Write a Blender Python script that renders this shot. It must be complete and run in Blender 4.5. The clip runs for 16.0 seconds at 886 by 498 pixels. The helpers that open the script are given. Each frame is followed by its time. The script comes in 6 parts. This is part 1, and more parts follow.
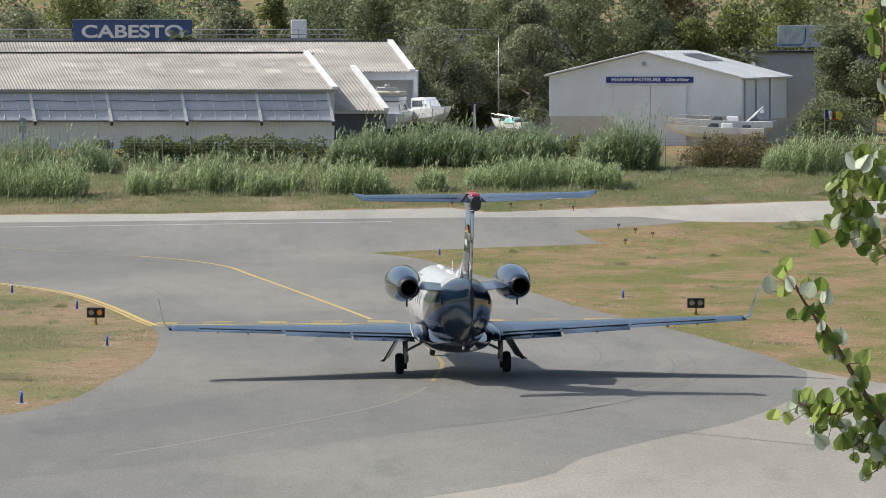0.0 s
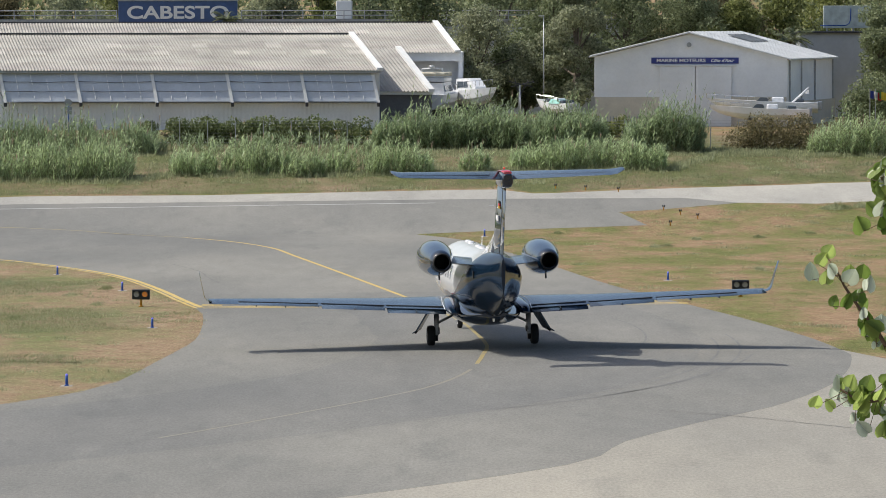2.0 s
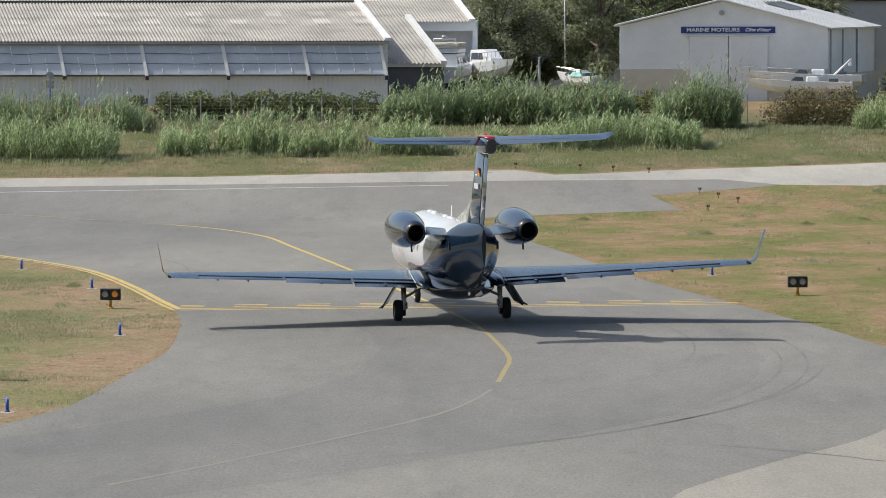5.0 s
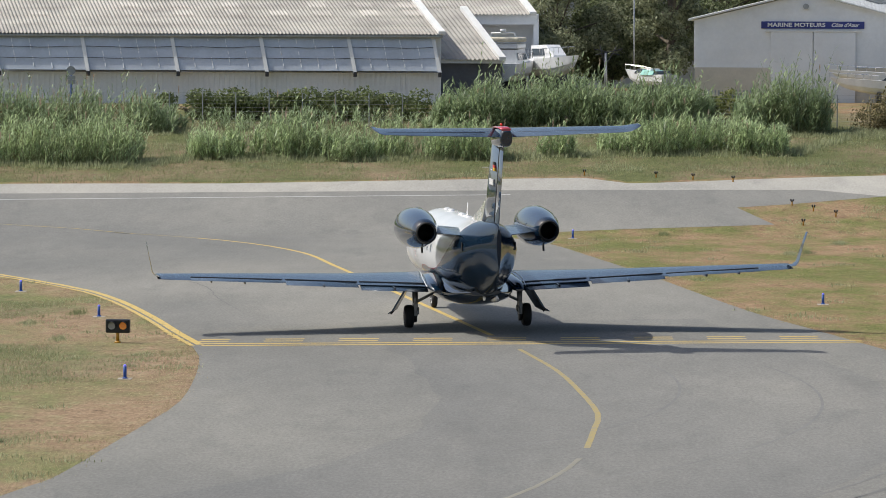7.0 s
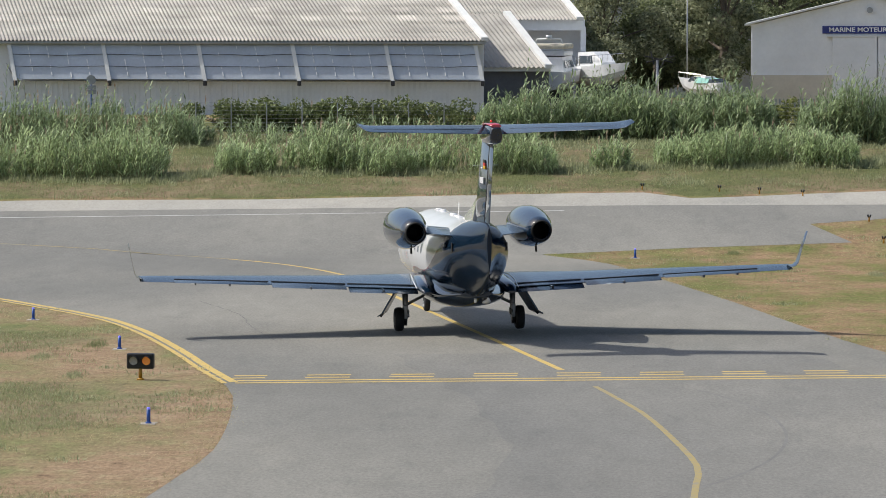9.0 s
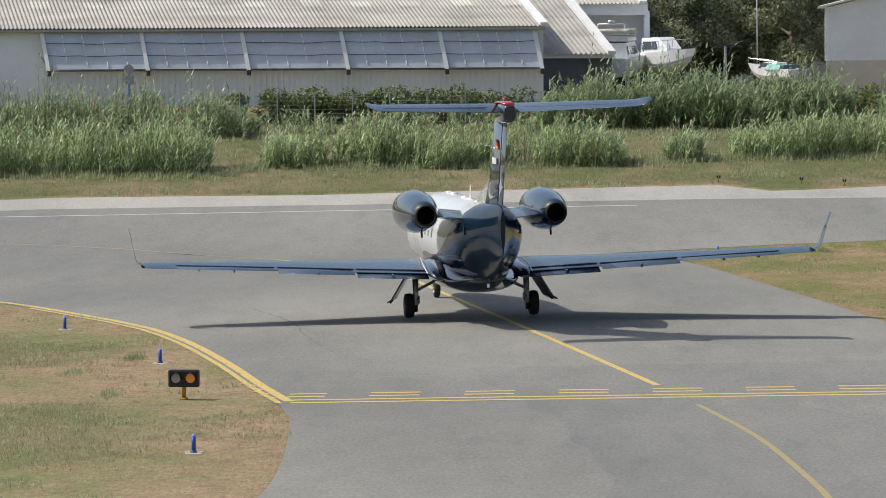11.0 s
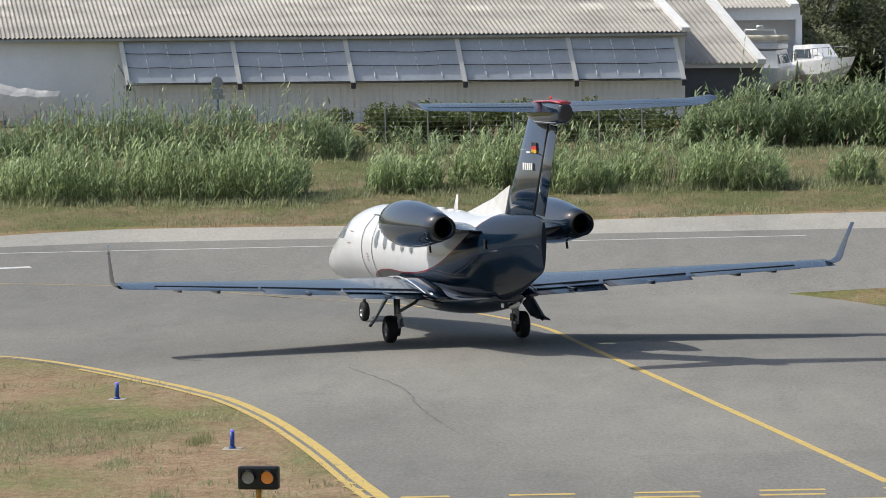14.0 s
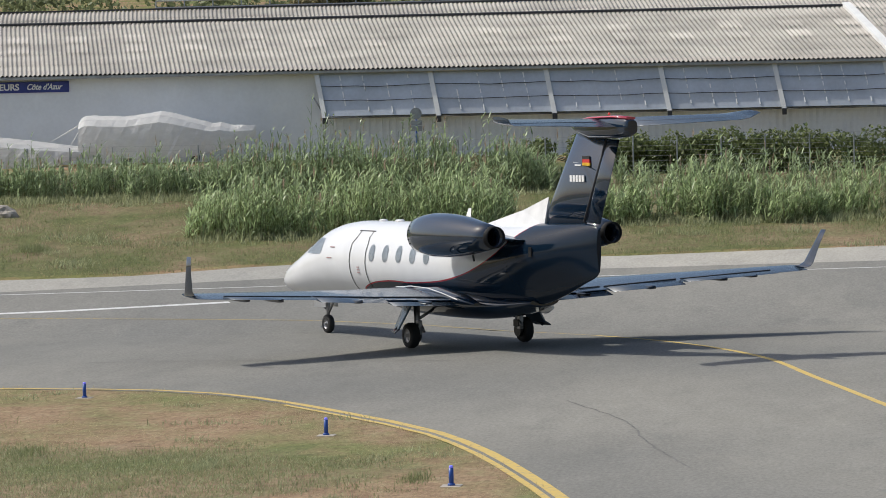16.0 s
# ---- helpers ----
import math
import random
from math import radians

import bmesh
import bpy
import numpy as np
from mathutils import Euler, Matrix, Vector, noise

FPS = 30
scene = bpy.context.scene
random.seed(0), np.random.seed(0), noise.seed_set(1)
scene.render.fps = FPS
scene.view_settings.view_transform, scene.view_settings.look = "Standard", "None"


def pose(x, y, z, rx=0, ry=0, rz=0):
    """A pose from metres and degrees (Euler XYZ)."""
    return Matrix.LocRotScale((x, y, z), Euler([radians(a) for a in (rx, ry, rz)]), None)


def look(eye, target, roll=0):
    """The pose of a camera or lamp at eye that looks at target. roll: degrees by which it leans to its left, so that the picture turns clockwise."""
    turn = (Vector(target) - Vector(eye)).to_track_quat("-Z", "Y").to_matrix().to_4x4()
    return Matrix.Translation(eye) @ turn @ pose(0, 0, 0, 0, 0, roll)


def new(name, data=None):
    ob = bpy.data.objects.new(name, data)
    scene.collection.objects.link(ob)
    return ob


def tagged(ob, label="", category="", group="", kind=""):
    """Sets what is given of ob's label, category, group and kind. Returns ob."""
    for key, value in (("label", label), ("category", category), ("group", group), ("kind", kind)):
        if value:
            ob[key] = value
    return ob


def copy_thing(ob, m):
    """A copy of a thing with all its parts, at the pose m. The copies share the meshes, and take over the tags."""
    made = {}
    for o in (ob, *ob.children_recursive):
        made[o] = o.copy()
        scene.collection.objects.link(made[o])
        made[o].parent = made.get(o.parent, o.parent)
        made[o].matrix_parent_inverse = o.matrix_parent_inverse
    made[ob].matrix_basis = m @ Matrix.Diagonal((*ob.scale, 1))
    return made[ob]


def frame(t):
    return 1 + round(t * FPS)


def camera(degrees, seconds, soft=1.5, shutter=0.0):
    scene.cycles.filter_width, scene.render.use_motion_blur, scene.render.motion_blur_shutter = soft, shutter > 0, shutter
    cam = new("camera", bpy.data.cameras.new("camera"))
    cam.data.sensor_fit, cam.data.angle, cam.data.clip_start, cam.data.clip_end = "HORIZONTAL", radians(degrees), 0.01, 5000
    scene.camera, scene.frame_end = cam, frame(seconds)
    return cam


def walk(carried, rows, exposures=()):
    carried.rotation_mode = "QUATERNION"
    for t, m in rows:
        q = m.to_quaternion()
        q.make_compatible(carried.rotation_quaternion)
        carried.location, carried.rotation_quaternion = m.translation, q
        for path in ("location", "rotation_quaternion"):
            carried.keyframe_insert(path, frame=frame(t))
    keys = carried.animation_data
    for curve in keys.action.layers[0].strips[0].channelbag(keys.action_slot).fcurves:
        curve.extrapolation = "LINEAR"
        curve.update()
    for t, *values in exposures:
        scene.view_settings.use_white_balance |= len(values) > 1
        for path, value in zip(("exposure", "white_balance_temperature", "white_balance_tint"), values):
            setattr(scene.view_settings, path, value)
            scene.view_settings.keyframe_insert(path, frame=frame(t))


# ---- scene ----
# ---- camera and its way ----
cam = camera(11.4794, 16.0, soft=0.5)


def aim(x, y, z, tilt, pan, roll):
    return pose(x, y, z, 90 - tilt, 0, pan) @ pose(0, 0, 0, 0, 0, roll)


CAMERA_ROWS = [
    (0.0, 1.13, -36.67, 8.941, 2.685, 0.306, -0.017),
    (0.5, 1.14, -36.64, 8.970, 2.781, 0.637, 0.167),
    (1.0, 1.15, -36.82, 8.995, 2.869, 0.750, -0.005),
    (1.5, 1.16, -36.75, 9.014, 2.950, 0.843, -0.036),
    (2.0, 1.16, -36.76, 9.022, 2.950, 0.900, -0.050),
    (2.5, 1.15, -36.63, 9.013, 2.913, 0.799, -0.233),
    (3.0, 1.21, -36.06, 8.978, 2.886, 0.716, -0.260),
    (3.5, 1.39, -33.70, 8.914, 2.956, 0.836, 0.004),
    (4.0, 1.57, -29.00, 8.818, 3.110, 1.068, 0.277),
    (4.5, 1.21, -23.81, 8.702, 3.234, 1.079, -0.004),
    (5.0, 0.82, -18.61, 8.570, 3.271, 1.061, -0.117),
    (5.5, 0.47, -13.77, 8.436, 3.258, 1.099, -0.077),
    (6.0, 0.30, -8.93, 8.305, 3.242, 1.259, 0.090),
    (6.5, 0.12, -4.04, 8.177, 3.258, 1.482, 0.361),
    (7.0, -0.10, 0.51, 8.046, 3.256, 1.650, 0.217),
    (7.5, -0.37, 5.02, 7.916, 3.284, 1.740, 0.063),
    (8.0, -0.67, 8.73, 7.793, 3.312, 1.820, 0.148),
    (8.5, -0.97, 10.99, 7.674, 3.241, 1.895, -0.072),
    (9.0, -1.26, 12.26, 7.557, 3.059, 1.971, 0.034),
    (9.5, -1.47, 13.07, 7.506, 2.983, 2.059, 0.303),
    (10.0, -1.71, 14.94, 7.412, 2.998, 2.198, 0.113),
    (10.5, -2.01, 18.12, 7.279, 3.069, 2.358, -0.211),
    (11.0, -2.36, 22.55, 7.131, 3.129, 2.497, -0.336),
    (11.5, -2.74, 27.93, 6.982, 3.114, 2.635, -0.018),
    (12.0, -3.03, 31.62, 6.867, 3.106, 2.773, -0.234),
    (12.5, -3.29, 35.32, 6.758, 3.055, 2.980, -0.333),
    (13.0, -3.53, 39.36, 6.660, 2.966, 3.252, -0.261),
    (13.5, -3.75, 42.17, 6.565, 2.930, 3.545, -0.551),
    (14.0, -3.95, 42.93, 6.463, 2.825, 3.930, -0.609),
    (14.5, -4.16, 43.83, 6.352, 2.695, 4.406, -0.872),
    (15.0, -4.39, 45.54, 6.238, 2.558, 5.009, -0.748),
    (15.5, -4.62, 46.44, 6.119, 2.421, 5.570, -0.979),
    (16.0, -4.84, 46.86, 6.002, 2.234, 6.367, -1.270),
]
walk(cam, [(t, aim(*r)) for t, *r in CAMERA_ROWS],
     exposures=[(0.0, 0.07), (4.0, 0.02), (9.0, 0.02), (12.5, 0.02), (14.0, -0.02), (16.0, -0.12)])

# ---- daylight ----
SUN_ELEV, SUN_AZ = 50.0, 82.0          # azimuth counted from +y towards -x
world = bpy.data.worlds.new("sky")
scene.world = world
world.use_nodes = True
wn = world.node_tree.nodes
sky = wn.new("ShaderNodeTexSky")
sky.sky_type = "NISHITA"
sky.sun_disc = False
sky.sun_elevation = radians(SUN_ELEV)
sky.sun_rotation = radians(-SUN_AZ)
sky.dust_density = 3.0
world.node_tree.links.new(sky.outputs[0], wn["Background"].inputs[0])
wn["Background"].inputs[1].default_value = 0.134
sun_data = bpy.data.lights.new("sun", "SUN")
sun_data.energy, sun_data.angle, sun_data.color = 4.05, radians(0.53), (1.0, 0.972, 0.90)
sun = new("sun", sun_data)
sx, sy, sz = (-math.sin(radians(SUN_AZ)) * math.cos(radians(SUN_ELEV)),
              math.cos(radians(SUN_AZ)) * math.cos(radians(SUN_ELEV)), math.sin(radians(SUN_ELEV)))
sun.matrix_basis = look((sx * 300, sy * 300 + 120, sz * 300), (0, 120, 0))
# ---- materials ----
def nodes_of(name):
    m = bpy.data.materials.new(name)
    m.use_nodes = True
    nt = m.node_tree
    return m, nt, nt.nodes["Principled BSDF"]


def tex_noise(nt, scale, detail=4.0, rough=0.55, stretch=None, use_object=False):
    co = nt.nodes.new("ShaderNodeTexCoord")
    n = nt.nodes.new("ShaderNodeTexNoise")
    n.inputs["Scale"].default_value = scale
    n.inputs["Detail"].default_value = detail
    n.inputs["Roughness"].default_value = rough
    src = co.outputs["Object"]
    if stretch:
        mp = nt.nodes.new("ShaderNodeMapping")
        mp.inputs["Scale"].default_value = stretch
        nt.links.new(src, mp.inputs[0])
        src = mp.outputs[0]
    nt.links.new(src, n.inputs["Vector"])
    return n.outputs["Fac"]


def ramp(nt, fac, stops):
    r = nt.nodes.new("ShaderNodeValToRGB")
    e = r.color_ramp.elements
    while len(e) < len(stops):
        e.new(0.5)
    for el, (p, c) in zip(e, stops):
        el.position = p
        el.color = (*c, 1) if len(c) == 3 else c
    nt.links.new(fac, r.inputs[0])
    return r.outputs[0]


def mix(nt, fac, a, b, mode="MIX"):
    m = nt.nodes.new("ShaderNodeMix")
    m.data_type, m.blend_type = "RGBA", mode
    for sock, v in ((m.inputs[0], fac), (m.inputs[6], a), (m.inputs[7], b)):
        if isinstance(v, (int, float)):
            sock.default_value = v
        elif isinstance(v, tuple):
            sock.default_value = (*v, 1)
        else:
            nt.links.new(v, sock)
    return m.outputs[2]


def math_node(nt, op, a, b=0.0):
    m = nt.nodes.new("ShaderNodeMath")
    m.operation = op
    for sock, v in zip(m.inputs, (a, b)):
        if isinstance(v, (int, float)):
            sock.default_value = v
        else:
            nt.links.new(v, sock)
    return m.outputs[0]


def bump(nt, bsdf, height, strength=0.3, dist=0.02):
    b = nt.nodes.new("ShaderNodeBump")
    b.inputs["Strength"].default_value = strength
    b.inputs["Distance"].default_value = dist
    nt.links.new(height, b.inputs["Height"])
    nt.links.new(b.outputs[0], bsdf.inputs["Normal"])


def plain(name, colour, rough=0.5, metal=0.0, vary=0.12, scale=3.0, coat=0.0, spec=0.5):
    """Painted, plastic or metal surface with slight dirt at two scales."""
    m, nt, b = nodes_of(name)
    f1 = tex_noise(nt, scale, 5.0)
    f2 = tex_noise(nt, scale * 12, 3.0)
    dark = tuple(c * (1 - vary * 2.2) for c in colour)
    lite = tuple(min(1, c * (1 + vary)) for c in colour)
    c1 = ramp(nt, f1, [(0.3, dark), (0.7, lite)])
    c2 = ramp(nt, f2, [(0.35, (1 - vary,) * 3), (0.65, (1, 1, 1))])
    nt.links.new(mix(nt, 1.0, c1, c2, "MULTIPLY"), b.inputs["Base Color"])
    b.inputs["Roughness"].default_value = rough
    b.inputs["Metallic"].default_value = metal
    b.inputs["Coat Weight"].default_value = coat
    b.inputs["Specular IOR Level"].default_value = spec
    return m


def glow(name, colour, strength):
    m, nt, b = nodes_of(name)
    b.inputs["Base Color"].default_value = (*colour, 1)
    b.inputs["Emission Color"].default_value = (*colour, 1)
    b.inputs["Emission Strength"].default_value = strength
    return m


def asphalt_material(name, base, tint=0.35):
    m, nt, b = nodes_of(name)
    grain = tex_noise(nt, 16.0, 4.0, 0.75, (1.0, 0.3, 1.0))
    patch = tex_noise(nt, 0.22, 5.0, 0.62, (1.0, 0.32, 1.0))
    streak = tex_noise(nt, 1.6, 6.0, 0.7, (1.0, 0.22, 1.0))
    lo = tuple(c * (1 - tint) for c in base)
    hi = tuple(c * (1 + tint) for c in base)
    c = ramp(nt, patch, [(0.3, lo), (0.5, base), (0.72, hi)])
    c = mix(nt, 0.55, c, ramp(nt, streak, [(0.3, lo), (0.7, hi)]))
    broad = tex_noise(nt, 0.07, 3.0, 0.5, (1.0, 0.45, 1.0))
    c = mix(nt, 0.8, c, ramp(nt, grain, [(0.3, (0.68,) * 3), (0.7, (1.18,) * 3)]), "MULTIPLY")
    stain = tex_noise(nt, 0.55, 7.0, 0.72, (1.0, 0.28, 1.0))
    c = mix(nt, 1.0, c, ramp(nt, stain, [(0.34, (0.86, 0.87, 0.88)), (0.45, (1, 1, 1)), (0.58, (1, 1, 1)), (0.7, (1.14, 1.13, 1.11))]), "MULTIPLY")
    c = mix(nt, 1.0, c, ramp(nt, broad, [(0.36, (0.79, 0.80, 0.81)), (0.64, (1.18, 1.16, 1.12))]), "MULTIPLY")
    nt.links.new(c, b.inputs["Base Color"])
    b.inputs["Roughness"].default_value = 0.85
    b.inputs["Specular IOR Level"].default_value = 0.35
    bump(nt, b, grain, 0.08, 0.008)
    return m


def ground_material(name="dry_meadow", lo=0.43, hi=0.55, soil_tint=(1.0, 1.0, 1.0), green_tint=(1.0, 1.0, 1.0)):
    """Dry meadow: bare reddish soil, straw and patches of green."""
    m, nt, b = nodes_of(name)
    big = tex_noise(nt, 0.3, 6.0, 0.68, (1.0, 0.5, 1.0))
    mid = tex_noise(nt, 2.0, 6.0, 0.7, (1.0, 0.5, 1.0))
    fine = tex_noise(nt, 11.0, 5.0, 0.8, (1.0, 0.3, 1.0))
    soil = ramp(nt, mid, [(0.3, (0.185, 0.125, 0.085)), (0.43, (0.31, 0.215, 0.145)), (0.56, (0.355, 0.255, 0.175)), (0.7, (0.41, 0.335, 0.23))])
    green = ramp(nt, mid, [(0.25, (0.12, 0.135, 0.055)), (0.55, (0.19, 0.195, 0.085)), (0.8, (0.28, 0.26, 0.14))])
    f = math_node(nt, "ADD", math_node(nt, "MULTIPLY", big, 0.75), math_node(nt, "MULTIPLY", mid, 0.25))
    k = ramp(nt, f, [(lo, (0, 0, 0)), (hi, (1, 1, 1))])
    c = mix(nt, k, mix(nt, 1.0, soil, soil_tint, "MULTIPLY"), mix(nt, 1.0, green, green_tint, "MULTIPLY"))
    c = mix(nt, 0.85, c, ramp(nt, fine, [(0.32, (0.5,) * 3), (0.5, (0.96,) * 3), (0.68, (1.3,) * 3)]), "MULTIPLY")
    nt.links.new(c, b.inputs["Base Color"])
    b.inputs["Roughness"].default_value = 0.95
    b.inputs["Specular IOR Level"].default_value = 0.1
    bump(nt, b, fine, 0.6, 0.06)
    return m


def foliage_material(name, dark, light, thin=0.25, rough=0.55, single=False):
    m, nt, b = nodes_of(name)
    g = nt.nodes.new("ShaderNodeNewGeometry")
    n = tex_noise(nt, 0.7, 3.0)
    pick = nt.nodes.new("ShaderNodeObjectInfo").outputs["Random"] if single else g.outputs["Random Per Island"]
    f = math_node(nt, "ADD", math_node(nt, "MULTIPLY", pick, 0.65), math_node(nt, "MULTIPLY", n, 0.35))
    c = ramp(nt, f, [(0.15, dark), (0.6, light), (0.95, tuple(min(1, x * 1.35) for x in light))])
    nt.links.new(c, b.inputs["Base Color"])
    b.inputs["Roughness"].default_value = rough
    b.inputs["Specular IOR Level"].default_value = 0.3
    t = nt.nodes.new("ShaderNodeBsdfTranslucent")
    nt.links.new(c, t.inputs[0])
    s = nt.nodes.new("ShaderNodeMixShader")
    s.inputs[0].default_value = thin
    nt.links.new(b.outputs[0], s.inputs[1])
    nt.links.new(t.outputs[0], s.inputs[2])
    nt.links.new(s.outputs[0], nt.nodes["Material Output"].inputs[0])
    return m


def paint_line(name, colour, wear):
    m, nt, b = nodes_of(name)
    n = tex_noise(nt, 7.0, 6.0, 0.7)
    c = ramp(nt, n, [(wear - 0.12, (0.21, 0.205, 0.19)), (wear + 0.08, colour)])
    nt.links.new(c, b.inputs["Base Color"])
    b.inputs["Roughness"].default_value = 0.7
    return m


ASPHALT = asphalt_material("asphalt", (0.207, 0.201, 0.182), 0.15)
ASPHALT_LANE = asphalt_material("traffic_darkened_asphalt", (0.187, 0.183, 0.170), 0.15)
RUNWAY = asphalt_material("runway_asphalt", (0.204, 0.199, 0.182), 0.13)
SHOULDER = asphalt_material("pale_shoulder", (0.365, 0.35, 0.315), 0.14)
CONCRETE = asphalt_material("apron_concrete", (0.312, 0.292, 0.25), 0.14)
MEADOW = ground_material("dry_meadow", 0.43, 0.57, (0.86, 0.82, 0.73), (0.84, 0.85, 0.68))
SOIL = ground_material("bare_soil", 0.44, 0.62, (0.86, 0.86, 0.81), (0.93, 0.96, 0.93))
SWARD = ground_material("green_sward", 0.38, 0.54, (0.70, 0.75, 0.70), (0.66, 0.70, 0.66))
SWARD_ISLAND = ground_material("island_sward", 0.40, 0.60, (0.84, 0.86, 0.84), (0.80, 0.86, 0.84))
YELLOW = paint_line("yellow_paint", (0.54, 0.385, 0.10), 0.41)
YELLOW_FAINT = paint_line("almost_gone_yellow_paint", (0.222, 0.205, 0.15), 0.47)
YELLOW_WORN = paint_line("worn_yellow_paint", (0.33, 0.255, 0.088), 0.46)
WHITE_LINE = paint_line("white_marking", (0.58, 0.58, 0.57), 0.40)
WALL_WHITE = plain("white_wall_paint", (0.85, 0.86, 0.87), 0.7, 0, 0.04, 0.6)
WALL_CREAM = plain("cream_render", (0.62, 0.57, 0.48), 0.8, 0, 0.06, 0.7)
TRIM_WHITE = plain("white_trim", (0.74, 0.74, 0.72), 0.55, 0, 0.05, 1.5)
DARK_METAL = plain("dark_steel", (0.06, 0.06, 0.065), 0.5, 0.4, 0.1)
GALV = plain("galvanised_steel", (0.42, 0.43, 0.44), 0.45, 0.7, 0.1)
NAVY_SIGN = plain("navy_sign", (0.035, 0.05, 0.24), 0.5, 0, 0.08)
BLUE_SIGN = plain("blue_sign", (0.06, 0.11, 0.26), 0.5, 0, 0.08)
LETTER_WHITE = plain("white_lettering", (0.82, 0.82, 0.82), 0.5, 0, 0.03)
BLACK = plain("black_plastic", (0.012, 0.012, 0.013), 0.45, 0, 0.1)
BLUE_POST = plain("blue_plastic", (0.02, 0.085, 0.36), 0.4, 0, 0.1)
YELLOW_POST = plain("yellow_metal", (0.55, 0.27, 0.02), 0.45, 0, 0.12, 6)


# ---- building helpers ----
def part(name, bm, material, parent=None, label=""):
    """Links a bmesh as one mesh object under a thing or a part."""
    me = bpy.data.meshes.new(name)
    bm.to_mesh(me)
    bm.free()
    for mt in (material if isinstance(material, (list, tuple)) else [material]):
        me.materials.append(mt)
    ob = new(name, me)
    if parent is not None:
        ob.parent = parent
    if label:
        ob["label"] = label
    return ob


def thing(name, m, label, category, group="", kind=""):
    ob = new(name)
    ob.matrix_basis = m
    return tagged(ob, label, category, group, kind)


def box(bm, x0, x1, y0, y1, z0, z1, bevel=0.0, m=None):
    r = bmesh.ops.create_cube(bm, size=1.0)
    vs = r["verts"]
    for v in vs:
        v.co = Vector(((x0 + x1) / 2 + v.co.x * (x1 - x0), (y0 + y1) / 2 + v.co.y * (y1 - y0), (z0 + z1) / 2 + v.co.z * (z1 - z0)))
    if m is not None:
        for v in vs:
            v.co = m @ v.co
    if bevel:
        es = list({e for v in vs for e in v.link_edges})
        bmesh.ops.bevel(bm, geom=es, offset=bevel, segments=2, affect="EDGES", profile=0.5)
    return vs


def boxm(*a, bevel=0.0, m=None):
    bm = bmesh.new()
    box(bm, *a, bevel=bevel, m=m)
    return bm


def tube(bm, a, b, r0, r1=None, n=8, caps=True):
    a, b = Vector(a), Vector(b)
    r1 = r0 if r1 is None else r1
    d = (b - a)
    q = d.to_track_quat("Z", "Y")
    rings = []
    for p, r in ((a, r0), (b, r1)):
        rings.append([bm.verts.new(p + q @ Vector((r * math.cos(2 * math.pi * k / n), r * math.sin(2 * math.pi * k / n), 0))) for k in range(n)])
    for k in range(n):
        f = bm.faces.new((rings[0][k], rings[0][(k + 1) % n], rings[1][(k + 1) % n], rings[1][k]))
        f.smooth = n > 6
    if caps:
        bm.faces.new(rings[0][::-1])
        bm.faces.new(rings[1])
    return rings


def loft(bm, rings, closed_start=True, closed_end=True, smooth=True):
    """Skin between rings of equal length."""
    vs = [[bm.verts.new(p) for p in r] for r in rings]
    n = len(vs[0])
    for a, b in zip(vs, vs[1:]):
        for k in range(n):
            f = bm.faces.new((a[k], a[(k + 1) % n], b[(k + 1) % n], b[k]))
            f.smooth = smooth
    if closed_start:
        bm.faces.new(vs[0][::-1])
    if closed_end:
        bm.faces.new(vs[-1])
    bmesh.ops.recalc_face_normals(bm, faces=bm.faces)
    return vs


def lettering(words, size, m, material, parent, name="lettering", depth=0.01, shear=0.0, width=None):
    cu = bpy.data.curves.new(name, "FONT")
    cu.body, cu.size, cu.extrude, cu.align_x, cu.align_y, cu.shear = words, size, depth, "CENTER", "CENTER", shear
    cu.offset = size * 0.026
    ob = bpy.data.objects.new(name, cu)
    scene.collection.objects.link(ob)
    dep = bpy.context.evaluated_depsgraph_get()
    me = bpy.data.meshes.new_from_object(ob.evaluated_get(dep))
    bpy.data.objects.remove(ob)
    xs = [v.co.x for v in me.vertices]
    k = width / (max(xs) - min(xs)) if width else 1.0
    for v in me.vertices:
        v.co.x *= k
    me.materials.clear()
    me.materials.append(material)
    o = new(name, me)
    o.parent = parent
    o.matrix_basis = m
    return o
# ---- ground, paving and markings ----
def ground_z(y):
    """The field is level up to the runway and then climbs gently to the fence and the sheds."""
    return 0.06 * min(max(0.0, y - 150.0), 52.0)


def smooth_line(pts, step=1.5):
    """Catmull-Rom through plan points."""
    out = []
    for i in range(len(pts) - 1):
        p0, p1, p2, p3 = (Vector(pts[max(0, min(len(pts) - 1, j))]) for j in (i - 1, i, i + 1, i + 2))
        n = max(1, int((p2 - p1).length / step))
        for k in range(n):
            u = k / n
            out.append(0.5 * (2 * p1 + (p2 - p0) * u + (2 * p0 - 5 * p1 + 4 * p2 - p3) * u * u + (3 * p1 - p0 - 3 * p2 + p3) * u ** 3))
    return out + [Vector(pts[-1])]


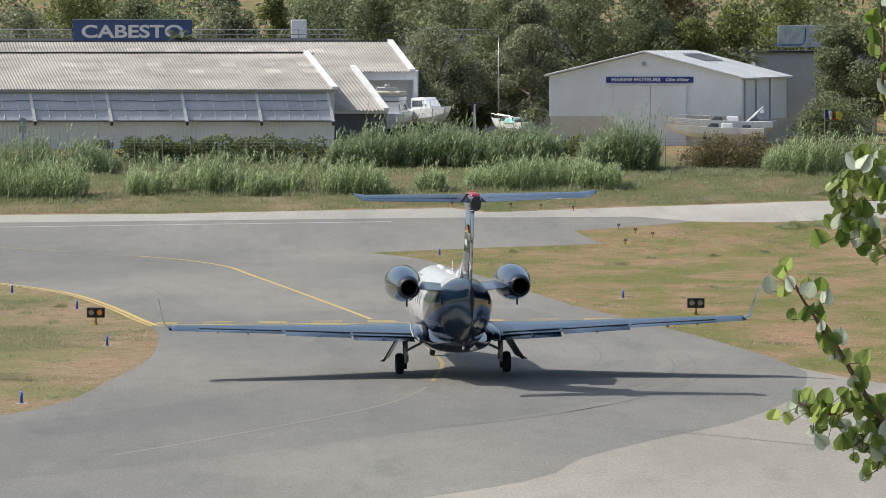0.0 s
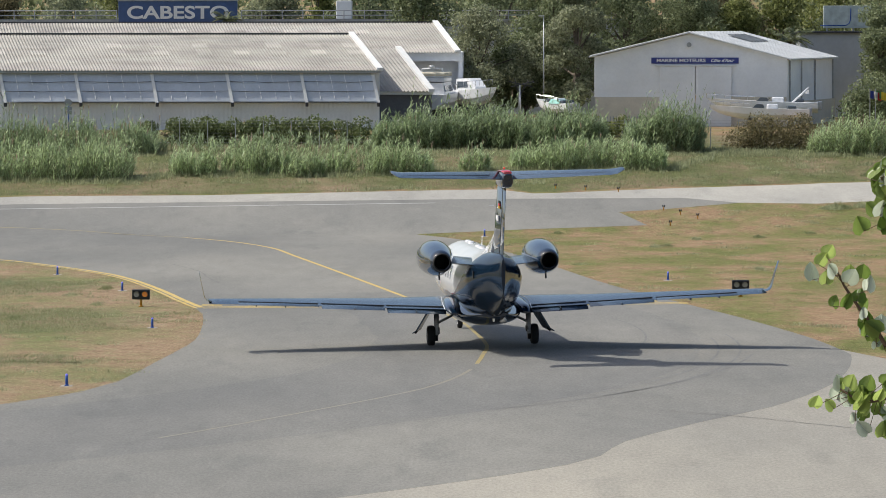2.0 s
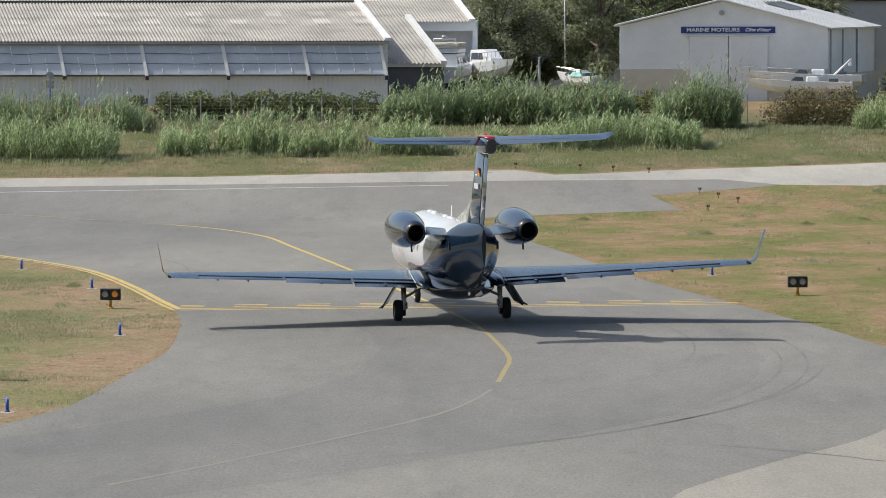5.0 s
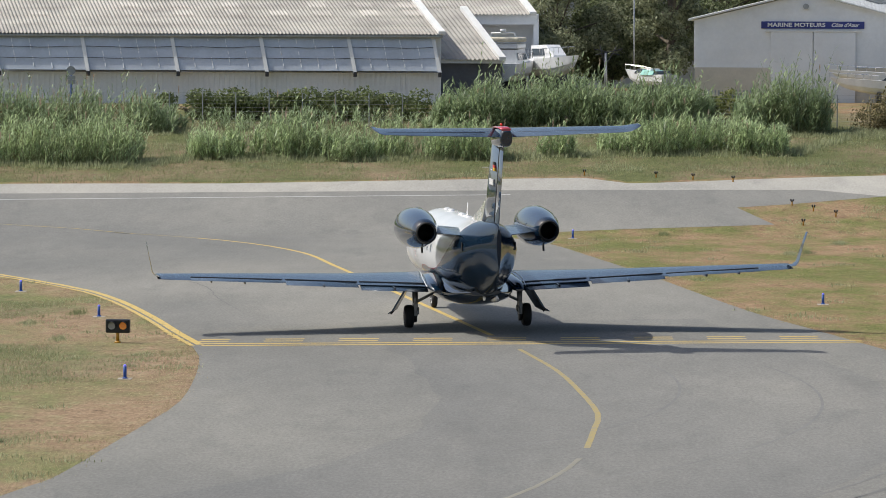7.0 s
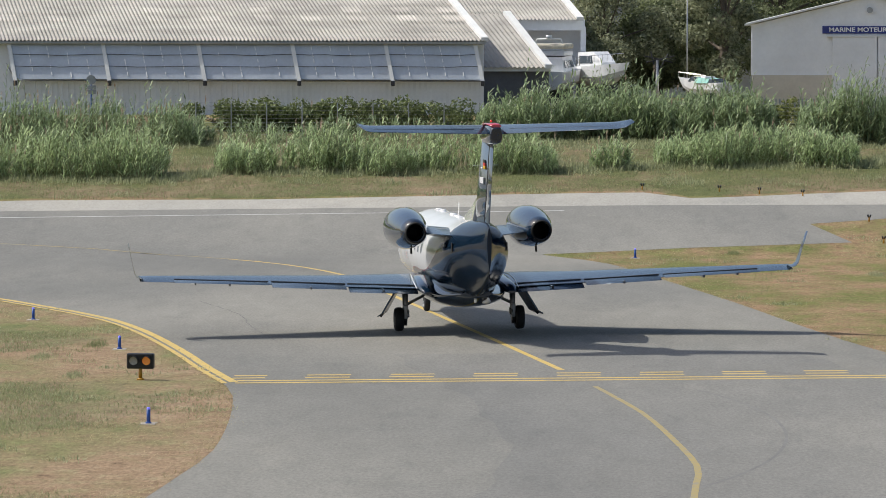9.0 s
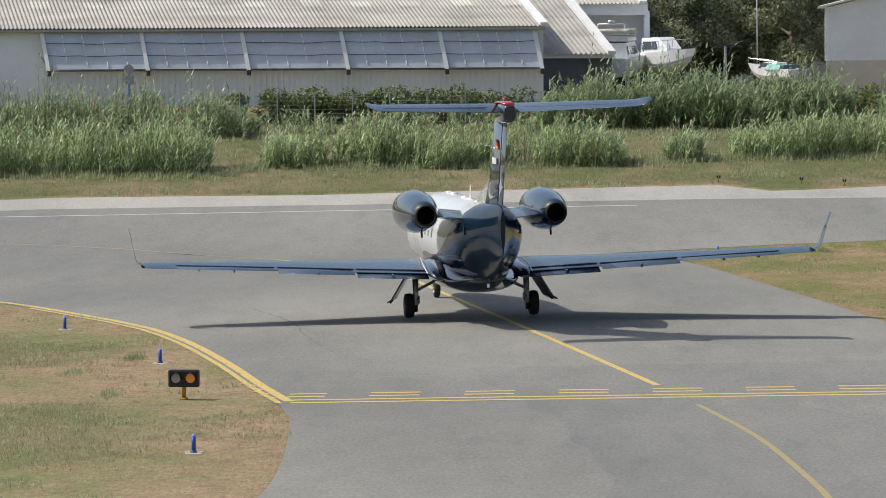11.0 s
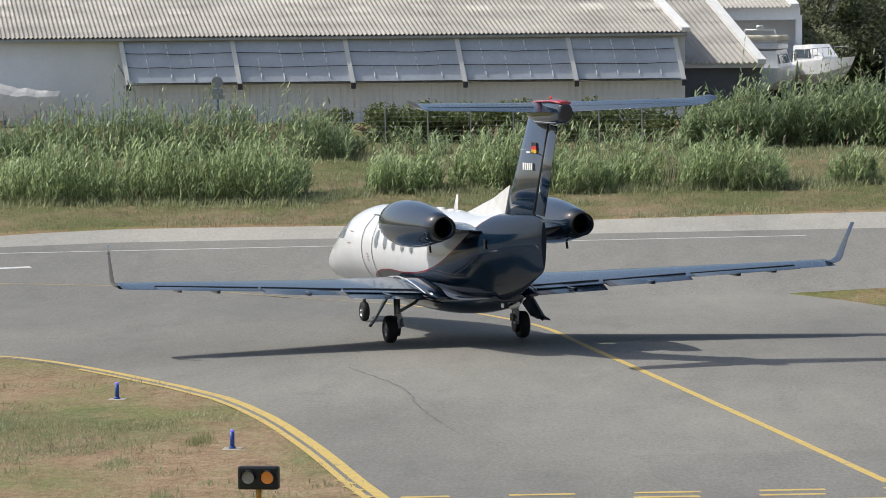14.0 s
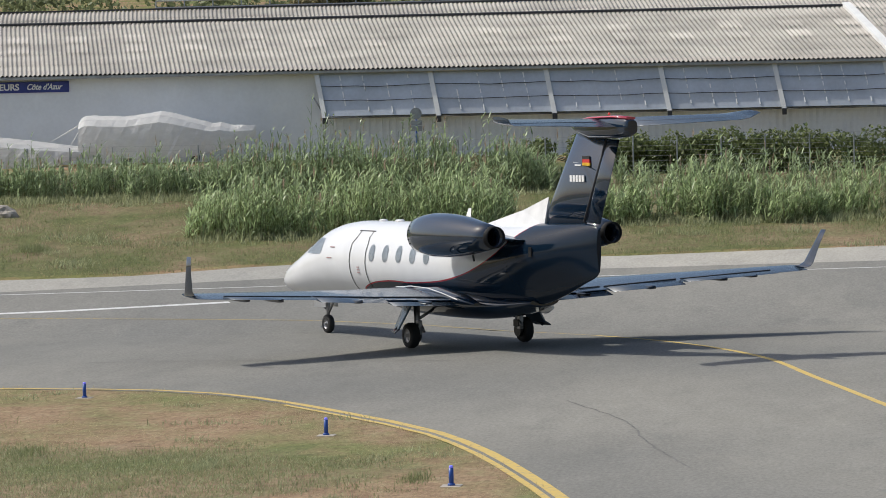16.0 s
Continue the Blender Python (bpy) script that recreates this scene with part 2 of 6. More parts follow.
def sheet(name, outline, lift, material, label, category, wobble=0.0, kind="structure"):
    """A thin paved or grown area that lies on the ground; the outline is cut where the ground bends."""
    bm = bmesh.new()
    vs = []
    for p in outline:
        w = wobble * (noise.noise(Vector((p[0] * 0.8, p[1] * 0.5, 3.3))) + 0.6 * noise.noise(Vector((p[0] * 3.1, p[1] * 2.3, 9.1))))
        vs.append(bm.verts.new((p[0] + w, p[1] + w * 2.0, 0)))
    bm.faces.new(vs)
    for yc in (150.0, 202.0):
        bmesh.ops.bisect_plane(bm, geom=bm.verts[:] + bm.edges[:] + bm.faces[:], plane_co=(0, yc, 0), plane_no=(0, 1, 0))
    bmesh.ops.triangulate(bm, faces=bm.faces)
    for v in bm.verts:
        v.co.z = ground_z(v.co.y) + lift
    bmesh.ops.recalc_face_normals(bm, faces=bm.faces)
    if bm.faces[0].normal.z < 0:
        bmesh.ops.reverse_faces(bm, faces=bm.faces)
    return tagged(part(name, bm, material), label, category, kind=kind)


def stripe(name, pts, width, lift, material, label, along=False, parent=None):
    """A painted line of given width along a plan line."""
    bm = bmesh.new()
    prev = None
    for i, p in enumerate(pts):
        a, b = pts[max(0, i - 1)], pts[min(len(pts) - 1, i + 1)]
        d = (Vector(b) - Vector(a)).normalized()
        nrm = Vector((-d.y, d.x)) * width / 2
        row = []
        for s in (1, -1):
            x, y = p[0] + nrm.x * s, p[1] + nrm.y * s
            row.append(bm.verts.new((x, y, ground_z(y) + lift)))
        if prev:
            f = bm.faces.new((prev[0], prev[1], row[1], row[0]))
        prev = row
    bmesh.ops.recalc_face_normals(bm, faces=bm.faces)
    ob = part(name, bm, material, parent)
    if parent is None:
        tagged(ob, label, "road marking", kind="structure")
    return ob


def build_ground():
    bm = bmesh.new()
    xs = [-1500, -400, -150, -80] + list(range(-60, 61, 4)) + [80, 150, 400, 1500]
    ys = [-600, -150, -60, 0] + list(range(20, 150, 4)) + [150] + list(range(154, 202, 4)) + [202, 215, 260, 400, 800, 2500]
    grid = []
    for y in ys:
        row = []
        for x in xs:
            z = ground_z(y)
            if y > 260:
                z += (y - 260) * 0.05
            row.append(bm.verts.new((x, y, z)))
        grid.append(row)
    for a, b in zip(grid, grid[1:]):
        for k in range(len(xs) - 1):
            bm.faces.new((a[k], a[k + 1], b[k + 1], b[k]))
    ob = part("ground", bm, MEADOW)
    tagged(ob, "dry airfield meadow with bare reddish soil and green patches", "ground", kind="structure")


build_ground()

# island on the near side and the field beyond: the paving is laid between them
ISLAND = [(-60, 134.8), (-40, 134.4), (-30, 133.9), (-23.0, 132.6), (-18.6, 130.2), (-14.6, 123.2), (-13.44, 120.3), (-12.02, 115.9), (-10.61, 110.2), (-9.4, 104.6), (-8.72, 101.2),
          (-8.4, 98.9), (-8.05, 93.9), (-7.85, 88.0), (-8.04, 83.9), (-8.31, 79.8), (-8.75, 73.6), (-9.3, 70.8), (-10.6, 67.6), (-14, 62.0), (-25, 52.0), (-60, 40)]
FIELD_LOW = [(-2.7, 149.8), (-0.85, 145.4), (0.7, 137.4), (2.3, 128.3), (3.1, 123.2), (3.88, 118.2), (4.85, 112.6), (5.9, 107.9), (6.75, 103.9), (8.2, 97.2), (9.62, 89.3), (10.2, 84.4)]
PAVE_LOW = [(10.35, 82.6), (10.0, 78.4), (9.03, 72.4), (7.27, 66.4), (5.6, 62.8), (3.6, 57.8), (2.3, 52.8), (-3, 45.5), (-12, 36), (-60, 12)]
FAR = [(-90, 158.5), (-60, 160.2), (-30, 163.2), (-25, 164.6), (-21.6, 166.3), (-13, 166.9), (-10.8, 167.4), (0.5, 169.6), (2.1, 167.7), (8.0, 169.9), (14.6, 171.9), (20.2, 173.6), (60, 182)]

isl = smooth_line(ISLAND)
fld = smooth_line(FIELD_LOW)
low = smooth_line(PAVE_LOW)
far = smooth_line(FAR)
NOTCH = [(60, 172.6), (19.5, 164.9), (15.0, 163.0), (10.3, 161.3), (5.9, 159.3), (7.0, 153.8), (4.5, 153.0), (1.9, 152.2), (-2.7, 149.8)]

# concrete apron under the near right part
sheet("apron", [(10.2, 84.4), (11.5, 80.0), (20, 60), (60, 20), (60, -5), (-60, -5), (-60, 12)] + [tuple(p) for p in reversed(low)] , 0.004, CONCRETE,
      "pale worn concrete apron with fine cracks", "apron")
taxi_outline = [tuple(p) for p in isl] + [tuple(p) for p in reversed(low)] + [tuple(p) for p in reversed(fld)] + [(-2.9, 150.2)] + [(-90, 149.2), (-90, 134.9)]
sheet("taxiway", taxi_outline, 0.006, ASPHALT, "grey worn asphalt taxiway curving to the runway", "taxiway", 0.0)
sheet("runway", [(-90, 149.2), (-2.9, 150.2), (1.9, 152.2), (4.5, 153.0), (7.0, 153.8), (5.9, 159.3), (8.0, 160.6), (11.5, 163.4)] + [(9.0, 165.6), (0.3, 165.2), (-10.2, 164.0), (-21.3, 162.8), (-30, 160.0), (-90, 154.6)],
      0.006, RUNWAY, "grey worn asphalt runway crossing the field", "runway")
sheet("runway_shoulder", [(11.5, 163.4), (15.0, 163.0), (19.5, 164.9), (60, 172.6)] + [tuple(p) for p in reversed(far)] + [(-90, 154.6), (-30, 160.0), (-21.3, 162.8), (-10.2, 164.0), (0.3, 165.2), (9.0, 165.6)],
      0.005, SHOULDER, "pale concrete runway shoulder", "runway")

# greener growth inside the island and beyond the runway
SWARDS = ((-18.6, 113.0, 5.2, 5.4), (-15.2, 96.0, 5.3, 6.2), (-14.2, 80.3, 4.2, 2.2), (-28.0, 117.0, 7.0, 9.0), (-25.0, 92.0, 6.0, 11.0))
sheet("island_soil", [(p.x - 0.02, p.y - 0.02) for p in isl], 0.0015, SOIL, "bare reddish soil with dry straw on the island", "ground")
for cx, cy, rx, ry in SWARDS:
    sheet("island_sward", [(cx + rx * math.cos(a), cy + ry * math.sin(a)) for a in np.linspace(0, 2 * math.pi, 150)[:-1]], 0.003, SWARD_ISLAND, "olive green grass patch with dry straw", "grass", 1.1)
sheet("far_verge", [(p.x, p.y + 0.7) for p in far] + [(90, 186), (90, 199), (-120, 199), (-120, 160)], 0.003, SWARD, "olive green verge with dry straw beyond the runway", "grass", 0.25)

# darker paving lane along the guide line, laid as a separate strip
LANE = [(-26, 42), (-14.0, 56.0), (-8.0, 63.5), (-4.2, 69.5), (-1.6, 75.0), (-0.2, 81.0), (0.3, 87.5), (-0.1, 94.0), (-1.2, 101.5), (-2.9, 110.0)]
lane = smooth_line(LANE)
lane_out = []
for s_, w_ in ((1, 3.0), (-1, 6.2)):
    row = []
    for i, p in enumerate(lane):
        d = (lane[min(i + 1, len(lane) - 1)] - lane[max(0, i - 1)]).normalized()
        row.append((p.x - d.y * s_ * w_, p.y + d.x * s_ * w_))
    lane_out += row if s_ > 0 else row[::-1]
sheet("paving_lane", lane_out, 0.0075, ASPHALT_LANE, "darker trafficked asphalt lane", "taxiway", 0.25)

# yellow lead-on line and its worn continuation
LEAD = [(-60, 159.0), (-40, 156.2), (-27.8, 154.2), (-19.9, 152.7), (-17.2, 151.5), (-13.6, 148.6), (-10.65, 144.6), (-8.5, 139.2), (-7.2, 132.8), (-5.4, 123.6), (-3.5, 113.7), (-1.95, 105.5)]
WORN = [(-1.24, 101.4), (-0.37, 95.7), (0.15, 90.3), (0.46, 85.8), (0.38, 82.8), (0.09, 77.4), (-0.64, 72.9), (-1.6, 69.8), (-3.66, 64.8), (-6.5, 58.5), (-10, 52)]
lead = smooth_line(LEAD)
stripe("lead_line", [p for p in lead if p.y < 148.6], 0.15, 0.010, YELLOW, "yellow painted taxi lead-on line")
stripe("lead_line_dull", [p for p in lead if p.y > 147.4], 0.10, 0.0098, YELLOW_WORN, "dull worn yellow line along the runway")
worn = smooth_line(WORN)
stripe("lead_line_worn", [p for p in worn if p.y > 77.5], 0.115, 0.010, YELLOW_WORN, "worn yellow painted taxi guide line")
stripe("lead_line_faint", [p for p in worn if 58 < p.y < 79], 0.10, 0.0098, YELLOW_FAINT, "almost worn away yellow guide line")
EDGE = [(-60, 134.9), (-40, 134.5), (-30, 133.9), (-23.2, 132.8), (-18.6, 130.6), (-14.3, 123.1), (-13.2, 120.6), (-11.95, 116.6), (-10.55, 110.8), (-9.44, 105.6), (-8.65, 102.2)]
edge = smooth_line(EDGE)
stripe("edge_line", edge, 0.19, 0.010, YELLOW, "yellow painted taxiway edge line")
stripe("edge_line_inner", [p + Vector((-0.16, -0.34)) for p in edge if p.y < 128.5], 0.12, 0.0118, YELLOW, "yellow painted taxiway edge line")
for k in range(4):
    y0 = 103.0 + k * 0.9
    a = Vector((-8.95 - k * 0.2, y0 - 0.2))
    stripe("edge_tick", [a, a + Vector((-0.32, 0.6))], 0.10, 0.0135, YELLOW, "yellow hatch bar beside the edge line")

# runway holding position: two unbroken and two broken lines
def hold_y(x, d):
    return 101.9 + (x + 8.6) * 0.145 + d


for d in (0.0, 0.55):
    stripe("hold_line", [Vector((x, hold_y(x, d))) for x in np.linspace(-8.6, 6.8, 20)], 0.2, 0.010, YELLOW, "yellow unbroken holding position line")
for d in (1.25, 1.85):
    for k in range(9):
        x0 = -9.0 + k * 1.74
        stripe("hold_dash", [Vector((max(x0, -8.75), hold_y(x0, d))), Vector((min(x0 + 0.92, 6.8), hold_y(x0 + 0.92, d)))], 0.2, 0.010, YELLOW, "yellow broken holding position bar")

# white runway lines
stripe("runway_side_line", [Vector((x, 160.7 + (x + 21) * 0.14)) for x in np.linspace(-60, -2.3, 30)], 0.11, 0.010, WHITE_LINE, "thin white painted runway side line")
stripe("runway_bar", [Vector((-36, 153.4)), Vector((-26.6, 155.6)), Vector((-22.6, 157.0))], 0.34, 0.010, WHITE_LINE, "broad white painted runway bar")
# ---- sheds and distance ----
def corrugated(name):
    m, nt, b = nodes_of(name)
    big = tex_noise(nt, 0.5, 5.0, 0.6, (0.6, 1.0, 1.0))
    fine = tex_noise(nt, 9.0, 4.0, 0.7, (0.5, 2.0, 1.0))
    c = ramp(nt, big, [(0.3, (0.265, 0.25, 0.232)), (0.5, (0.365, 0.346, 0.318)), (0.7, (0.46, 0.437, 0.405))])
    c = mix(nt, 0.9, c, ramp(nt, fine, [(0.3, (0.6, 0.58, 0.56)), (0.65, (1.1, 1.1, 1.08))]), "MULTIPLY")
    nt.links.new(c, b.inputs["Base Color"])
    b.inputs["Roughness"].default_value = 0.9
    return m


CORRUGATED = corrugated("fibre_cement_roof")
PALE_SHEET = corrugated("pale_roof_sheet")
for el in PALE_SHEET.node_tree.nodes:
    if el.type == "VALTORGB":
        for e in el.color_ramp.elements:
            e.color = (*[min(0.9, c * 1.32) for c in e.color[:3]], 1)
METAL_ROOF = plain("pale_metal_roof", (0.74, 0.75, 0.74), 0.6, 0.0, 0.06, 0.5)
RIB_WALL = plain("grey_ribbed_sheet", (0.8, 0.81, 0.81), 0.6, 0.0, 0.06, 0.8)
AWNING = plain("grey_blue_translucent_sheet", (0.53, 0.575, 0.64), 0.45, 0, 0.07, 0.7)
GREY_BUILDING = plain("grey_cladding", (0.5, 0.52, 0.54), 0.7, 0, 0.06, 0.4)
INTERIOR_SHADE = plain("painted_interior_shade", (0.14, 0.14, 0.15), 0.9, 0, 0.1, 0.7)


def wave_roof(bm, x0, x1, y0, z0, y1, z1, pitch=0.172, amp=0.032, courses=5, per=6, x_lean=0.0):
    """Corrugated sheets in overlapping courses from the eave (y0, z0) up to the ridge (y1, z1)."""
    n = int((x1 - x0) / pitch * per)
    for c in range(courses):
        rows = []
        for f, lift in ((c / courses - 0.012, 0.022), ((c + 1) / courses, 0.0)):
            row = []
            for k in range(n + 1):
                x = x0 + (x1 - x0) * k / n
                zz = amp * math.cos(2 * math.pi * (x - x0) / pitch)
                row.append(bm.verts.new((x + x_lean * f, y0 + (y1 - y0) * f, z0 + (z1 - z0) * f + zz + lift)))
            rows.append(row)
        for k in range(n):
            bm.faces.new((rows[0][k], rows[0][k + 1], rows[1][k + 1], rows[1][k])).smooth = True


def roof_courses(parent, name, x0, x1, y0, z0, y1, z1, x_lean=0.0, courses=5, material=None, pitch=0.172):
    """A roof slope laid in courses, each a part of its own."""
    for c in range(courses):
        f0, f1 = c / courses - 0.012, (c + 1) / courses
        bm = bmesh.new()
        wave_roof(bm, x0 + x_lean * f0, x1 + x_lean * f0, y0 + (y1 - y0) * f0, z0 + (z1 - z0) * f0, y0 + (y1 - y0) * f1, z0 + (z1 - z0) * f1, courses=1, x_lean=x_lean * (f1 - f0), pitch=pitch)
        part(name, bm, material or CORRUGATED, parent)


def pale_sheets(parent, x0, xa, xb, y0, z0, y1, z1, step, course, courses, seed, x_lean, wide=5):
    """Newer, paler roof sheets set into the courses, in step with the corrugation."""
    rnd = random.Random(seed)
    pitch = 0.172
    k = int((xa - x0) / pitch)
    while x0 + k * pitch < xb:
        for cc in course:
            if rnd.random() < 0.8:
                f0, f1 = (cc + 0.05) / courses, (cc + rnd.uniform(0.6, 0.9)) / courses
                x = x0 + k * pitch + x_lean * f0
                bm = bmesh.new()
                wave_roof(bm, x, x + wide * pitch, y0 + (y1 - y0) * f0, z0 + (z1 - z0) * f0 + 0.022, y0 + (y1 - y0) * f1, z0 + (z1 - z0) * f1 + 0.012, courses=1, x_lean=x_lean * (f1 - f0))
                part("roof_sheet", bm, PALE_SHEET, parent, "paler replacement roof sheet")
        k += int(step / pitch) + rnd.choice((-1, 0, 0, 1))


# long front shed
AX0, AX1, AY, ARY = -62.0, -6.12, 205.0, 213.5
EAVE, RIDGE, BASE = 6.38, 8.32, 3.12
shed = thing("long_shed", pose(0, 0, 0), "long white workshop shed with weathered corrugated roof", "building")
part("wall", boxm(AX0, AX1, AY, AY + 0.25, BASE, EAVE - 0.05), WALL_WHITE, shed)
part("back_wall", boxm(AX0, AX1 - 2.9, 221.6, 221.9, BASE, EAVE - 0.05), WALL_WHITE, shed)
bm = bmesh.new()
gv = [(AY + 0.25, BASE), (221.6, BASE), (221.6, EAVE), (ARY, RIDGE - 0.1), (AY + 0.25, EAVE - 0.05)]
loft(bm, [[(AX1 - 0.25 - (y - AY) * 0.2, y, z) for y, z in gv], [(AX1 - (y - AY) * 0.2, y, z) for y, z in gv]], smooth=False)
part("gable_wall", bm, WALL_WHITE, shed)
roof_courses(shed, "roof_course", AX0, AX1 + 0.1, AY - 0.35, EAVE, ARY, RIDGE, -1.9)
roof_courses(shed, "rear_roof_course", AX0, AX1 - 2.9, 222.0, EAVE, ARY, RIDGE, 1.5, 2)
part("ridge_cap", boxm(AX0, AX1 - 1.8, ARY - 0.12, ARY + 0.12, RIDGE, RIDGE + 0.1, bevel=0.03), DARK_METAL, shed)
bm = bmesh.new()
d = Vector((-1.9, ARY - AY + 0.35, RIDGE - EAVE))
a = Vector((AX1 + 0.1, AY - 0.42, EAVE + 0.06))
loft(bm, [[a + Vector((dx, 0, dz)) for dx, dz in ((-0.2, -0.1), (0.12, -0.1), (0.12, 0.08), (-0.2, 0.08))],
          [a + d * 1.01 + Vector((dx, 0, dz)) for dx, dz in ((-0.2, -0.1), (0.12, -0.1), (0.12, 0.08), (-0.2, 0.08))]], smooth=False)
part("verge_board", bm, TRIM_WHITE, shed)
part("gutter", boxm(AX0, AX1 + 0.1, AY - 0.42, AY - 0.28, EAVE - 0.16, EAVE - 0.04, bevel=0.02), GALV, shed)
pale_sheets(shed, AX0, -60, AX1 - 1, AY - 0.35, EAVE, ARY, RIDGE, 2.3, (2, 3), 5, 4, -1.9)

# ribbed lower wall and awning frames between the beams
PX = [-26.93, -22.8, -18.62, -14.5, -10.42, -6.5]
bm = bmesh.new()
box(bm, PX[0] + 0.05, AX1, AY - 0.29, AY - 0.02, BASE, 4.61)
ribbed = part("ribbed_wall", bm, RIB_WALL, shed, "grey ribbed sheet wall below the awnings")
rib = None
x = PX[0] + 0.1
while x < AX1 - 0.1:
    if rib is None:
        rib = part("wall_rib", boxm(0, 0.12, -0.04, 0, 0, 1.5), RIB_WALL, ribbed)
        piece = rib
    else:
        piece = new("wall_rib", rib.data)
        piece.parent = ribbed
    piece.location = (x, AY - 0.29, BASE)
    x += 0.24
for k, px in enumerate(PX):
    bm = bmesh.new()
    a, b = Vector((px, AY - 0.28, 6.28)), Vector((px + 0.36, AY - 0.85, 4.6))
    off = [Vector(o) for o in ((-0.085, 0, 0), (0.085, 0, 0), (0.085, 0.16, 0.0), (-0.085, 0.16, 0.0))]
    loft(bm, [[a + o for o in off], [b + o for o in off]], smooth=False)
    part("awning_beam", bm, TRIM_WHITE, shed)
    part("beam_foot", boxm(px + 0.28, px + 0.44, AY - 0.9, AY - 0.66, 4.40, 4.63, bevel=0.02), DARK_METAL, shed)
    bm = bmesh.new()
    tube(bm, (px + 0.3, AY - 0.3, 4.68), (px - 0.1, AY - 0.35, 5.36), 0.03)
    part("brace", bm, GALV, shed)
rnd = random.Random(3)
for k in range(5):
    x0, x1 = PX[k], PX[k + 1]
    n = 5
    for j in range(n):
        u0, u1 = j / n, (j + 1) / n
        bm = bmesh.new()
        q = []
        for u, top in ((u0, 1), (u1, 1), (u1, 0), (u0, 0)):
            xx = x0 + (x1 - x0) * u + (0.36 if not top else 0.0) + (0.001 if u == u0 else -0.001)
            q.append(Vector((xx, AY - (0.2 if top else 0.72), 6.24 if top else 4.68)))
        loft(bm, [[p for p in q], [p + Vector((0, 0.03, 0)) for p in q]], smooth=False)
        part("awning_panel", bm, AWNING, shed, "grey-blue translucent awning sheet")
        # broken white joint tape
        for s in range(5):
            if rnd.random() < 0.72:
                w0, w1 = 0.08 + s * 0.18, 0.08 + s * 0.18 + rnd.uniform(0.06, 0.15)
                uu = rnd.uniform(-0.01, 0.01)
                bm = bmesh.new()
                pa = q[1].lerp(q[2], w0) + Vector((uu, -0.012, 0))
                pb = q[1].lerp(q[2], w1) + Vector((uu, -0.012, 0))
                tube(bm, pa, pb, 0.026, n=4)
                part("joint_tape", bm, LETTER_WHITE, shed)
    for zf, sag in ((0.30, 0.05), (0.62, 0.04), (1.02, 0.0)):
        bm = bmesh.new()
        rows = []
        for s in range(7):
            u = s / 6
            p = Vector((x0 + (x1 - x0) * u + 0.36 * zf, AY - 0.25 - 0.56 * zf, 6.26 - 1.62 * zf - sag * math.sin(math.pi * u) * rnd.uniform(0.3, 1.4)))
            rows.append([p + Vector((0, 0.013 * math.cos(a), 0.013 * math.sin(a))) for a in (0.3, 1.6, 2.8, 4.1, 5.3)])
        loft(bm, rows)
        part("awning_rail", bm, DARK_METAL, shed)

# sign on the plain left end
def word_sign(x0, x1, y, z0, z1, parent, seed=0):
    s = part("sign_board", boxm(x0, x1, y - 0.06, y, z0, z1, bevel=0.01), NAVY_SIGN, parent, "navy sign board with white lettering")
    h = (z1 - z0)
    w = x1 - x0
    lettering("MARINE MOTEURS", h * 0.8, pose(x0 + w * 0.34, y - 0.065, (z0 + z1) / 2, 90), LETTER_WHITE, s, width=w * 0.56)
    lettering("C\u00f4te d'Azur", h * 0.74, pose(x0 + w * 0.81, y - 0.065, (z0 + z1) / 2, 90), LETTER_WHITE, s, shear=0.35, width=w * 0.27)


word_sign(-40.9, -36.05, AY - 0.002, 5.76, 6.16, shed)

# shed behind, with its end wall to the right
rear = thing("rear_shed", pose(0, 0, 0), "white rear shed with corrugated roof and open end bay", "building")
BY0, BRY, BY1, BX1 = 216.0, 224.0, 232.0, -1.85
part("front_wall", boxm(-62, -6.8, 222.3, 222.6, BASE, 7.3), WALL_WHITE, rear)
roof_courses(rear, "roof_course", -62, BX1 - 0.1, BY0 - 0.2, 7.28, BRY, 8.98, -1.45)
pale_sheets(rear, -62, -60, -5, BY0 - 0.2, 7.28, BRY, 8.98, 2.4, (3,), 5, 9, -1.45)
bm = bmesh.new()
a = Vector((BX1 - 0.05, BY0 - 0.25, 7.32))
b = Vector((BX1 - 1.5, BRY, 9.03))
off = [Vector(o) for o in ((-0.2, 0, -0.1), (0.12, 0, -0.1), (0.12, 0, 0.08), (-0.2, 0, 0.08))]
loft(bm, [[a + o for o in off], [b + o for o in off]], smooth=False)
part("verge_board", bm, TRIM_WHITE, rear)
part("ridge_cap", boxm(-62, BX1 - 1.45, BRY - 0.1, BRY + 0.1, 8.98, 9.05), DARK_METAL, rear)
part("eave_board", boxm(-6.0, BX1 + 0.1, BY0 - 0.1, BY0 + 0.15, 6.78, 7.28), WALL_WHITE, rear)
for x in (-5.0, BX1 - 0.05):
    part("pillar", boxm(x, x + 0.22, BY0, BY0 + 0.3, BASE, 6.95), WALL_WHITE, rear)
part("bay_wall", boxm(-6.0, BX1, BY0 + 1.2, BY0 + 1.4, BASE, 7.3), WALL_WHITE, rear, "pale inner wall of the open bay")
part("end_wall", boxm(BX1 - 0.1, BX1 + 0.1, BY0 + 0.3, BY1, BASE, 7.25), WALL_WHITE, rear)

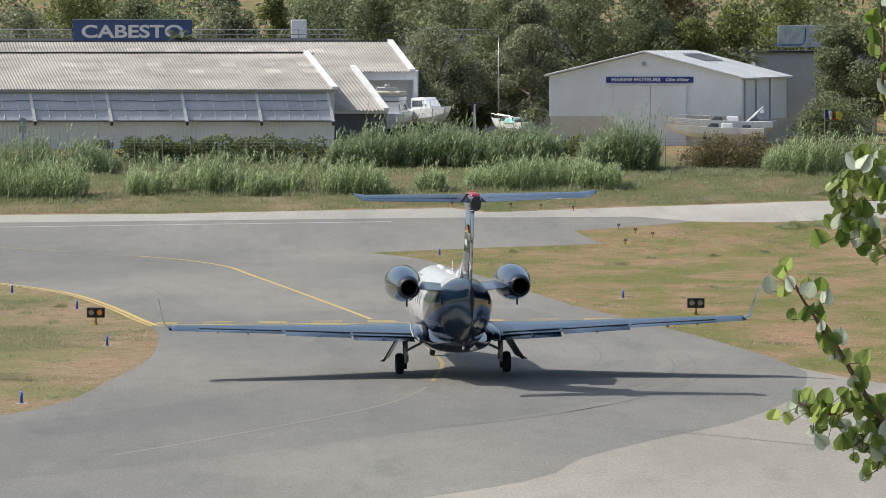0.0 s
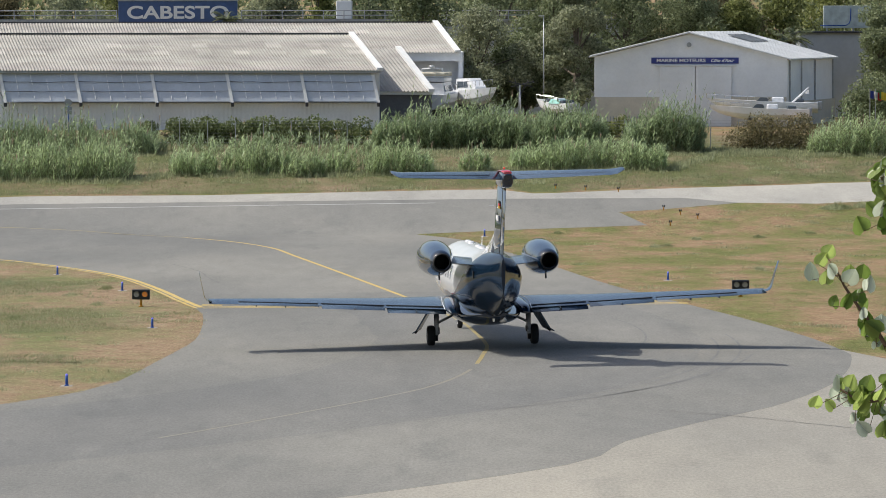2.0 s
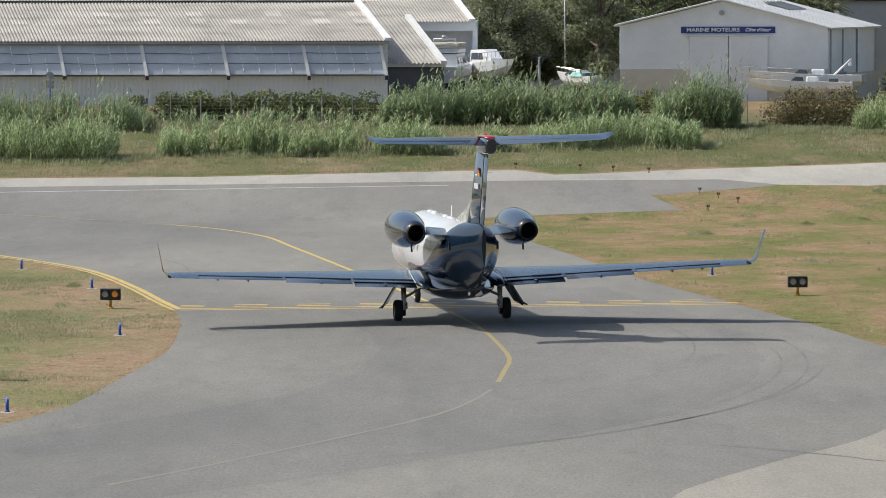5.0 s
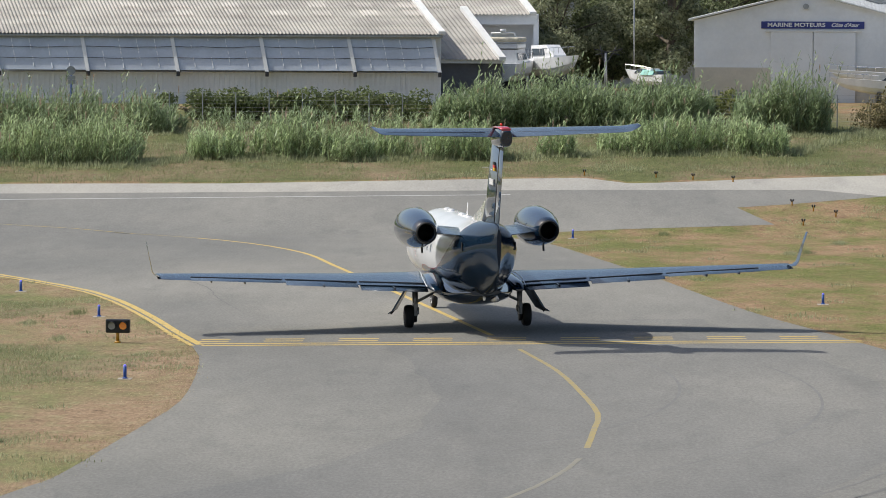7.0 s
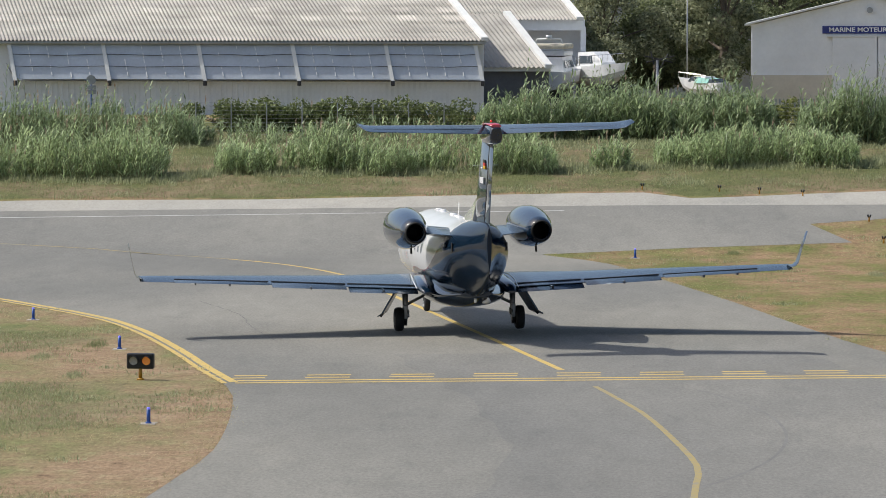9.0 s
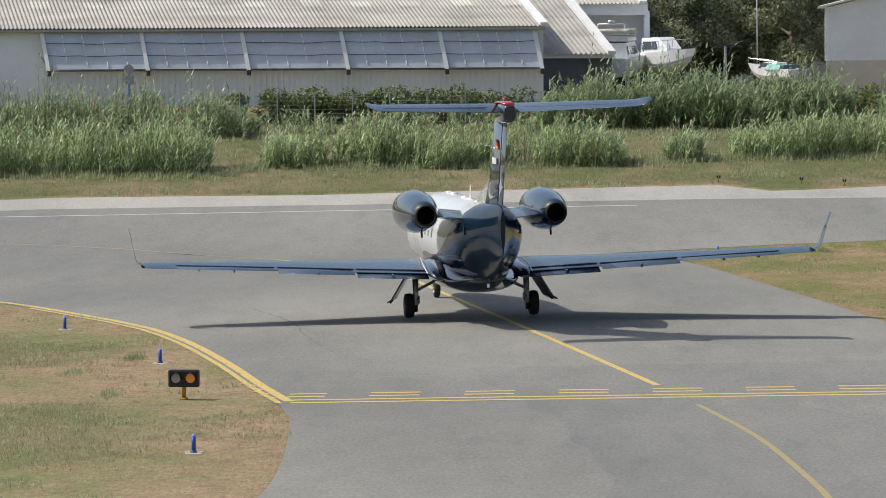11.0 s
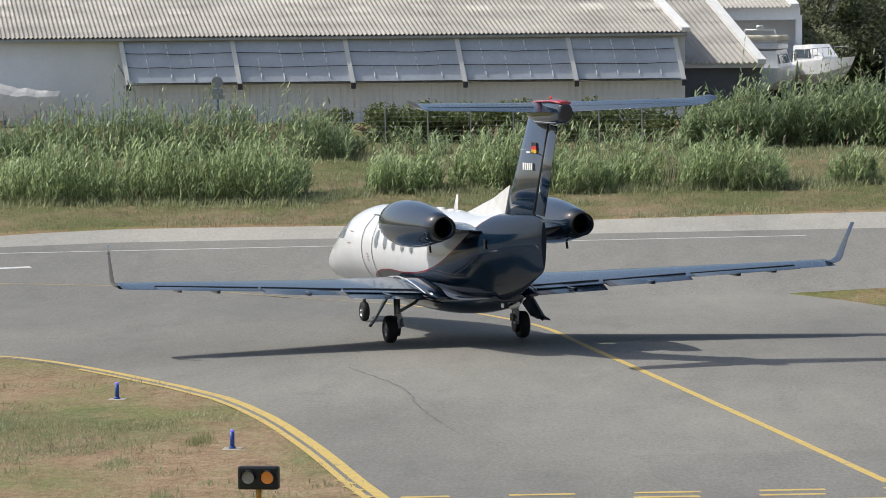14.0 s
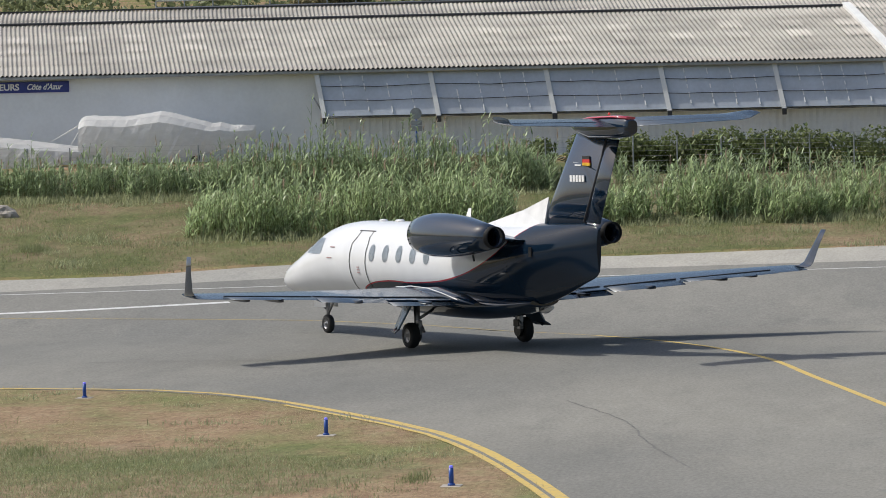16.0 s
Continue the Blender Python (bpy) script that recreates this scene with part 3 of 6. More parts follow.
# lean-to between the two sheds
lean = thing("lean_to", pose(0, 0, 0), "low lean-to with pale corrugated roof", "building")
roof_courses(lean, "roof_course", -6.3, -3.3, 207.2, 5.2, 211.0, 7.52, -1.95, 3, PALE_SHEET, 0.21)
bm = bmesh.new()
a, b = Vector((-3.25, 207.1, 5.23)), Vector((-5.2, 211.0, 7.6))
loft(bm, [[a + o for o in off], [b + o for o in off]], smooth=False)
part("verge_board", bm, TRIM_WHITE, lean)
# wall coloured dark grey to paint the shade below the lean-to roof
part("wall", boxm(-6.3, -3.3, 207.6, 207.8, BASE, 5.15), INTERIOR_SHADE, lean)
part("eave_beam", boxm(-6.3, -3.2, 207.3, 207.5, 5.0, 5.2), TRIM_WHITE, lean)

# marine engine workshop: its side runs back at an angle
hall = thing("boat_workshop", pose(0, 0, 0), "pale steel hall with sliding doors and low gable", "building")
HX0, HX1, HY0, HY1, HE, HR, HXM = 5.8, 16.65, 212.0, 224.0, 7.04, 8.34, 11.17
SKEW = 0.29


def lean_back(x, y):
    return x + (y - HY0) * SKEW


gp = [(HX0, 4.78), (HX1, 4.78), (HX1, HE - 0.12), (HXM, HR), (HX0, HE)]
bm = bmesh.new()
loft(bm, [[(x, HY0, z) for x, z in gp], [(x, HY0 + 0.2, z) for x, z in gp]], smooth=False)
gable = part("gable_wall", bm, WALL_WHITE, hall)
x = HX0 + 0.2
while x < HX1:
    top = HE + (HR - HE) * (1 - abs(x - HXM) / (HXM - HX0 if x < HXM else HX1 - HXM)) - 0.2
    if not 8.9 < x < 14.0:
        part("cladding_rib", boxm(x, x + 0.03, HY0 - 0.012, HY0 - 0.001, 4.8, top), WALL_WHITE, gable)
    x += 0.3
part("plinth", boxm(HX0 + 0.05, HX1 - 0.05, HY0 - 0.05, HY0 + 0.15, BASE, 4.79), WALL_CREAM, hall, "cream rendered plinth")
for k, (a, b) in enumerate(((9.46, 11.46), (11.5, 13.51))):
    dr = part("sliding_door", boxm(a, b, HY0 - 0.13, HY0 - 0.055, BASE, 6.5, bevel=0.01), WALL_WHITE, hall)
    bm = bmesh.new()
    x = a + 0.16
    while x < b:
        box(bm, x, x + 0.025, HY0 - 0.14, HY0 - 0.131, BASE + 0.05, 6.45)
        x += 0.2
    part("door_rib", bm, WALL_WHITE, dr)
part("door_rail", boxm(9.2, 13.8, HY0 - 0.16, HY0 - 0.02, 6.5, 6.58), TRIM_WHITE, hall)
word_sign(9.0, 13.92, HY0 - 0.003, 6.66, 7.0, hall)
bm = bmesh.new()
tube(bm, (HXM - 0.05, HY0 - 0.18, 7.72), (HXM - 0.05, HY0, 7.72), 0.14, 0.12, 12)
part("flood_lamp", bm, GALV, hall)
for k, (a, b, za, zb) in enumerate(((HX0 - 0.25, HXM, HE - 0.02, HR + 0.03), (HX1 + 0.25, HXM, HE - 0.18, HR + 0.03))):
    bm = bmesh.new()
    q = [(a, za), (b, zb), (b, zb + 0.08), (a, za + 0.08)]
    loft(bm, [[(lean_back(x, y), y, z) for x, z in q] for y in (HY0 - 0.25, HY1 + 0.2)], smooth=False)
    rf = part("roof", bm, METAL_ROOF, hall)
    for j in range(17):
        y = HY0 + (HY1 - HY0) * j / 16
        bm = bmesh.new()
        tube(bm, (lean_back(a, y), y, za + 0.09), (lean_back(b, y), y, zb + 0.09), 0.022, n=4)
        part("roof_rib", bm, METAL_ROOF, rf)
for j in range(6):
    y = HY0 + 5.2 + j * 0.75
    bm = bmesh.new()
    p, q = Vector((lean_back(HXM + 0.9, y), y, HR - 0.05)), Vector((lean_back(HXM + 2.3, y), y, HR - 0.46))
    o = [Vector((-0.0, -0.2, 0.04)), Vector((0.0, 0.2, 0.04)), Vector((0.0, 0.2, -0.02)), Vector((0.0, -0.2, -0.02))]
    loft(bm, [[p + w for w in o], [q + w for w in o]], smooth=False)
    part("roof_light", bm, GALV, hall, "grey roof light strip")
bm = bmesh.new()
q = [(HX1 - 0.2, BASE), (HX1, BASE), (HX1, HE - 0.2), (HX1 - 0.2, HE - 0.2)]
loft(bm, [[(lean_back(x, y), y, z) for x, z in q] for y in (HY0 + 0.2, HY1)], smooth=False)
sw = part("side_wall", bm, WALL_WHITE, hall)
for y in (HY0 + 0.6, HY0 + 3.5, HY0 + 7.0, HY1 - 0.3):
    part("wall_post", boxm(lean_back(HX1, y), lean_back(HX1, y) + 0.07, y - 0.1, y + 0.1, BASE, HE - 0.22), GALV, sw)
bm = bmesh.new()
q = [(HX1 + 0.02, BASE), (HX1 + 0.1, BASE), (HX1 + 0.1, 4.5), (HX1 + 0.02, 4.5)]
loft(bm, [[(lean_back(x, y), y, z) for x, z in q] for y in (HY0 + 0.2, HY1)], smooth=False)
part("side_plinth", bm, WALL_CREAM, sw)
bm = bmesh.new()
q = [(HX0, BASE), (HX0 + 0.2, BASE), (HX0 + 0.2, HE - 0.1), (HX0, HE - 0.1)]
loft(bm, [[(lean_back(x, y), y, z) for x, z in q] for y in (HY0 + 0.2, HY1)], smooth=False)
part("far_side_wall", bm, WALL_WHITE, hall)

# store with the blue roof sign, far behind
store = thing("store_building", pose(0, 0, 0), "long flat-roofed store with railing and blue sign", "building")
part("body", boxm(-45, 8, 246, 262, 3.1, 9.05), GREY_BUILDING, store)
part("roof_edge", boxm(-45.2, 8.2, 245.7, 262.2, 9.05, 9.2), GALV, store)
sg = part("sign_board", boxm(-24.0, -16.4, 245.0, 245.3, 8.72, 10.36, bevel=0.02), BLUE_SIGN, store, "blue roof sign with white capitals")
lettering("CABESTO", 1.12, pose(-20.2, 244.98, 9.6, 90), LETTER_WHITE, sg, width=6.5)
part("sign_cap", boxm(-24.05, -16.35, 244.95, 245.35, 10.36, 10.44), GALV, sg)
for a, b in ((-40, -24.2), (-16.2, 7.5)):
    n = int((b - a) / 1.3)
    for z in (9.45, 9.75):
        bm = bmesh.new()
        tube(bm, (a, 245.9, z), (b, 245.9, z), 0.035, n=6)
        part("rail", bm, GALV, store)
    for k in range(n + 1):
        x = a + (b - a) * k / n
        bm = bmesh.new()
        tube(bm, (x, 245.9, 9.2), (x, 245.9, 9.78), 0.03, n=6)
        part("rail_post", bm, GALV, store)
part("roof_unit", boxm(-10.2, -9.2, 248, 249.5, 9.2, 10.4, bevel=0.05), TRIM_WHITE, store, "white rooftop unit")

# grey hall at the far side with a billboard on it
grey = thing("grey_hall", pose(0, 0, 0), "grey clad hall with a pale billboard on its roof", "building")
part("body", boxm(18.95, 26.5, 236, 246, 3.1, 8.3), GREY_BUILDING, grey)
part("roof_edge", boxm(18.85, 26.6, 235.8, 246.2, 8.3, 8.42), DARK_METAL, grey)
bb = part("billboard", boxm(20.4, 24.35, 236.4, 236.6, 8.62, 10.0, bevel=0.02), plain("pale_green_board", (0.55, 0.62, 0.6), 0.6), grey, "pale billboard with a curved band")
for x in (20.6, 22.2, 23.8):
    part("billboard_post", boxm(x, x + 0.1, 236.6, 236.8, 8.42, 9.5), GALV, bb)
bm = bmesh.new()
last = None
for k in range(13):
    u = k / 12
    p = Vector((20.2 + 1.9 * u, 236.38, 8.78)) if u < 0.8 else Vector((21.72 + 0.35 * math.sin((u - 0.8) * 5 * 1.57), 236.38, 8.78 + 0.35 * (1 - math.cos((u - 0.8) * 5 * 1.57))))
    if last:
        tube(bm, last, p, 0.03, n=4)
    last = p
tube(bm, last, last + Vector((0.02, 0, 0.7)), 0.03, n=4)
part("painted_band", bm, BLUE_POST, bb)
# ---- the jet: x to its right wing, y to its nose, z up from the ground under the main wheels ----
def livery_material():
    """White over navy, parted by a rising wave with a thin red line."""
    m, nt, b = nodes_of("aircraft_paint")
    co = nt.nodes.new("ShaderNodeTexCoord")
    sep = nt.nodes.new("ShaderNodeSeparateXYZ")
    nt.links.new(co.outputs["Object"], sep.inputs[0])
    # height of the wave along the body, from tail (0) to nose (1)
    u = math_node(nt, "DIVIDE", math_node(nt, "ADD", sep.outputs[1], 5.0), 13.0)
    fc = nt.nodes.new("ShaderNodeFloatCurve")
    nt.links.new(u, fc.inputs["Value"])
    cv = fc.mapping.curves[0]
    wave = [(-5.0, 3.6), (-3.8, 2.95), (-3.2, 2.5), (-2.3, 1.95), (-0.9, 1.55), (1.0, 1.38), (2.4, 1.38), (3.4, 1.25), (4.2, 0.88), (8.0, 0.2)]
    pts = [((y + 5.0) / 13.0, z / 4.0) for y, z in wave]
    cv.points[0].location, cv.points[1].location = pts[0], pts[-1]
    for p in pts[1:-1]:
        cv.points.new(*p)
    fc.mapping.update()
    h = math_node(nt, "MULTIPLY", fc.outputs[0], 4.0)
    d = math_node(nt, "SUBTRACT", sep.outputs[2], h)
    white = math_node(nt, "GREATER_THAN", d, 0.03)
    red = math_node(nt, "GREATER_THAN", d, 0.0)
    dirt = ramp(nt, tex_noise(nt, 1.2, 5.0), [(0.3, (0.86, 0.86, 0.86)), (0.7, (1, 1, 1))])
    c = mix(nt, red, (0.006, 0.016, 0.032), (0.30, 0.02, 0.03))
    c = mix(nt, white, c, (0.69, 0.70, 0.715))
    nt.links.new(mix(nt, 0.6, c, dirt, "MULTIPLY"), b.inputs["Base Color"])
    b.inputs["Roughness"].default_value = 0.12
    b.inputs["Specular IOR Level"].default_value = 0.22
    b.inputs["Coat Weight"].default_value = 0.15
    b.inputs["Coat IOR"].default_value = 1.45
    b.inputs["Coat Roughness"].default_value = 0.03
    return m


def gloss(name, colour, rough=0.12, coat=0.8, metal=0.0):
    m, nt, b = nodes_of(name)
    n = tex_noise(nt, 2.0, 5.0)
    c = ramp(nt, n, [(0.3, tuple(x * 0.8 for x in colour)), (0.7, colour)])
    nt.links.new(c, b.inputs["Base Color"])
    b.inputs["Roughness"].default_value = rough
    b.inputs["Metallic"].default_value = metal
    b.inputs["Coat Weight"].default_value = coat
    b.inputs["Coat Roughness"].default_value = 0.03
    return m


LIVERY = livery_material()
NAVY = gloss("navy_gloss_paint", (0.007, 0.020, 0.042), 0.07, 0.6)
NAVY.node_tree.nodes["Principled BSDF"].inputs["Coat IOR"].default_value = 1.5
# navy lifted to blue-grey: the sky's reflection is put into the base colour
NAVY_SHEEN = gloss("navy_paint_sky_sheen", (0.040, 0.068, 0.105), 0.24, 0.3)
JET_WHITE = gloss("white_gloss_paint", (0.80, 0.79, 0.78), 0.2)
CHROME = gloss("polished_metal", (0.75, 0.75, 0.76), 0.15, 0.0, 1.0)
STEEL = gloss("gear_steel", (0.32, 0.32, 0.33), 0.4, 0.0, 0.8)
RUBBER = plain("tyre_rubber", (0.014, 0.014, 0.014), 0.8, 0, 0.15, 8)
NOZZLE = plain("sooty_nozzle", (0.010, 0.010, 0.011), 0.7, 0.3, 0.2, 6)
JET_GLASS = gloss("cabin_glass", (0.46, 0.52, 0.58), 0.06, 0.4)
RED_CAP = gloss("red_paint", (0.55, 0.06, 0.09), 0.25)
PLACARD = plain("faded_red_print", (0.42, 0.26, 0.26), 0.5)
SEAM = plain("dark_seam", (0.03, 0.03, 0.035), 0.6)
BEACON = glow("red_beacon", (0.7, 0.05, 0.03), 0.35)
WHITE_GLOW = glow("white_tail_light", (0.8, 0.78, 0.72), 0.1)


def ring_section(y, z0, z1, w, n=28, power=2.0, x=0.0):
    out = []
    for k in range(n):
        a = 2 * math.pi * k / n
        c, s = math.cos(a), math.sin(a)
        cx = math.copysign(abs(c) ** (2 / power), c)
        cz = math.copysign(abs(s) ** (2 / power), s)
        out.append(Vector((x + w * cx, y, (z0 + z1) / 2 + (z1 - z0) / 2 * cz)))
    return out


def interp_sections(keys, n):
    """Smooth run of sections through keyed ones."""
    keys = [Vector(k) for k in keys]
    out = []
    for i in range(len(keys) - 1):
        p0, p1, p2, p3 = keys[max(0, i - 1)], keys[i], keys[i + 1], keys[min(len(keys) - 1, i + 2)]
        for k in range(n):
            u = k / n
            out.append(0.5 * (2 * p1 + (p2 - p0) * u + (2 * p0 - 5 * p1 + 4 * p2 - p3) * u * u + (3 * p1 - p0 - 3 * p2 + p3) * u ** 3))
    return out + [keys[-1]]


def airfoil(le, te, thick, up=Vector((0, 0, 1)), n=9, bias=0.62):
    """Closed wing section from leading to trailing edge."""
    le, te = Vector(le), Vector(te)
    top, bot = [], []
    for k in range(n + 1):
        u = (1 - math.cos(math.pi * k / n)) / 2
        t = thick * (1.48 * math.sqrt(u) - 0.63 * u - 1.76 * u * u + 1.42 * u ** 3 - 0.51 * u ** 4) * 2.0
        p = le.lerp(te, u)
        top.append(p + up * t * bias)
        bot.append(p - up * t * (1 - bias))
    return top + bot[-2:0:-1]


def surface_strip(bm, pts, width, normal_fn, lift):
    prev = None
    for i, p in enumerate(pts):
        d = (pts[min(i + 1, len(pts) - 1)] - pts[max(i - 1, 0)]).normalized()
        nn = normal_fn(p)
        s = d.cross(nn).normalized() * width / 2
        row = (bm.verts.new(p + s + nn * lift), bm.verts.new(p - s + nn * lift))
        if prev:
            bm.faces.new((prev[0], prev[1], row[1], row[0]))
        prev = row


FUSE = [(8.8, 1.12, 1.22, 0.06), (8.68, 1.02, 1.38, 0.2), (8.2, 0.93, 1.63, 0.41), (7.4, 0.89, 1.92, 0.60), (6.6, 0.88, 2.25, 0.73), (5.9, 0.88, 2.53, 0.80), (5.1, 0.88, 2.67, 0.845),
        (4.0, 0.88, 2.71, 0.865), (0.0, 0.86, 2.72, 0.87), (-1.6, 0.84, 2.72, 0.86), (-2.6, 0.9, 2.75, 0.83), (-3.5, 1.04, 2.8, 0.76), (-4.4, 1.27, 2.82, 0.53), (-5.1, 1.5, 2.82, 0.29), (-5.6, 1.66, 2.78, 0.12), (-5.78, 1.78, 2.7, 0.05)]
FSEC = interp_sections(FUSE, 5)


def fuse_at(y):
    for a, b in zip(FSEC, FSEC[1:]):
        if b[0] <= y <= a[0]:
            return a.lerp(b, (a[0] - y) / max(1e-6, a[0] - b[0]))
    return FSEC[-1]


def side_point(y, z, side, lift=0.0):
    """Point on the body's flank at station y and height z."""
    s = fuse_at(y)
    zc, hz = (s[1] + s[2]) / 2, (s[2] - s[1]) / 2
    c = max(-0.999, min(0.999, (z - zc) / hz))
    return Vector((side * (s[3] * math.sqrt(1 - c * c) + lift), y, z))


def build_jet():
    jet = thing("business_jet", pose(0, 86, 0), "navy and white twin-engine business jet with T-tail, taxiing", "aircraft")
    bm = bmesh.new()
    rings = []
    for s in FSEC:
        ring = ring_section(*s)
        keel = 0.42 * min(1.0, max(0.0, (-1.8 - s[0]) / 2.4))
        zc, hz = (s[1] + s[2]) / 2, (s[2] - s[1]) / 2
        for p in ring:
            p.x *= 1 - keel * max(0.0, (zc + 0.25 * hz - p.z) / (1.25 * hz))
        rings.append(ring)
    loft(bm, rings)
    body = part("fuselage", bm, LIVERY, jet, "white over navy glossy fuselage")
    # belly fairing at the wing root
    bm = bmesh.new()
    loft(bm, [ring_section(*s, n=24, power=2.0) for s in interp_sections([(3.0, 0.95, 1.0, 0.3), (2.6, 0.78, 1.2, 0.7), (1.6, 0.66, 1.34, 0.92), (0, 0.61, 1.4, 0.98), (-1.4, 0.64, 1.34, 0.92), (-2.5, 0.78, 1.2, 0.7), (-3.4, 1.0, 1.14, 0.35)], 4)])
    part("belly_fairing", bm, NAVY, jet)
    for s in (-1, 1):
        # wing in three panels, swept and rising to the tip
        st = [(0.6, 2.1, -1.25, 1.13, 0.30), (1.15, 1.75, -1.35, 1.14, 0.26), (2.9, 0.75, -1.45, 1.22, 0.19), (5.2, -0.35, -1.75, 1.35, 0.125), (7.45, -1.25, -2.05, 1.46, 0.075), (7.7, -1.38, -2.12, 1.48, 0.055)]
        bm = bmesh.new()
        loft(bm, [airfoil((s * x, le, z + 0.03), (s * x, te, z - 0.05), th) for x, le, te, z, th in st])
        wing = part("wing", bm, NAVY_SHEEN, jet, "swept navy wing")
        # winglet bends up out of the tip
        wl = [(7.65, -1.4, -2.12, 1.48, 0.05), (7.76, -1.62, -2.14, 1.51, 0.042), (7.82, -1.78, -2.17, 1.6, 0.034), (7.91, -2.05, -2.3, 2.02, 0.024), (7.98, -2.26, -2.46, 2.34, 0.018)]
        bm = bmesh.new()
        loft(bm, [airfoil((s * x, le, z), (s * x, te, z), th, Vector((-s * 0.95, 0, 0.3)) if i > 1 else Vector((-s * 0.3, 0, 0.95))) for i, (x, le, te, z, th) in enumerate(wl)])
        part("winglet", bm, NAVY, wing)
        # flaps lowered a little, aileron
        for nm, xa, xb, drop, ch in (("flap", 1.15, 2.78, 0.13, 0.6), ("flap", 2.84, 4.6, 0.07, 0.44), ("aileron", 4.68, 6.9, 0.02, 0.34)):
            bm = bmesh.new()
            rows = []
            for x in (xa, xb):
                for a, b in zip(st, st[1:]):
                    if a[0] <= x <= b[0]:
                        f = (x - a[0]) / (b[0] - a[0])
                        te = a[2] + (b[2] - a[2]) * f
                        z = a[3] + (b[3] - a[3]) * f
                rows.append(airfoil((s * x, te + ch * 0.55, z - 0.015), (s * x, te - ch * 0.42, z - 0.03 - drop), 0.045))
            loft(bm, rows)
            fl = part(nm, bm, NAVY_SHEEN, wing)
            bm = bmesh.new()
            tube(bm, rows[0][0] + Vector((0, 0.02, 0.025)), rows[1][0] + Vector((0, 0.02, 0.025)), 0.018, n=5)
            part("gap_seal", bm, SEAM, fl)
        for x in (2.0, 3.7, 5.6, 6.4):
            bm = bmesh.new()
            z = 1.1 + (x - 1.15) * 0.056
            loft(bm, [ring_section(y, z - dz - 0.04, z - 0.01, w, 8, x=s * x) for y, dz, w in ((-0.9, 0.02, 0.01), (-1.3, 0.05, 0.02), (-1.75, 0.06, 0.02), (-2.0, 0.04, 0.008))])
            part("flap_track_fairing", bm, NAVY, wing)
        # wing root fillet, catching the light
        bm = bmesh.new()
        loft(bm, [ring_section(y, z0, z1, w, 14, x=s * xx) for y, z0, z1, w, xx in ((2.3, 0.98, 1.08, 0.08, 0.82), (1.2, 0.98, 1.3, 0.2, 0.9), (-0.4, 1.0, 1.36, 0.26, 0.92), (-1.4, 1.0, 1.24, 0.24, 0.95), (-2.2, 1.0, 1.06, 0.1, 0.98))])
        part("wing_fillet", bm, NAVY, wing)
        bm = bmesh.new()
        run = [Vector((s * x, y, z)) for x, y, z in ((1.0, 1.5, 1.29), (1.1, 0.6, 1.345), (1.17, -0.3, 1.33), (1.21, -1.0, 1.25), (1.2, -1.7, 1.12))]
        for a, b in zip(run, run[1:]):
            tube(bm, a, b, 0.014, n=6)
        part("fillet_seal", bm, JET_WHITE, wing, "pale sealing strip")
        # engine nacelle on its stub pylon
        ex, ez = s * 1.46, 2.54
        bm = bmesh.new()
        prof = [(-1.2, 0.28), (-0.75, 0.31), (-0.62, 0.35), (-0.7, 0.41), (-1.0, 0.455), (-1.4, 0.49), (-2.1, 0.475), (-2.8, 0.41), (-3.4, 0.315), (-3.85, 0.235), (-3.86, 0.20), (-3.4, 0.21)]
        loft(bm, [[Vector((ex + r * math.cos(2 * math.pi * k / 32), y, ez + r * math.sin(2 * math.pi * k / 32))) for k in range(32)] for y, r in prof], False, False)
        nac = part("engine_nacelle", bm, NAVY, jet, "glossy navy engine nacelle")
        bm = bmesh.new()
        loft(bm, [[Vector((ex + r * math.cos(2 * math.pi * k / 24), y, ez + r * math.sin(2 * math.pi * k / 24))) for k in range(24)] for y, r in ((-3.0, 0.05), (-3.02, 0.21), (-3.5, 0.212), (-3.93, 0.205), (-3.93, 0.232), (-3.7, 0.255))], True, False)
        part("nozzle", bm, NOZZLE, nac, "dark sooty exhaust nozzle")
        bm = bmesh.new()
        loft(bm, [[Vector((ex + r * math.cos(2 * math.pi * k / 24), y, ez + r * math.sin(2 * math.pi * k / 24))) for k in range(24)] for y, r in ((-0.62, 0.33), (-0.58, 0.36), (-0.68, 0.408))], False, False)
        part("intake_lip", bm, CHROME, nac)
        bm = bmesh.new()
        tube(bm, (ex, -1.1, ez), (ex, -1.12, ez), 0.29, n=20)
        part("fan_face", bm, STEEL, nac)
        bm = bmesh.new()
        tube(bm, (ex, -2.9, ez - 0.4), (ex, -2.95, ez - 0.53), 0.025, n=6)
        part("drain_mast", bm, BLACK, nac)
        bm = bmesh.new()
        loft(bm, [airfoil((s * 0.55, -1.2, 2.38), (s * 0.35, -3.75, 2.42), 0.27), airfoil((s * 1.15, -1.4, 2.5), (s * 1.2, -3.45, 2.5), 0.2)])
        part("pylon", bm, NAVY_SHEEN, nac)
        # tailplane half
        bm = bmesh.new()
        loft(bm, [airfoil((s * 0.05, -5.5, 4.97), (s * 0.05, -6.85, 4.86), 0.17), airfoil((s * 2.75, -6.35, 5.04), (s * 2.75, -7.12, 4.95), 0.11), airfoil((s * 2.9, -6.42, 5.065), (s * 2.9, -7.24, 4.98), 0.1), airfoil((s * 3.08, -6.75, 5.12), (s * 3.08, -7.4, 5.1), 0.06)])
        tp = part("tailplane", bm, NAVY_SHEEN, jet, "navy tailplane half")
        bm = bmesh.new()
        tube(bm, (s * 0.4, -6.45, 4.965), (s * 2.7, -6.9, 5.0), 0.014, n=5)
        part("elevator_gap", bm, SEAM, tp)
        # main gear
        gx = s * 1.35
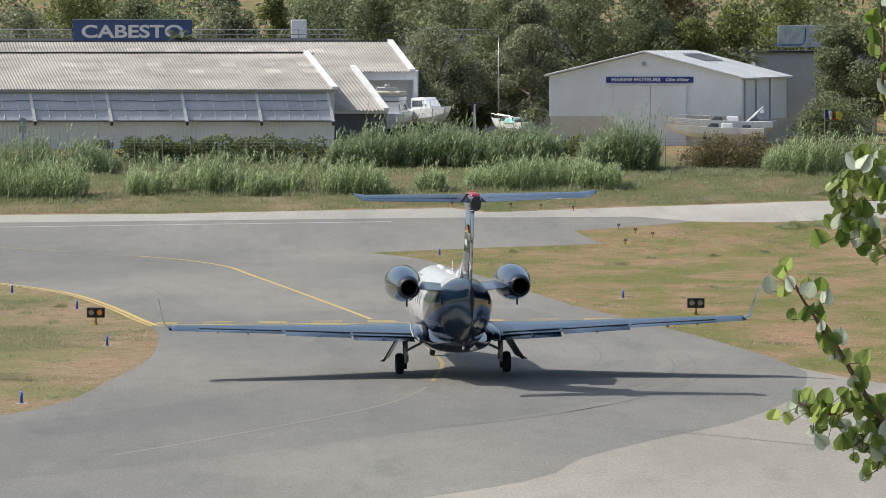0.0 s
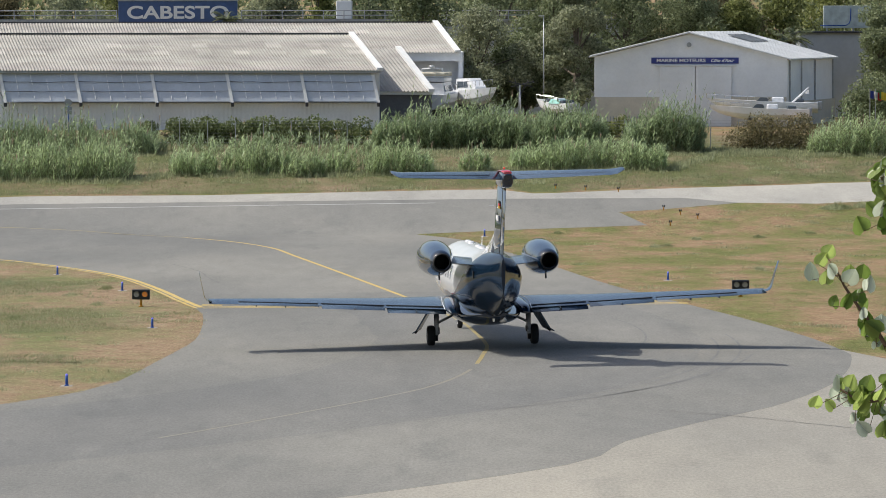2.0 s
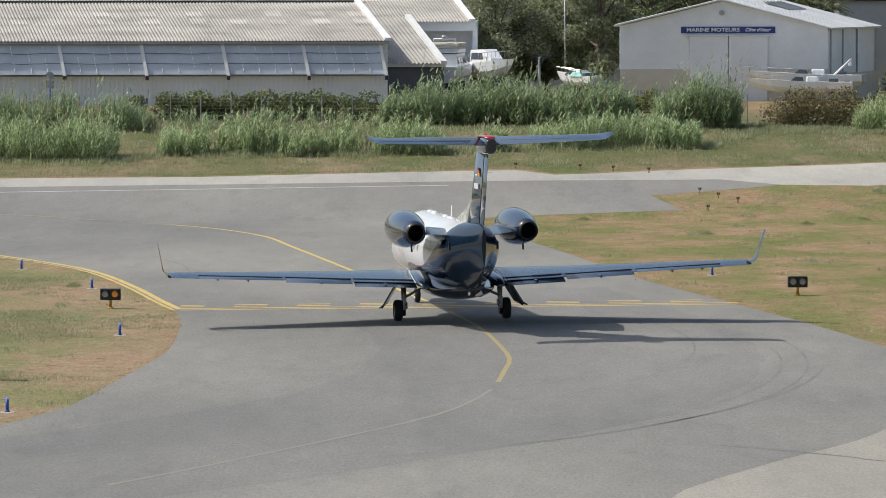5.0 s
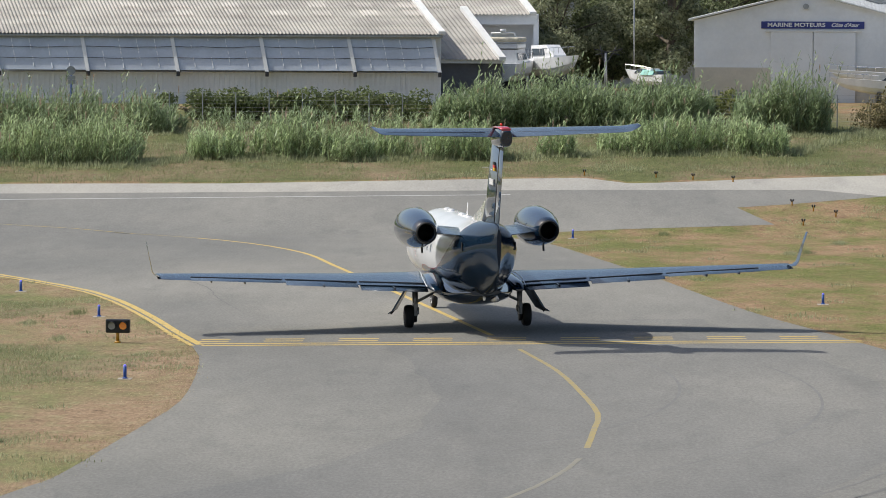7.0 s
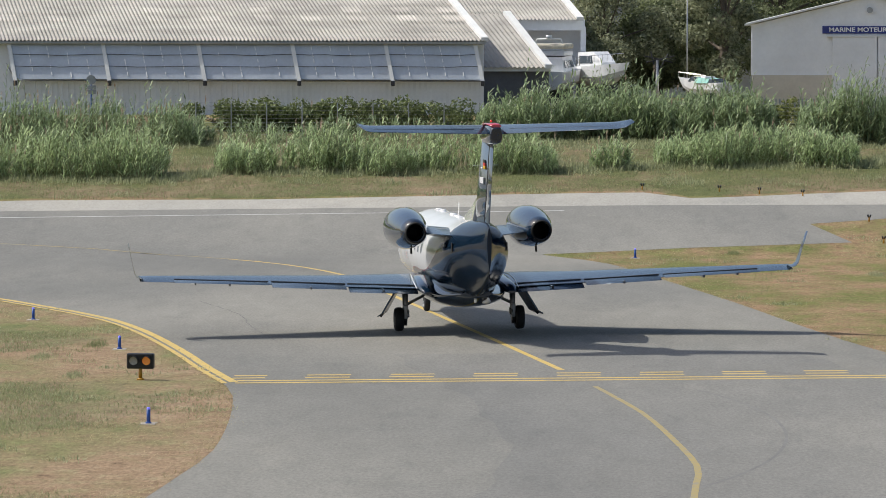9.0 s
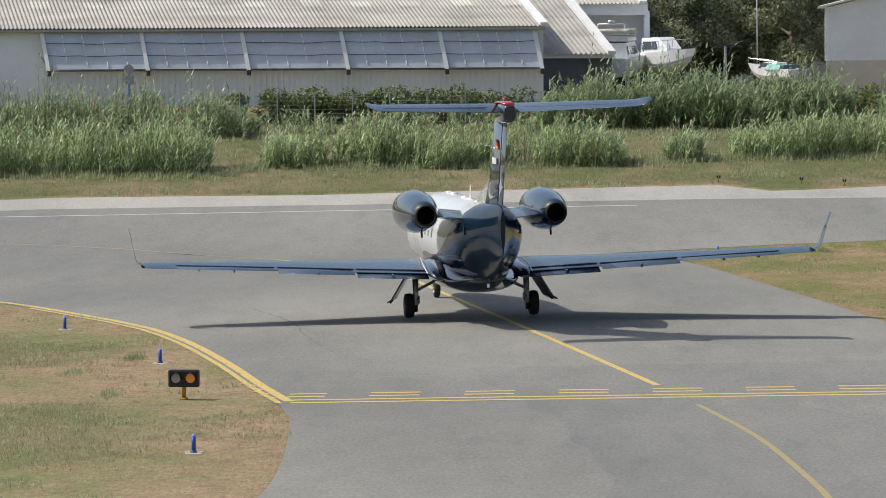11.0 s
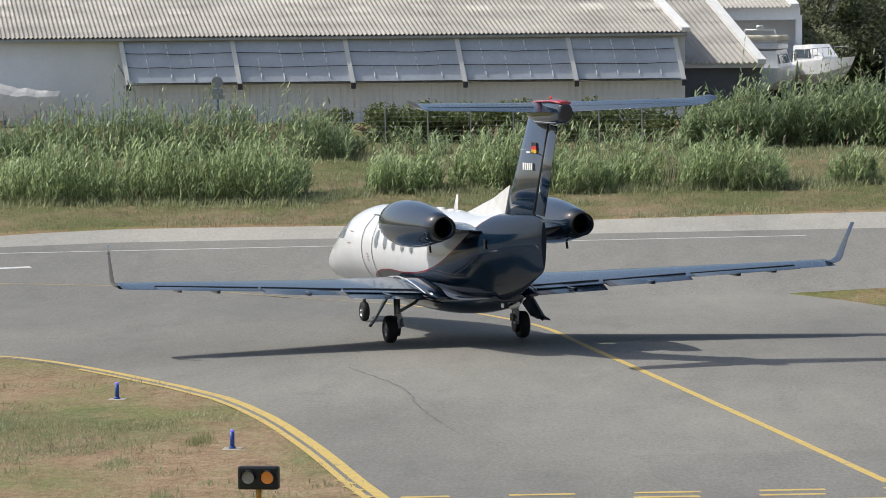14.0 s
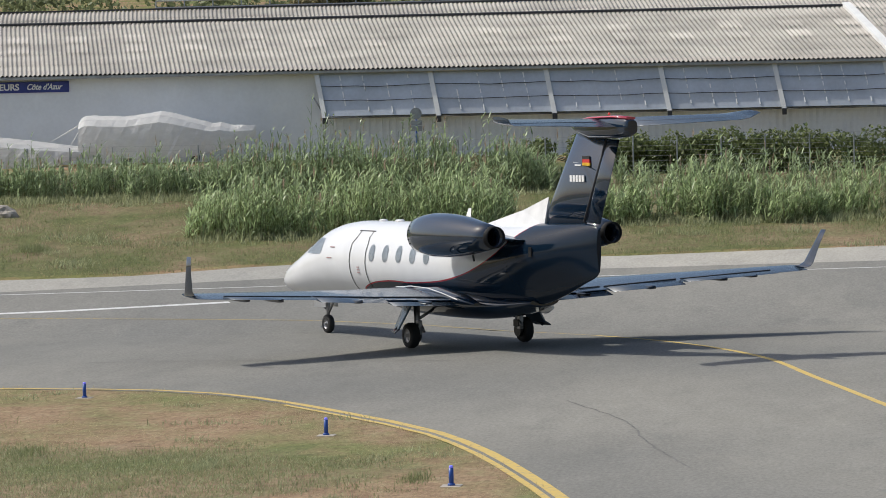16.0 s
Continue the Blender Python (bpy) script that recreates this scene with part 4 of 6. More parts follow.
        bm = bmesh.new()
        tube(bm, (gx - s * 0.06, 0.02, 1.0), (gx - s * 0.06, 0, 0.32), 0.075, 0.06, 12)
        tube(bm, (gx - s * 0.06, 0, 0.28), (gx + s * 0.06, 0, 0.28), 0.045, n=10)
        box(bm, gx - s * 0.06 - 0.05, gx - s * 0.06 + 0.05, -0.16, -0.02, 0.3, 0.62, bevel=0.015)
        leg = part("main_gear_leg", bm, STEEL, jet)
        bm = bmesh.new()
        tube(bm, (gx - s * 0.06, 0.0, 0.62), (gx - s * 0.65, 0.1, 0.9), 0.035, n=8)
        tube(bm, (gx - s * 0.1, -0.12, 0.5), (gx - s * 0.1, -0.25, 0.36), 0.03, n=8)
        part("side_stay", bm, STEEL, leg)
        bm = bmesh.new()
        a = [Vector((gx + s * 0.02, 0.34, 1.0)), Vector((gx + s * 0.16, -0.24, 1.0)), Vector((gx + s * 0.5, -0.22, 0.44)), Vector((gx + s * 0.36, 0.22, 0.44))]
        loft(bm, [a, [p + Vector((s * 0.035, 0.01, 0.02)) for p in a]], smooth=False)
        gd = part("gear_door", bm, NAVY_SHEEN, leg)
        bm = bmesh.new()
        a = [Vector((gx + s * 0.36, 0.22, 0.445)), Vector((gx + s * 0.5, -0.24, 0.445)), Vector((gx + s * 0.64, -0.26, 0.36)), Vector((gx + s * 0.5, 0.18, 0.37))]
        loft(bm, [a, [p + Vector((0, 0, 0.03)) for p in a]], smooth=False)
        part("door_lip", bm, NAVY_SHEEN, gd)
        bm = bmesh.new()
        tube(bm, (gx + s * 0.42, 0, 0.5), (gx + s * 0.55, -0.05, 0.36), 0.03, n=6)
        part("door_link", bm, BLACK, gd)
        bm = bmesh.new()
        tube(bm, (gx - s * 0.09, 0, 0.28), (gx + s * 0.02, 0, 0.28), 0.15, n=18)
        box(bm, gx - s * 0.07 - 0.07, gx - s * 0.07 + 0.07, -0.14, 0.1, 0.36, 0.52, bevel=0.02)
        part("brake", bm, BLACK, leg, "dark brake unit")
        wheel(jet, gx + s * 0.1, 0.0, 0.285, 0.215, "main_wheel")
        # cabin windows
        for k in range(5):
            y = 2.93 - k * 0.65
            bm = bmesh.new()
            rows = []
            for zz in np.linspace(1.83, 2.21, 7):
                half = 0.135 * math.sqrt(max(0.02, 1 - ((zz - 2.02) / 0.2) ** 2)) ** 0.8
                rows.append([side_point(y - half, zz, s, 0.006), side_point(y + half, zz, s, 0.006)])
            vs = [[bm.verts.new(p) for p in r] for r in rows]
            for p, q in zip(vs, vs[1:]):
                bm.faces.new((p[0], p[1], q[1], q[0]))
            bmesh.ops.solidify(bm, geom=bm.faces, thickness=0.004)
            part("cabin_window", bm, JET_GLASS, body)
        # cockpit side window and windscreen
        bm = bmesh.new()
        rows = [[side_point(ya + (yb - ya) * k / 5, z, s, 0.006) for k in range(6)] for z, ya, yb in ((1.93, 6.55, 5.6), (2.02, 6.5, 5.55), (2.12, 6.4, 5.55), (2.22, 6.2, 5.56), (2.3, 6.05, 5.6))]
        vs = [[bm.verts.new(p) for p in r] for r in rows]
        for p, q in zip(vs, vs[1:]):
            for k in range(5):
                bm.faces.new((p[k], p[k + 1], q[k + 1], q[k]))
        bmesh.ops.solidify(bm, geom=bm.faces, thickness=0.004)
        part("cockpit_window", bm, JET_GLASS, body)
        bm = bmesh.new()
        rows = []
        for y, z0 in ((7.2, 1.72), (6.95, 1.82), (6.7, 1.98), (6.45, 2.12)):
            sec = fuse_at(y)
            zc, hz = (sec[1] + sec[2]) / 2, (sec[2] - sec[1]) / 2
            row = []
            for k in range(6):
                a = math.radians(50 + 37 * k / 5)
                row.append(Vector((s * (sec[3] + 0.006) * math.cos(a), y + 0.002, zc + (hz + 0.006) * math.sin(a))))
            rows.append(row)
        vs = [[bm.verts.new(p) for p in r] for r in rows]
        for p, q in zip(vs, vs[1:]):
            for k in range(5):
                bm.faces.new((p[k], p[k + 1], q[k + 1], q[k]))
        part("windscreen", bm, JET_GLASS, body)
    # door seam, steps and small markings on the left flank
    def seam(pts, width, mat, name, side=-1, label=""):
        bm = bmesh.new()
        surface_strip(bm, pts, width, lambda p: Vector((side, 0, 0.0)), 0.008)
        return part(name, bm, mat, body, label)

    outline = [side_point(4.0 + 0.14 * math.sin((z - 0.9) / 1.6 * math.pi) * 0 - (0.10 if z > 2.35 else 0), z, -1) for z in np.linspace(0.98, 2.5, 12)]
    seam(outline, 0.03, SEAM, "door_seam")
    outline = [side_point(3.22 + (0.0 if z < 2.3 else 0.08), z, -1) for z in np.linspace(0.98, 2.5, 12)]
    seam(outline, 0.03, SEAM, "door_seam")
    for z in (0.98, 2.5):
        pts = [side_point(y, z, -1) for y in np.linspace(3.22, 4.0, 5)]
        bm = bmesh.new()
        for a, b in zip(pts, pts[1:]):
            tube(bm, a + Vector((-0.004, 0, 0)), b + Vector((-0.004, 0, 0)), 0.014, n=4)
        part("door_seam", bm, SEAM, body)
    bm = bmesh.new()
    for k in range(3):
        p = side_point(3.6, 1.55 + k * 0.06, -1, 0.006)
        box(bm, p.x - 0.004, p.x + 0.004, p.y - 0.06, p.y + 0.06, p.z, p.z + 0.02)
    part("door_placard", bm, PLACARD, body)
    p = side_point(3.55, 1.12, -1, 0.004)
    part("door_handle", boxm(p.x - 0.01, p.x + 0.006, p.y - 0.16, p.y + 0.16, p.z, p.z + 0.05), RED_CAP, body)
    for yy, zz in ((5.05, 1.85), (4.95, 2.1)):
        p = side_point(yy, zz, -1, 0.005)
        part("nose_marking", boxm(p.x - 0.003, p.x + 0.003, yy - 0.12, yy + 0.12, zz, zz + 0.022), PLACARD, body)
    # antennas along the roof
    for y, h, w in ((3.9, 0.05, 0.12), (3.1, 0.06, 0.16), (1.0, 0.06, 0.22), (0.2, 0.05, 0.2), (-0.35, 0.04, 0.1)):
        bm = bmesh.new()
        loft(bm, [ring_section(yy, 2.68, 2.70 + hh, ww, 10) for yy, hh, ww in ((y + w, 0.015, 0.03), (y + w * 0.5, h, 0.09), (y - w * 0.5, h, 0.09), (y - w, 0.015, 0.03))])
        part("roof_antenna", bm, JET_WHITE, body)
    bm = bmesh.new()
    loft(bm, [airfoil((0, 0.12, 2.68), (0, -0.22, 2.68), 0.02, Vector((1, 0, 0))), airfoil((0, -0.14, 3.06), (0, -0.26, 3.06), 0.012, Vector((1, 0, 0)))])
    part("blade_antenna", bm, JET_WHITE, body)

    # fin, rudder, dorsal fillet, bullet and red cap
    bm = bmesh.new()
    X = Vector((1, 0, 0))
    loft(bm, [airfoil((0, -3.3, 2.6), (0, -5.2, 2.6), 0.17, X, 9, 0.5), airfoil((0, -3.85, 3.3), (0, -5.5, 3.3), 0.15, X, 9, 0.5), airfoil((0, -4.95, 4.72), (0, -6.25, 4.72), 0.13, X, 9, 0.5)])
    fin = part("fin", bm, NAVY, jet, "tall navy fin")
    bm = bmesh.new()
    loft(bm, [airfoil((0, -5.22, 2.85), (0, -5.85, 2.8), 0.085, X, 9, 0.5), airfoil((0, -6.2, 4.62), (0, -6.7, 4.6), 0.07, X, 9, 0.5)])
    part("rudder", bm, NAVY, fin)
    bm = bmesh.new()
    tube(bm, (0.0, -5.22, 2.85), (0.0, -6.18, 4.6), 0.045, 0.035, 8)
    part("rudder_gap", bm, SEAM, fin)
    bm = bmesh.new()
    loft(bm, [[Vector((-0.02, -0.9, 2.69)), Vector((0.02, -0.9, 2.69)), Vector((0, -0.9, 2.72))],
              [Vector((-0.1, -2.6, 2.7)), Vector((0.1, -2.6, 2.7)), Vector((0, -2.6, 3.06))],
              [Vector((-0.13, -3.7, 2.72)), Vector((0.13, -3.7, 2.72)), Vector((0, -3.7, 3.36))]], smooth=False)
    part("dorsal_fillet", bm, JET_WHITE, fin, "white dorsal fillet")
    bm = bmesh.new()
    loft(bm, [ring_section(y, z0, z1, w, 20, 2.8) for y, z0, z1, w in ((-4.75, 4.86, 4.9, 0.02), (-5.0, 4.74, 5.0, 0.09), (-5.6, 4.62, 5.06, 0.15), (-6.6, 4.62, 5.08, 0.16), (-7.1, 4.66, 5.06, 0.15), (-7.24, 4.72, 5.0, 0.12))])
    bul = part("tail_bullet", bm, NAVY, fin)
    bm = bmesh.new()
    loft(bm, [ring_section(y, z0, z1, w, 14, 2.6) for y, z0, z1, w in ((-5.1, 5.0, 5.03, 0.05), (-5.6, 5.03, 5.085, 0.12), (-6.6, 5.05, 5.11, 0.135), (-7.18, 5.02, 5.075, 0.115))])
    part("red_tail_cap", bm, RED_CAP, bul, "red cap on the tail top")
    bm = bmesh.new()
    tube(bm, (0, -6.3, 5.12), (0, -6.3, 5.165), 0.03, 0.02, 10)
    part("beacon", bm, BEACON, bul)
    # flag, writing and emblem on both fin sides
    flag_cols = (plain("flag_black", (0.02, 0.02, 0.02)), plain("flag_red", (0.55, 0.03, 0.03)), plain("flag_gold", (0.75, 0.45, 0.03)))
    for s in (-1, 1):
        fy = -5.4
        for k in range(3):
            part("flag_stripe", boxm(s * 0.05 - 0.012, s * 0.05 + 0.012, fy - 0.15, fy + 0.15, 4.18 - k * 0.07, 4.25 - k * 0.07), flag_cols[k], fin)
        for k in range(5):
            y = -4.72 - k * 0.125
            part("letter_bar", boxm(s * 0.06 - 0.014, s * 0.06 + 0.014, y - 0.1, y - 0.015, 3.7, 3.84), LETTER_WHITE, fin, "white bar where the registration stands")
        part("emblem", boxm(s * 0.058 - 0.014, s * 0.058 + 0.014, -5.2, -4.95, 4.04, 4.07), LETTER_WHITE, fin)
    for s in (-1, 1):
        bm = bmesh.new()
        loft(bm, [airfoil((s * 0.1, -5.2, 4.12), (s * 0.1, -5.36, 4.12), 0.01), airfoil((s * 0.32, -5.3, 4.12), (s * 0.32, -5.38, 4.12), 0.006)])
        part("vortex_blade", bm, JET_WHITE, fin)
    # nose gear
    bm = bmesh.new()
    tube(bm, (0, 6.78, 0.95), (0, 6.8, 0.24), 0.05, 0.04, 10)
    tube(bm, (-0.1, 6.8, 0.22), (0.1, 6.8, 0.22), 0.03, n=8)
    tube(bm, (0, 6.74, 0.5), (0, 6.4, 0.85), 0.028, n=8)
    leg = part("nose_gear_leg", bm, STEEL, jet)
    bm = bmesh.new()
    tube(bm, (0, 6.86, 0.62), (0, 6.9, 0.62), 0.07, n=12)
    part("taxi_light", bm, CHROME, leg)
    for s in (-1, 1):
        part("nose_gear_door", boxm(s * 0.16 - 0.008, s * 0.16 + 0.008, 6.6, 7.2, 0.62, 0.84), JET_WHITE, leg)
    wheel(jet, 0.0, 6.8, 0.22, 0.15, "nose_wheel")
    # tail light and vents
    bm = bmesh.new()
    tube(bm, (0.0, -3.1, 0.95), (0.0, -3.12, 0.86), 0.04, 0.025, 10)
    part("belly_light", bm, WHITE_GLOW, jet)
    bm = bmesh.new()
    loft(bm, [ring_section(y, z0, z1, w, 12, x=0.28) for y, z0, z1, w in ((-2.7, 0.82, 0.88, 0.03), (-3.0, 0.8, 0.9, 0.11), (-3.3, 0.9, 0.98, 0.03))])
    part("drain_cover", bm, JET_WHITE, jet)
    for s in (-1, 1):
        p = side_point(-3.95, 2.2, s, 0.002)
        part("vent", boxm(p.x - 0.01, p.x + 0.01, p.y - 0.06, p.y + 0.06, 2.1, 2.3), BLACK, body)
    return jet


WHEELS = []


def wheel(parent, x, y, r, w, name):
    wh = new(name)
    wh.parent = parent
    wh.matrix_basis = pose(x, y, r)
    prof = [(-0.5, 0.55), (-0.5, 0.8), (-0.42, 0.93), (-0.2, 1.0), (0.2, 1.0), (0.42, 0.93), (0.5, 0.8), (0.5, 0.55)]
    bm = bmesh.new()
    loft(bm, [[Vector((u * w, r * v * math.cos(2 * math.pi * k / 28), r * v * math.sin(2 * math.pi * k / 28))) for k in range(28)] for u, v in prof], False, False)
    part("tyre", bm, RUBBER, wh)
    bm = bmesh.new()
    loft(bm, [[Vector((u * w, r * v * math.cos(2 * math.pi * k / 20), r * v * math.sin(2 * math.pi * k / 20))) for k in range(20)] for u, v in ((-0.46, 0.56), (-0.3, 0.5), (-0.3, 0.2), (-0.5, 0.14), (0.5, 0.14), (0.3, 0.2), (0.3, 0.5), (0.46, 0.56))], False, False)
    for k in range(6):
        a = 2 * math.pi * k / 6
        for sx_ in (-1, 1):
            tube(bm, (sx_ * w * 0.31, r * 0.33 * math.cos(a), r * 0.33 * math.sin(a)), (sx_ * w * 0.36, r * 0.33 * math.cos(a), r * 0.33 * math.sin(a)), r * 0.07, n=6)
    part("rim", bm, STEEL, wh)
    WHEELS.append((wh, x, y, r))


jet = build_jet()
# ---- plants ----
REED = foliage_material("reed_leaf", (0.19, 0.255, 0.115), (0.46, 0.55, 0.305), 0.5, 0.36)
REED_DARK = foliage_material("grey_reed_leaf", (0.13, 0.18, 0.085), (0.36, 0.44, 0.25), 0.5, 0.36)
IVY = foliage_material("ivy_leaf", (0.06, 0.08, 0.028), (0.175, 0.21, 0.08), 0.35)
SHRUB = foliage_material("dry_shrub_leaf", (0.09, 0.085, 0.04), (0.24, 0.20, 0.10), 0.3)
# the next two leaf colours are raised to paint in slight far haze
OAK = foliage_material("hazed_evergreen_leaf", (0.085, 0.105, 0.05), (0.24, 0.275, 0.145), 0.42)
OLIVE = foliage_material("hazed_grey_green_leaf", (0.115, 0.13, 0.075), (0.31, 0.33, 0.2), 0.42)
LIME = foliage_material("bright_leaf", (0.09, 0.11, 0.03), (0.27, 0.29, 0.10), 0.38)
PALM = foliage_material("palm_leaf", (0.05, 0.065, 0.03), (0.15, 0.17, 0.08), 0.2)
GRASS = foliage_material("grass_blade", (0.30, 0.25, 0.14), (0.42, 0.355, 0.21), 0.6)
GRASS_GREEN = foliage_material("green_grass_blade", (0.13, 0.155, 0.07), (0.235, 0.26, 0.125), 0.5)
OLIVE_BLADE = foliage_material("grey_green_blade", (0.19, 0.21, 0.11), (0.36, 0.38, 0.22), 0.5)
BARK = plain("bark", (0.16, 0.13, 0.10), 0.9, 0, 0.25, 4)
STALK = plain("reed_stalk", (0.24, 0.25, 0.11), 0.7, 0, 0.2, 3)
PLUME = foliage_material("reed_plume", (0.26, 0.19, 0.13), (0.44, 0.35, 0.26), 0.4)


def mesh_from(name, verts, faces, material, parent=None, label="", smooth=False):
    me = bpy.data.meshes.new(name)
    me.from_pydata(verts, [], faces)
    me.materials.append(material)
    if smooth:
        me.polygons.foreach_set("use_smooth", [True] * len(me.polygons))
    ob = new(name, me)
    if parent is not None:
        ob.parent = parent
    if label:
        ob["label"] = label
    return ob


def strips(bases, dirs, widths, lengths, droop, segs=3):
    """Arching leaf blades: one narrow strip a blade, pointed at its end."""
    n = len(bases)
    dirs = dirs / np.linalg.norm(dirs, axis=1)[:, None]
    side = np.cross(dirs, np.array([0.0, 0.0, 1.0]))
    ln = np.linalg.norm(side, axis=1)
    side[ln < 1e-3] = (1, 0, 0)
    side /= np.maximum(np.linalg.norm(side, axis=1), 1e-6)[:, None]
    V, F = [], []
    per = segs * 2 + 1
    out = np.zeros((n, per, 3))
    for s in range(segs):
        u = s / segs
        p = bases + dirs * (lengths * u)[:, None]
        p[:, 2] -= droop * lengths * u * u
        w = widths * (1 - 0.75 * abs(u - 0.3)) * 0.5
        out[:, s * 2] = p - side * w[:, None]
        out[:, s * 2 + 1] = p + side * w[:, None]
    p = bases + dirs * lengths[:, None]
    p[:, 2] -= droop * lengths
    out[:, -1] = p
    verts = out.reshape(-1, 3)
    base = np.arange(n)[:, None] * per
    faces = []
    for s in range(segs - 1):
        q = base + np.array([[s * 2, s * 2 + 1, s * 2 + 3, s * 2 + 2]])
        faces.extend(q.tolist())
    faces.extend((base + np.array([[segs * 2 - 2, segs * 2 - 1, segs * 2]])).tolist())
    return verts.tolist(), faces


def reed_bed(label, x0, x1, y0, y1, height, per_m2, seed, leaf=REED, lean=(0.12, 0.0), plumes=0.04, taper=True, leaf_len=0.48, leaf_w=0.042):
    rg = np.random.RandomState(seed)
    n = int((x1 - x0) * (y1 - y0) * per_m2)
    x = rg.uniform(x0, x1, n)
    y = rg.uniform(y0, y1, n)
    edge = np.minimum(1, np.minimum(x - x0, x1 - x) / max(0.5, 0.16 * (x1 - x0))) if taper else np.ones(n)
    lump = np.array([noise.noise(Vector((a * 0.55, b * 0.55, seed * 1.7))) + 0.6 * noise.noise(Vector((a * 1.7, b * 1.3, seed * 2.9))) for a, b in zip(x, y)])
    edge = np.minimum(edge, 0.25 + (y - y0) / 0.9)
    h = height * (0.42 + 0.58 * np.sqrt(np.clip(edge, 0, 1))) * (1 + 0.38 * lump) * rg.uniform(0.66, 1.08, n) * np.where(rg.rand(n) < 0.16, rg.uniform(1.15, 1.6, n), 1.0)
    gap = np.array([noise.noise(Vector((a * 0.75 + 9, b * 0.75, seed * 3.1))) for a, b in zip(x, y)])
    y = y + np.array([0.9 * noise.noise(Vector((a * 0.45, seed * 1.3, 2.0))) + 0.4 * noise.noise(Vector((a * 1.9, seed * 1.3, 7.0))) for a in x])
    keep = (lump > -0.55) & (gap < 0.3 + 0.25 * rg.rand(n))
    h = h * (1 - 0.45 * np.clip(gap, 0, 1))
    x, y, h = x[keep], y[keep], h[keep]
    n = len(x)
    z = np.array([ground_z(v) for v in y])
    lx, ly = lean[0] + rg.normal(0, 0.07, n), lean[1] + rg.normal(0, 0.07, n)
    bed = thing("reed_bed", pose(0, 0, 0), label, "reeds", kind="stuff")
    # stalks as slim three-sided rods
    sv, sf = [], []
    for i in range(n):
        b = len(sv)
        for a in range(3):
            c, s = math.cos(a * 2.1), math.sin(a * 2.1)
            sv.append((x[i] + 0.012 * c, y[i] + 0.012 * s, z[i]))
            sv.append((x[i] + lx[i] * h[i] + 0.005 * c, y[i] + ly[i] * h[i] + 0.005 * s, z[i] + h[i]))
        for a in range(3):
            k, m = b + a * 2, b + (a + 1) % 3 * 2
            sf.append((k, m, m + 1, k + 1))
    ob = mesh_from("stalks", sv, sf, STALK, bed)
    tagged(ob, kind="stuff")
    L = 14
    u = np.tile(np.linspace(0.10, 1.0, L), n) + rg.uniform(-0.04, 0.04, n * L)
    rep = lambda a: np.repeat(a, L)
    B = np.stack([rep(x) + rep(lx * h) * u, rep(y) + rep(ly * h) * u, rep(z) + rep(h) * u], 1)
    ang = rg.uniform(0, 2 * np.pi, n * L)
    rise = rg.uniform(0.4, 2.1, n * L)
    D = np.stack([np.cos(ang) + 0.45, np.sin(ang), rise], 1)
    ll = leaf_len * rg.uniform(0.6, 1.25, n * L) * (1.1 - 0.35 * u)
    v, f = strips(B, D, leaf_w * rg.uniform(0.7, 1.3, n * L), ll, rg.uniform(0.05, 0.7, n * L))
    ob = mesh_from("leaves", v, f, leaf, bed)
    tagged(ob, kind="stuff")
    k = rg.rand(n) < plumes
    if k.sum():
        m = int(k.sum())
        R = 9
        top = np.stack([x[k] + lx[k] * h[k], y[k] + ly[k] * h[k], z[k] + h[k] * 1.02], 1)
        B = np.repeat(top, R, axis=0) + np.stack([np.zeros(m * R), np.zeros(m * R), rg.uniform(0, 0.28, m * R)], 1)
        D = np.stack([rg.normal(0.25, 0.2, m * R), rg.normal(0, 0.2, m * R), np.ones(m * R)], 1)
        v, f = strips(B, D, np.full(m * R, 0.03), rg.uniform(0.12, 0.24, m * R), np.full(m * R, 0.1), 2)
        tagged(mesh_from("plumes", v, f, PLUME, bed), kind="stuff")
    return bed


def leaf_cloud(centres, radii, count, size, rg, flat=0.8, shell=0.55):
    """Small leaves scattered over lumps of a crown."""
    w = np.array(radii) ** 2
    pick = rg.choice(len(centres), count, p=w / w.sum())
    d = rg.normal(0, 1, (count, 3))
    d /= np.linalg.norm(d, axis=1)[:, None]
    r = np.array(radii)[pick] * (shell + (1 - shell) * rg.rand(count) ** 0.5) * rg.uniform(0.85, 1.15, count)
    P = np.array(centres)[pick] + d * r[:, None] * np.array([1, 1, flat])
    nrm = d + rg.normal(0, 0.7, (count, 3))
    nrm /= np.linalg.norm(nrm, axis=1)[:, None]
    a = np.cross(nrm, rg.normal(0, 1, (count, 3)))
    a /= np.maximum(np.linalg.norm(a, axis=1), 1e-6)[:, None]
    b = np.cross(nrm, a)
    s = size * rg.uniform(0.6, 1.35, count)
    V = np.stack([P - a * s[:, None], P + b * s[:, None] * 0.55, P + a * s[:, None], P - b * s[:, None] * 0.55], 1).reshape(-1, 3)
    F = (np.arange(count)[:, None] * 4 + np.arange(4)[None]).tolist()
    return V.tolist(), F


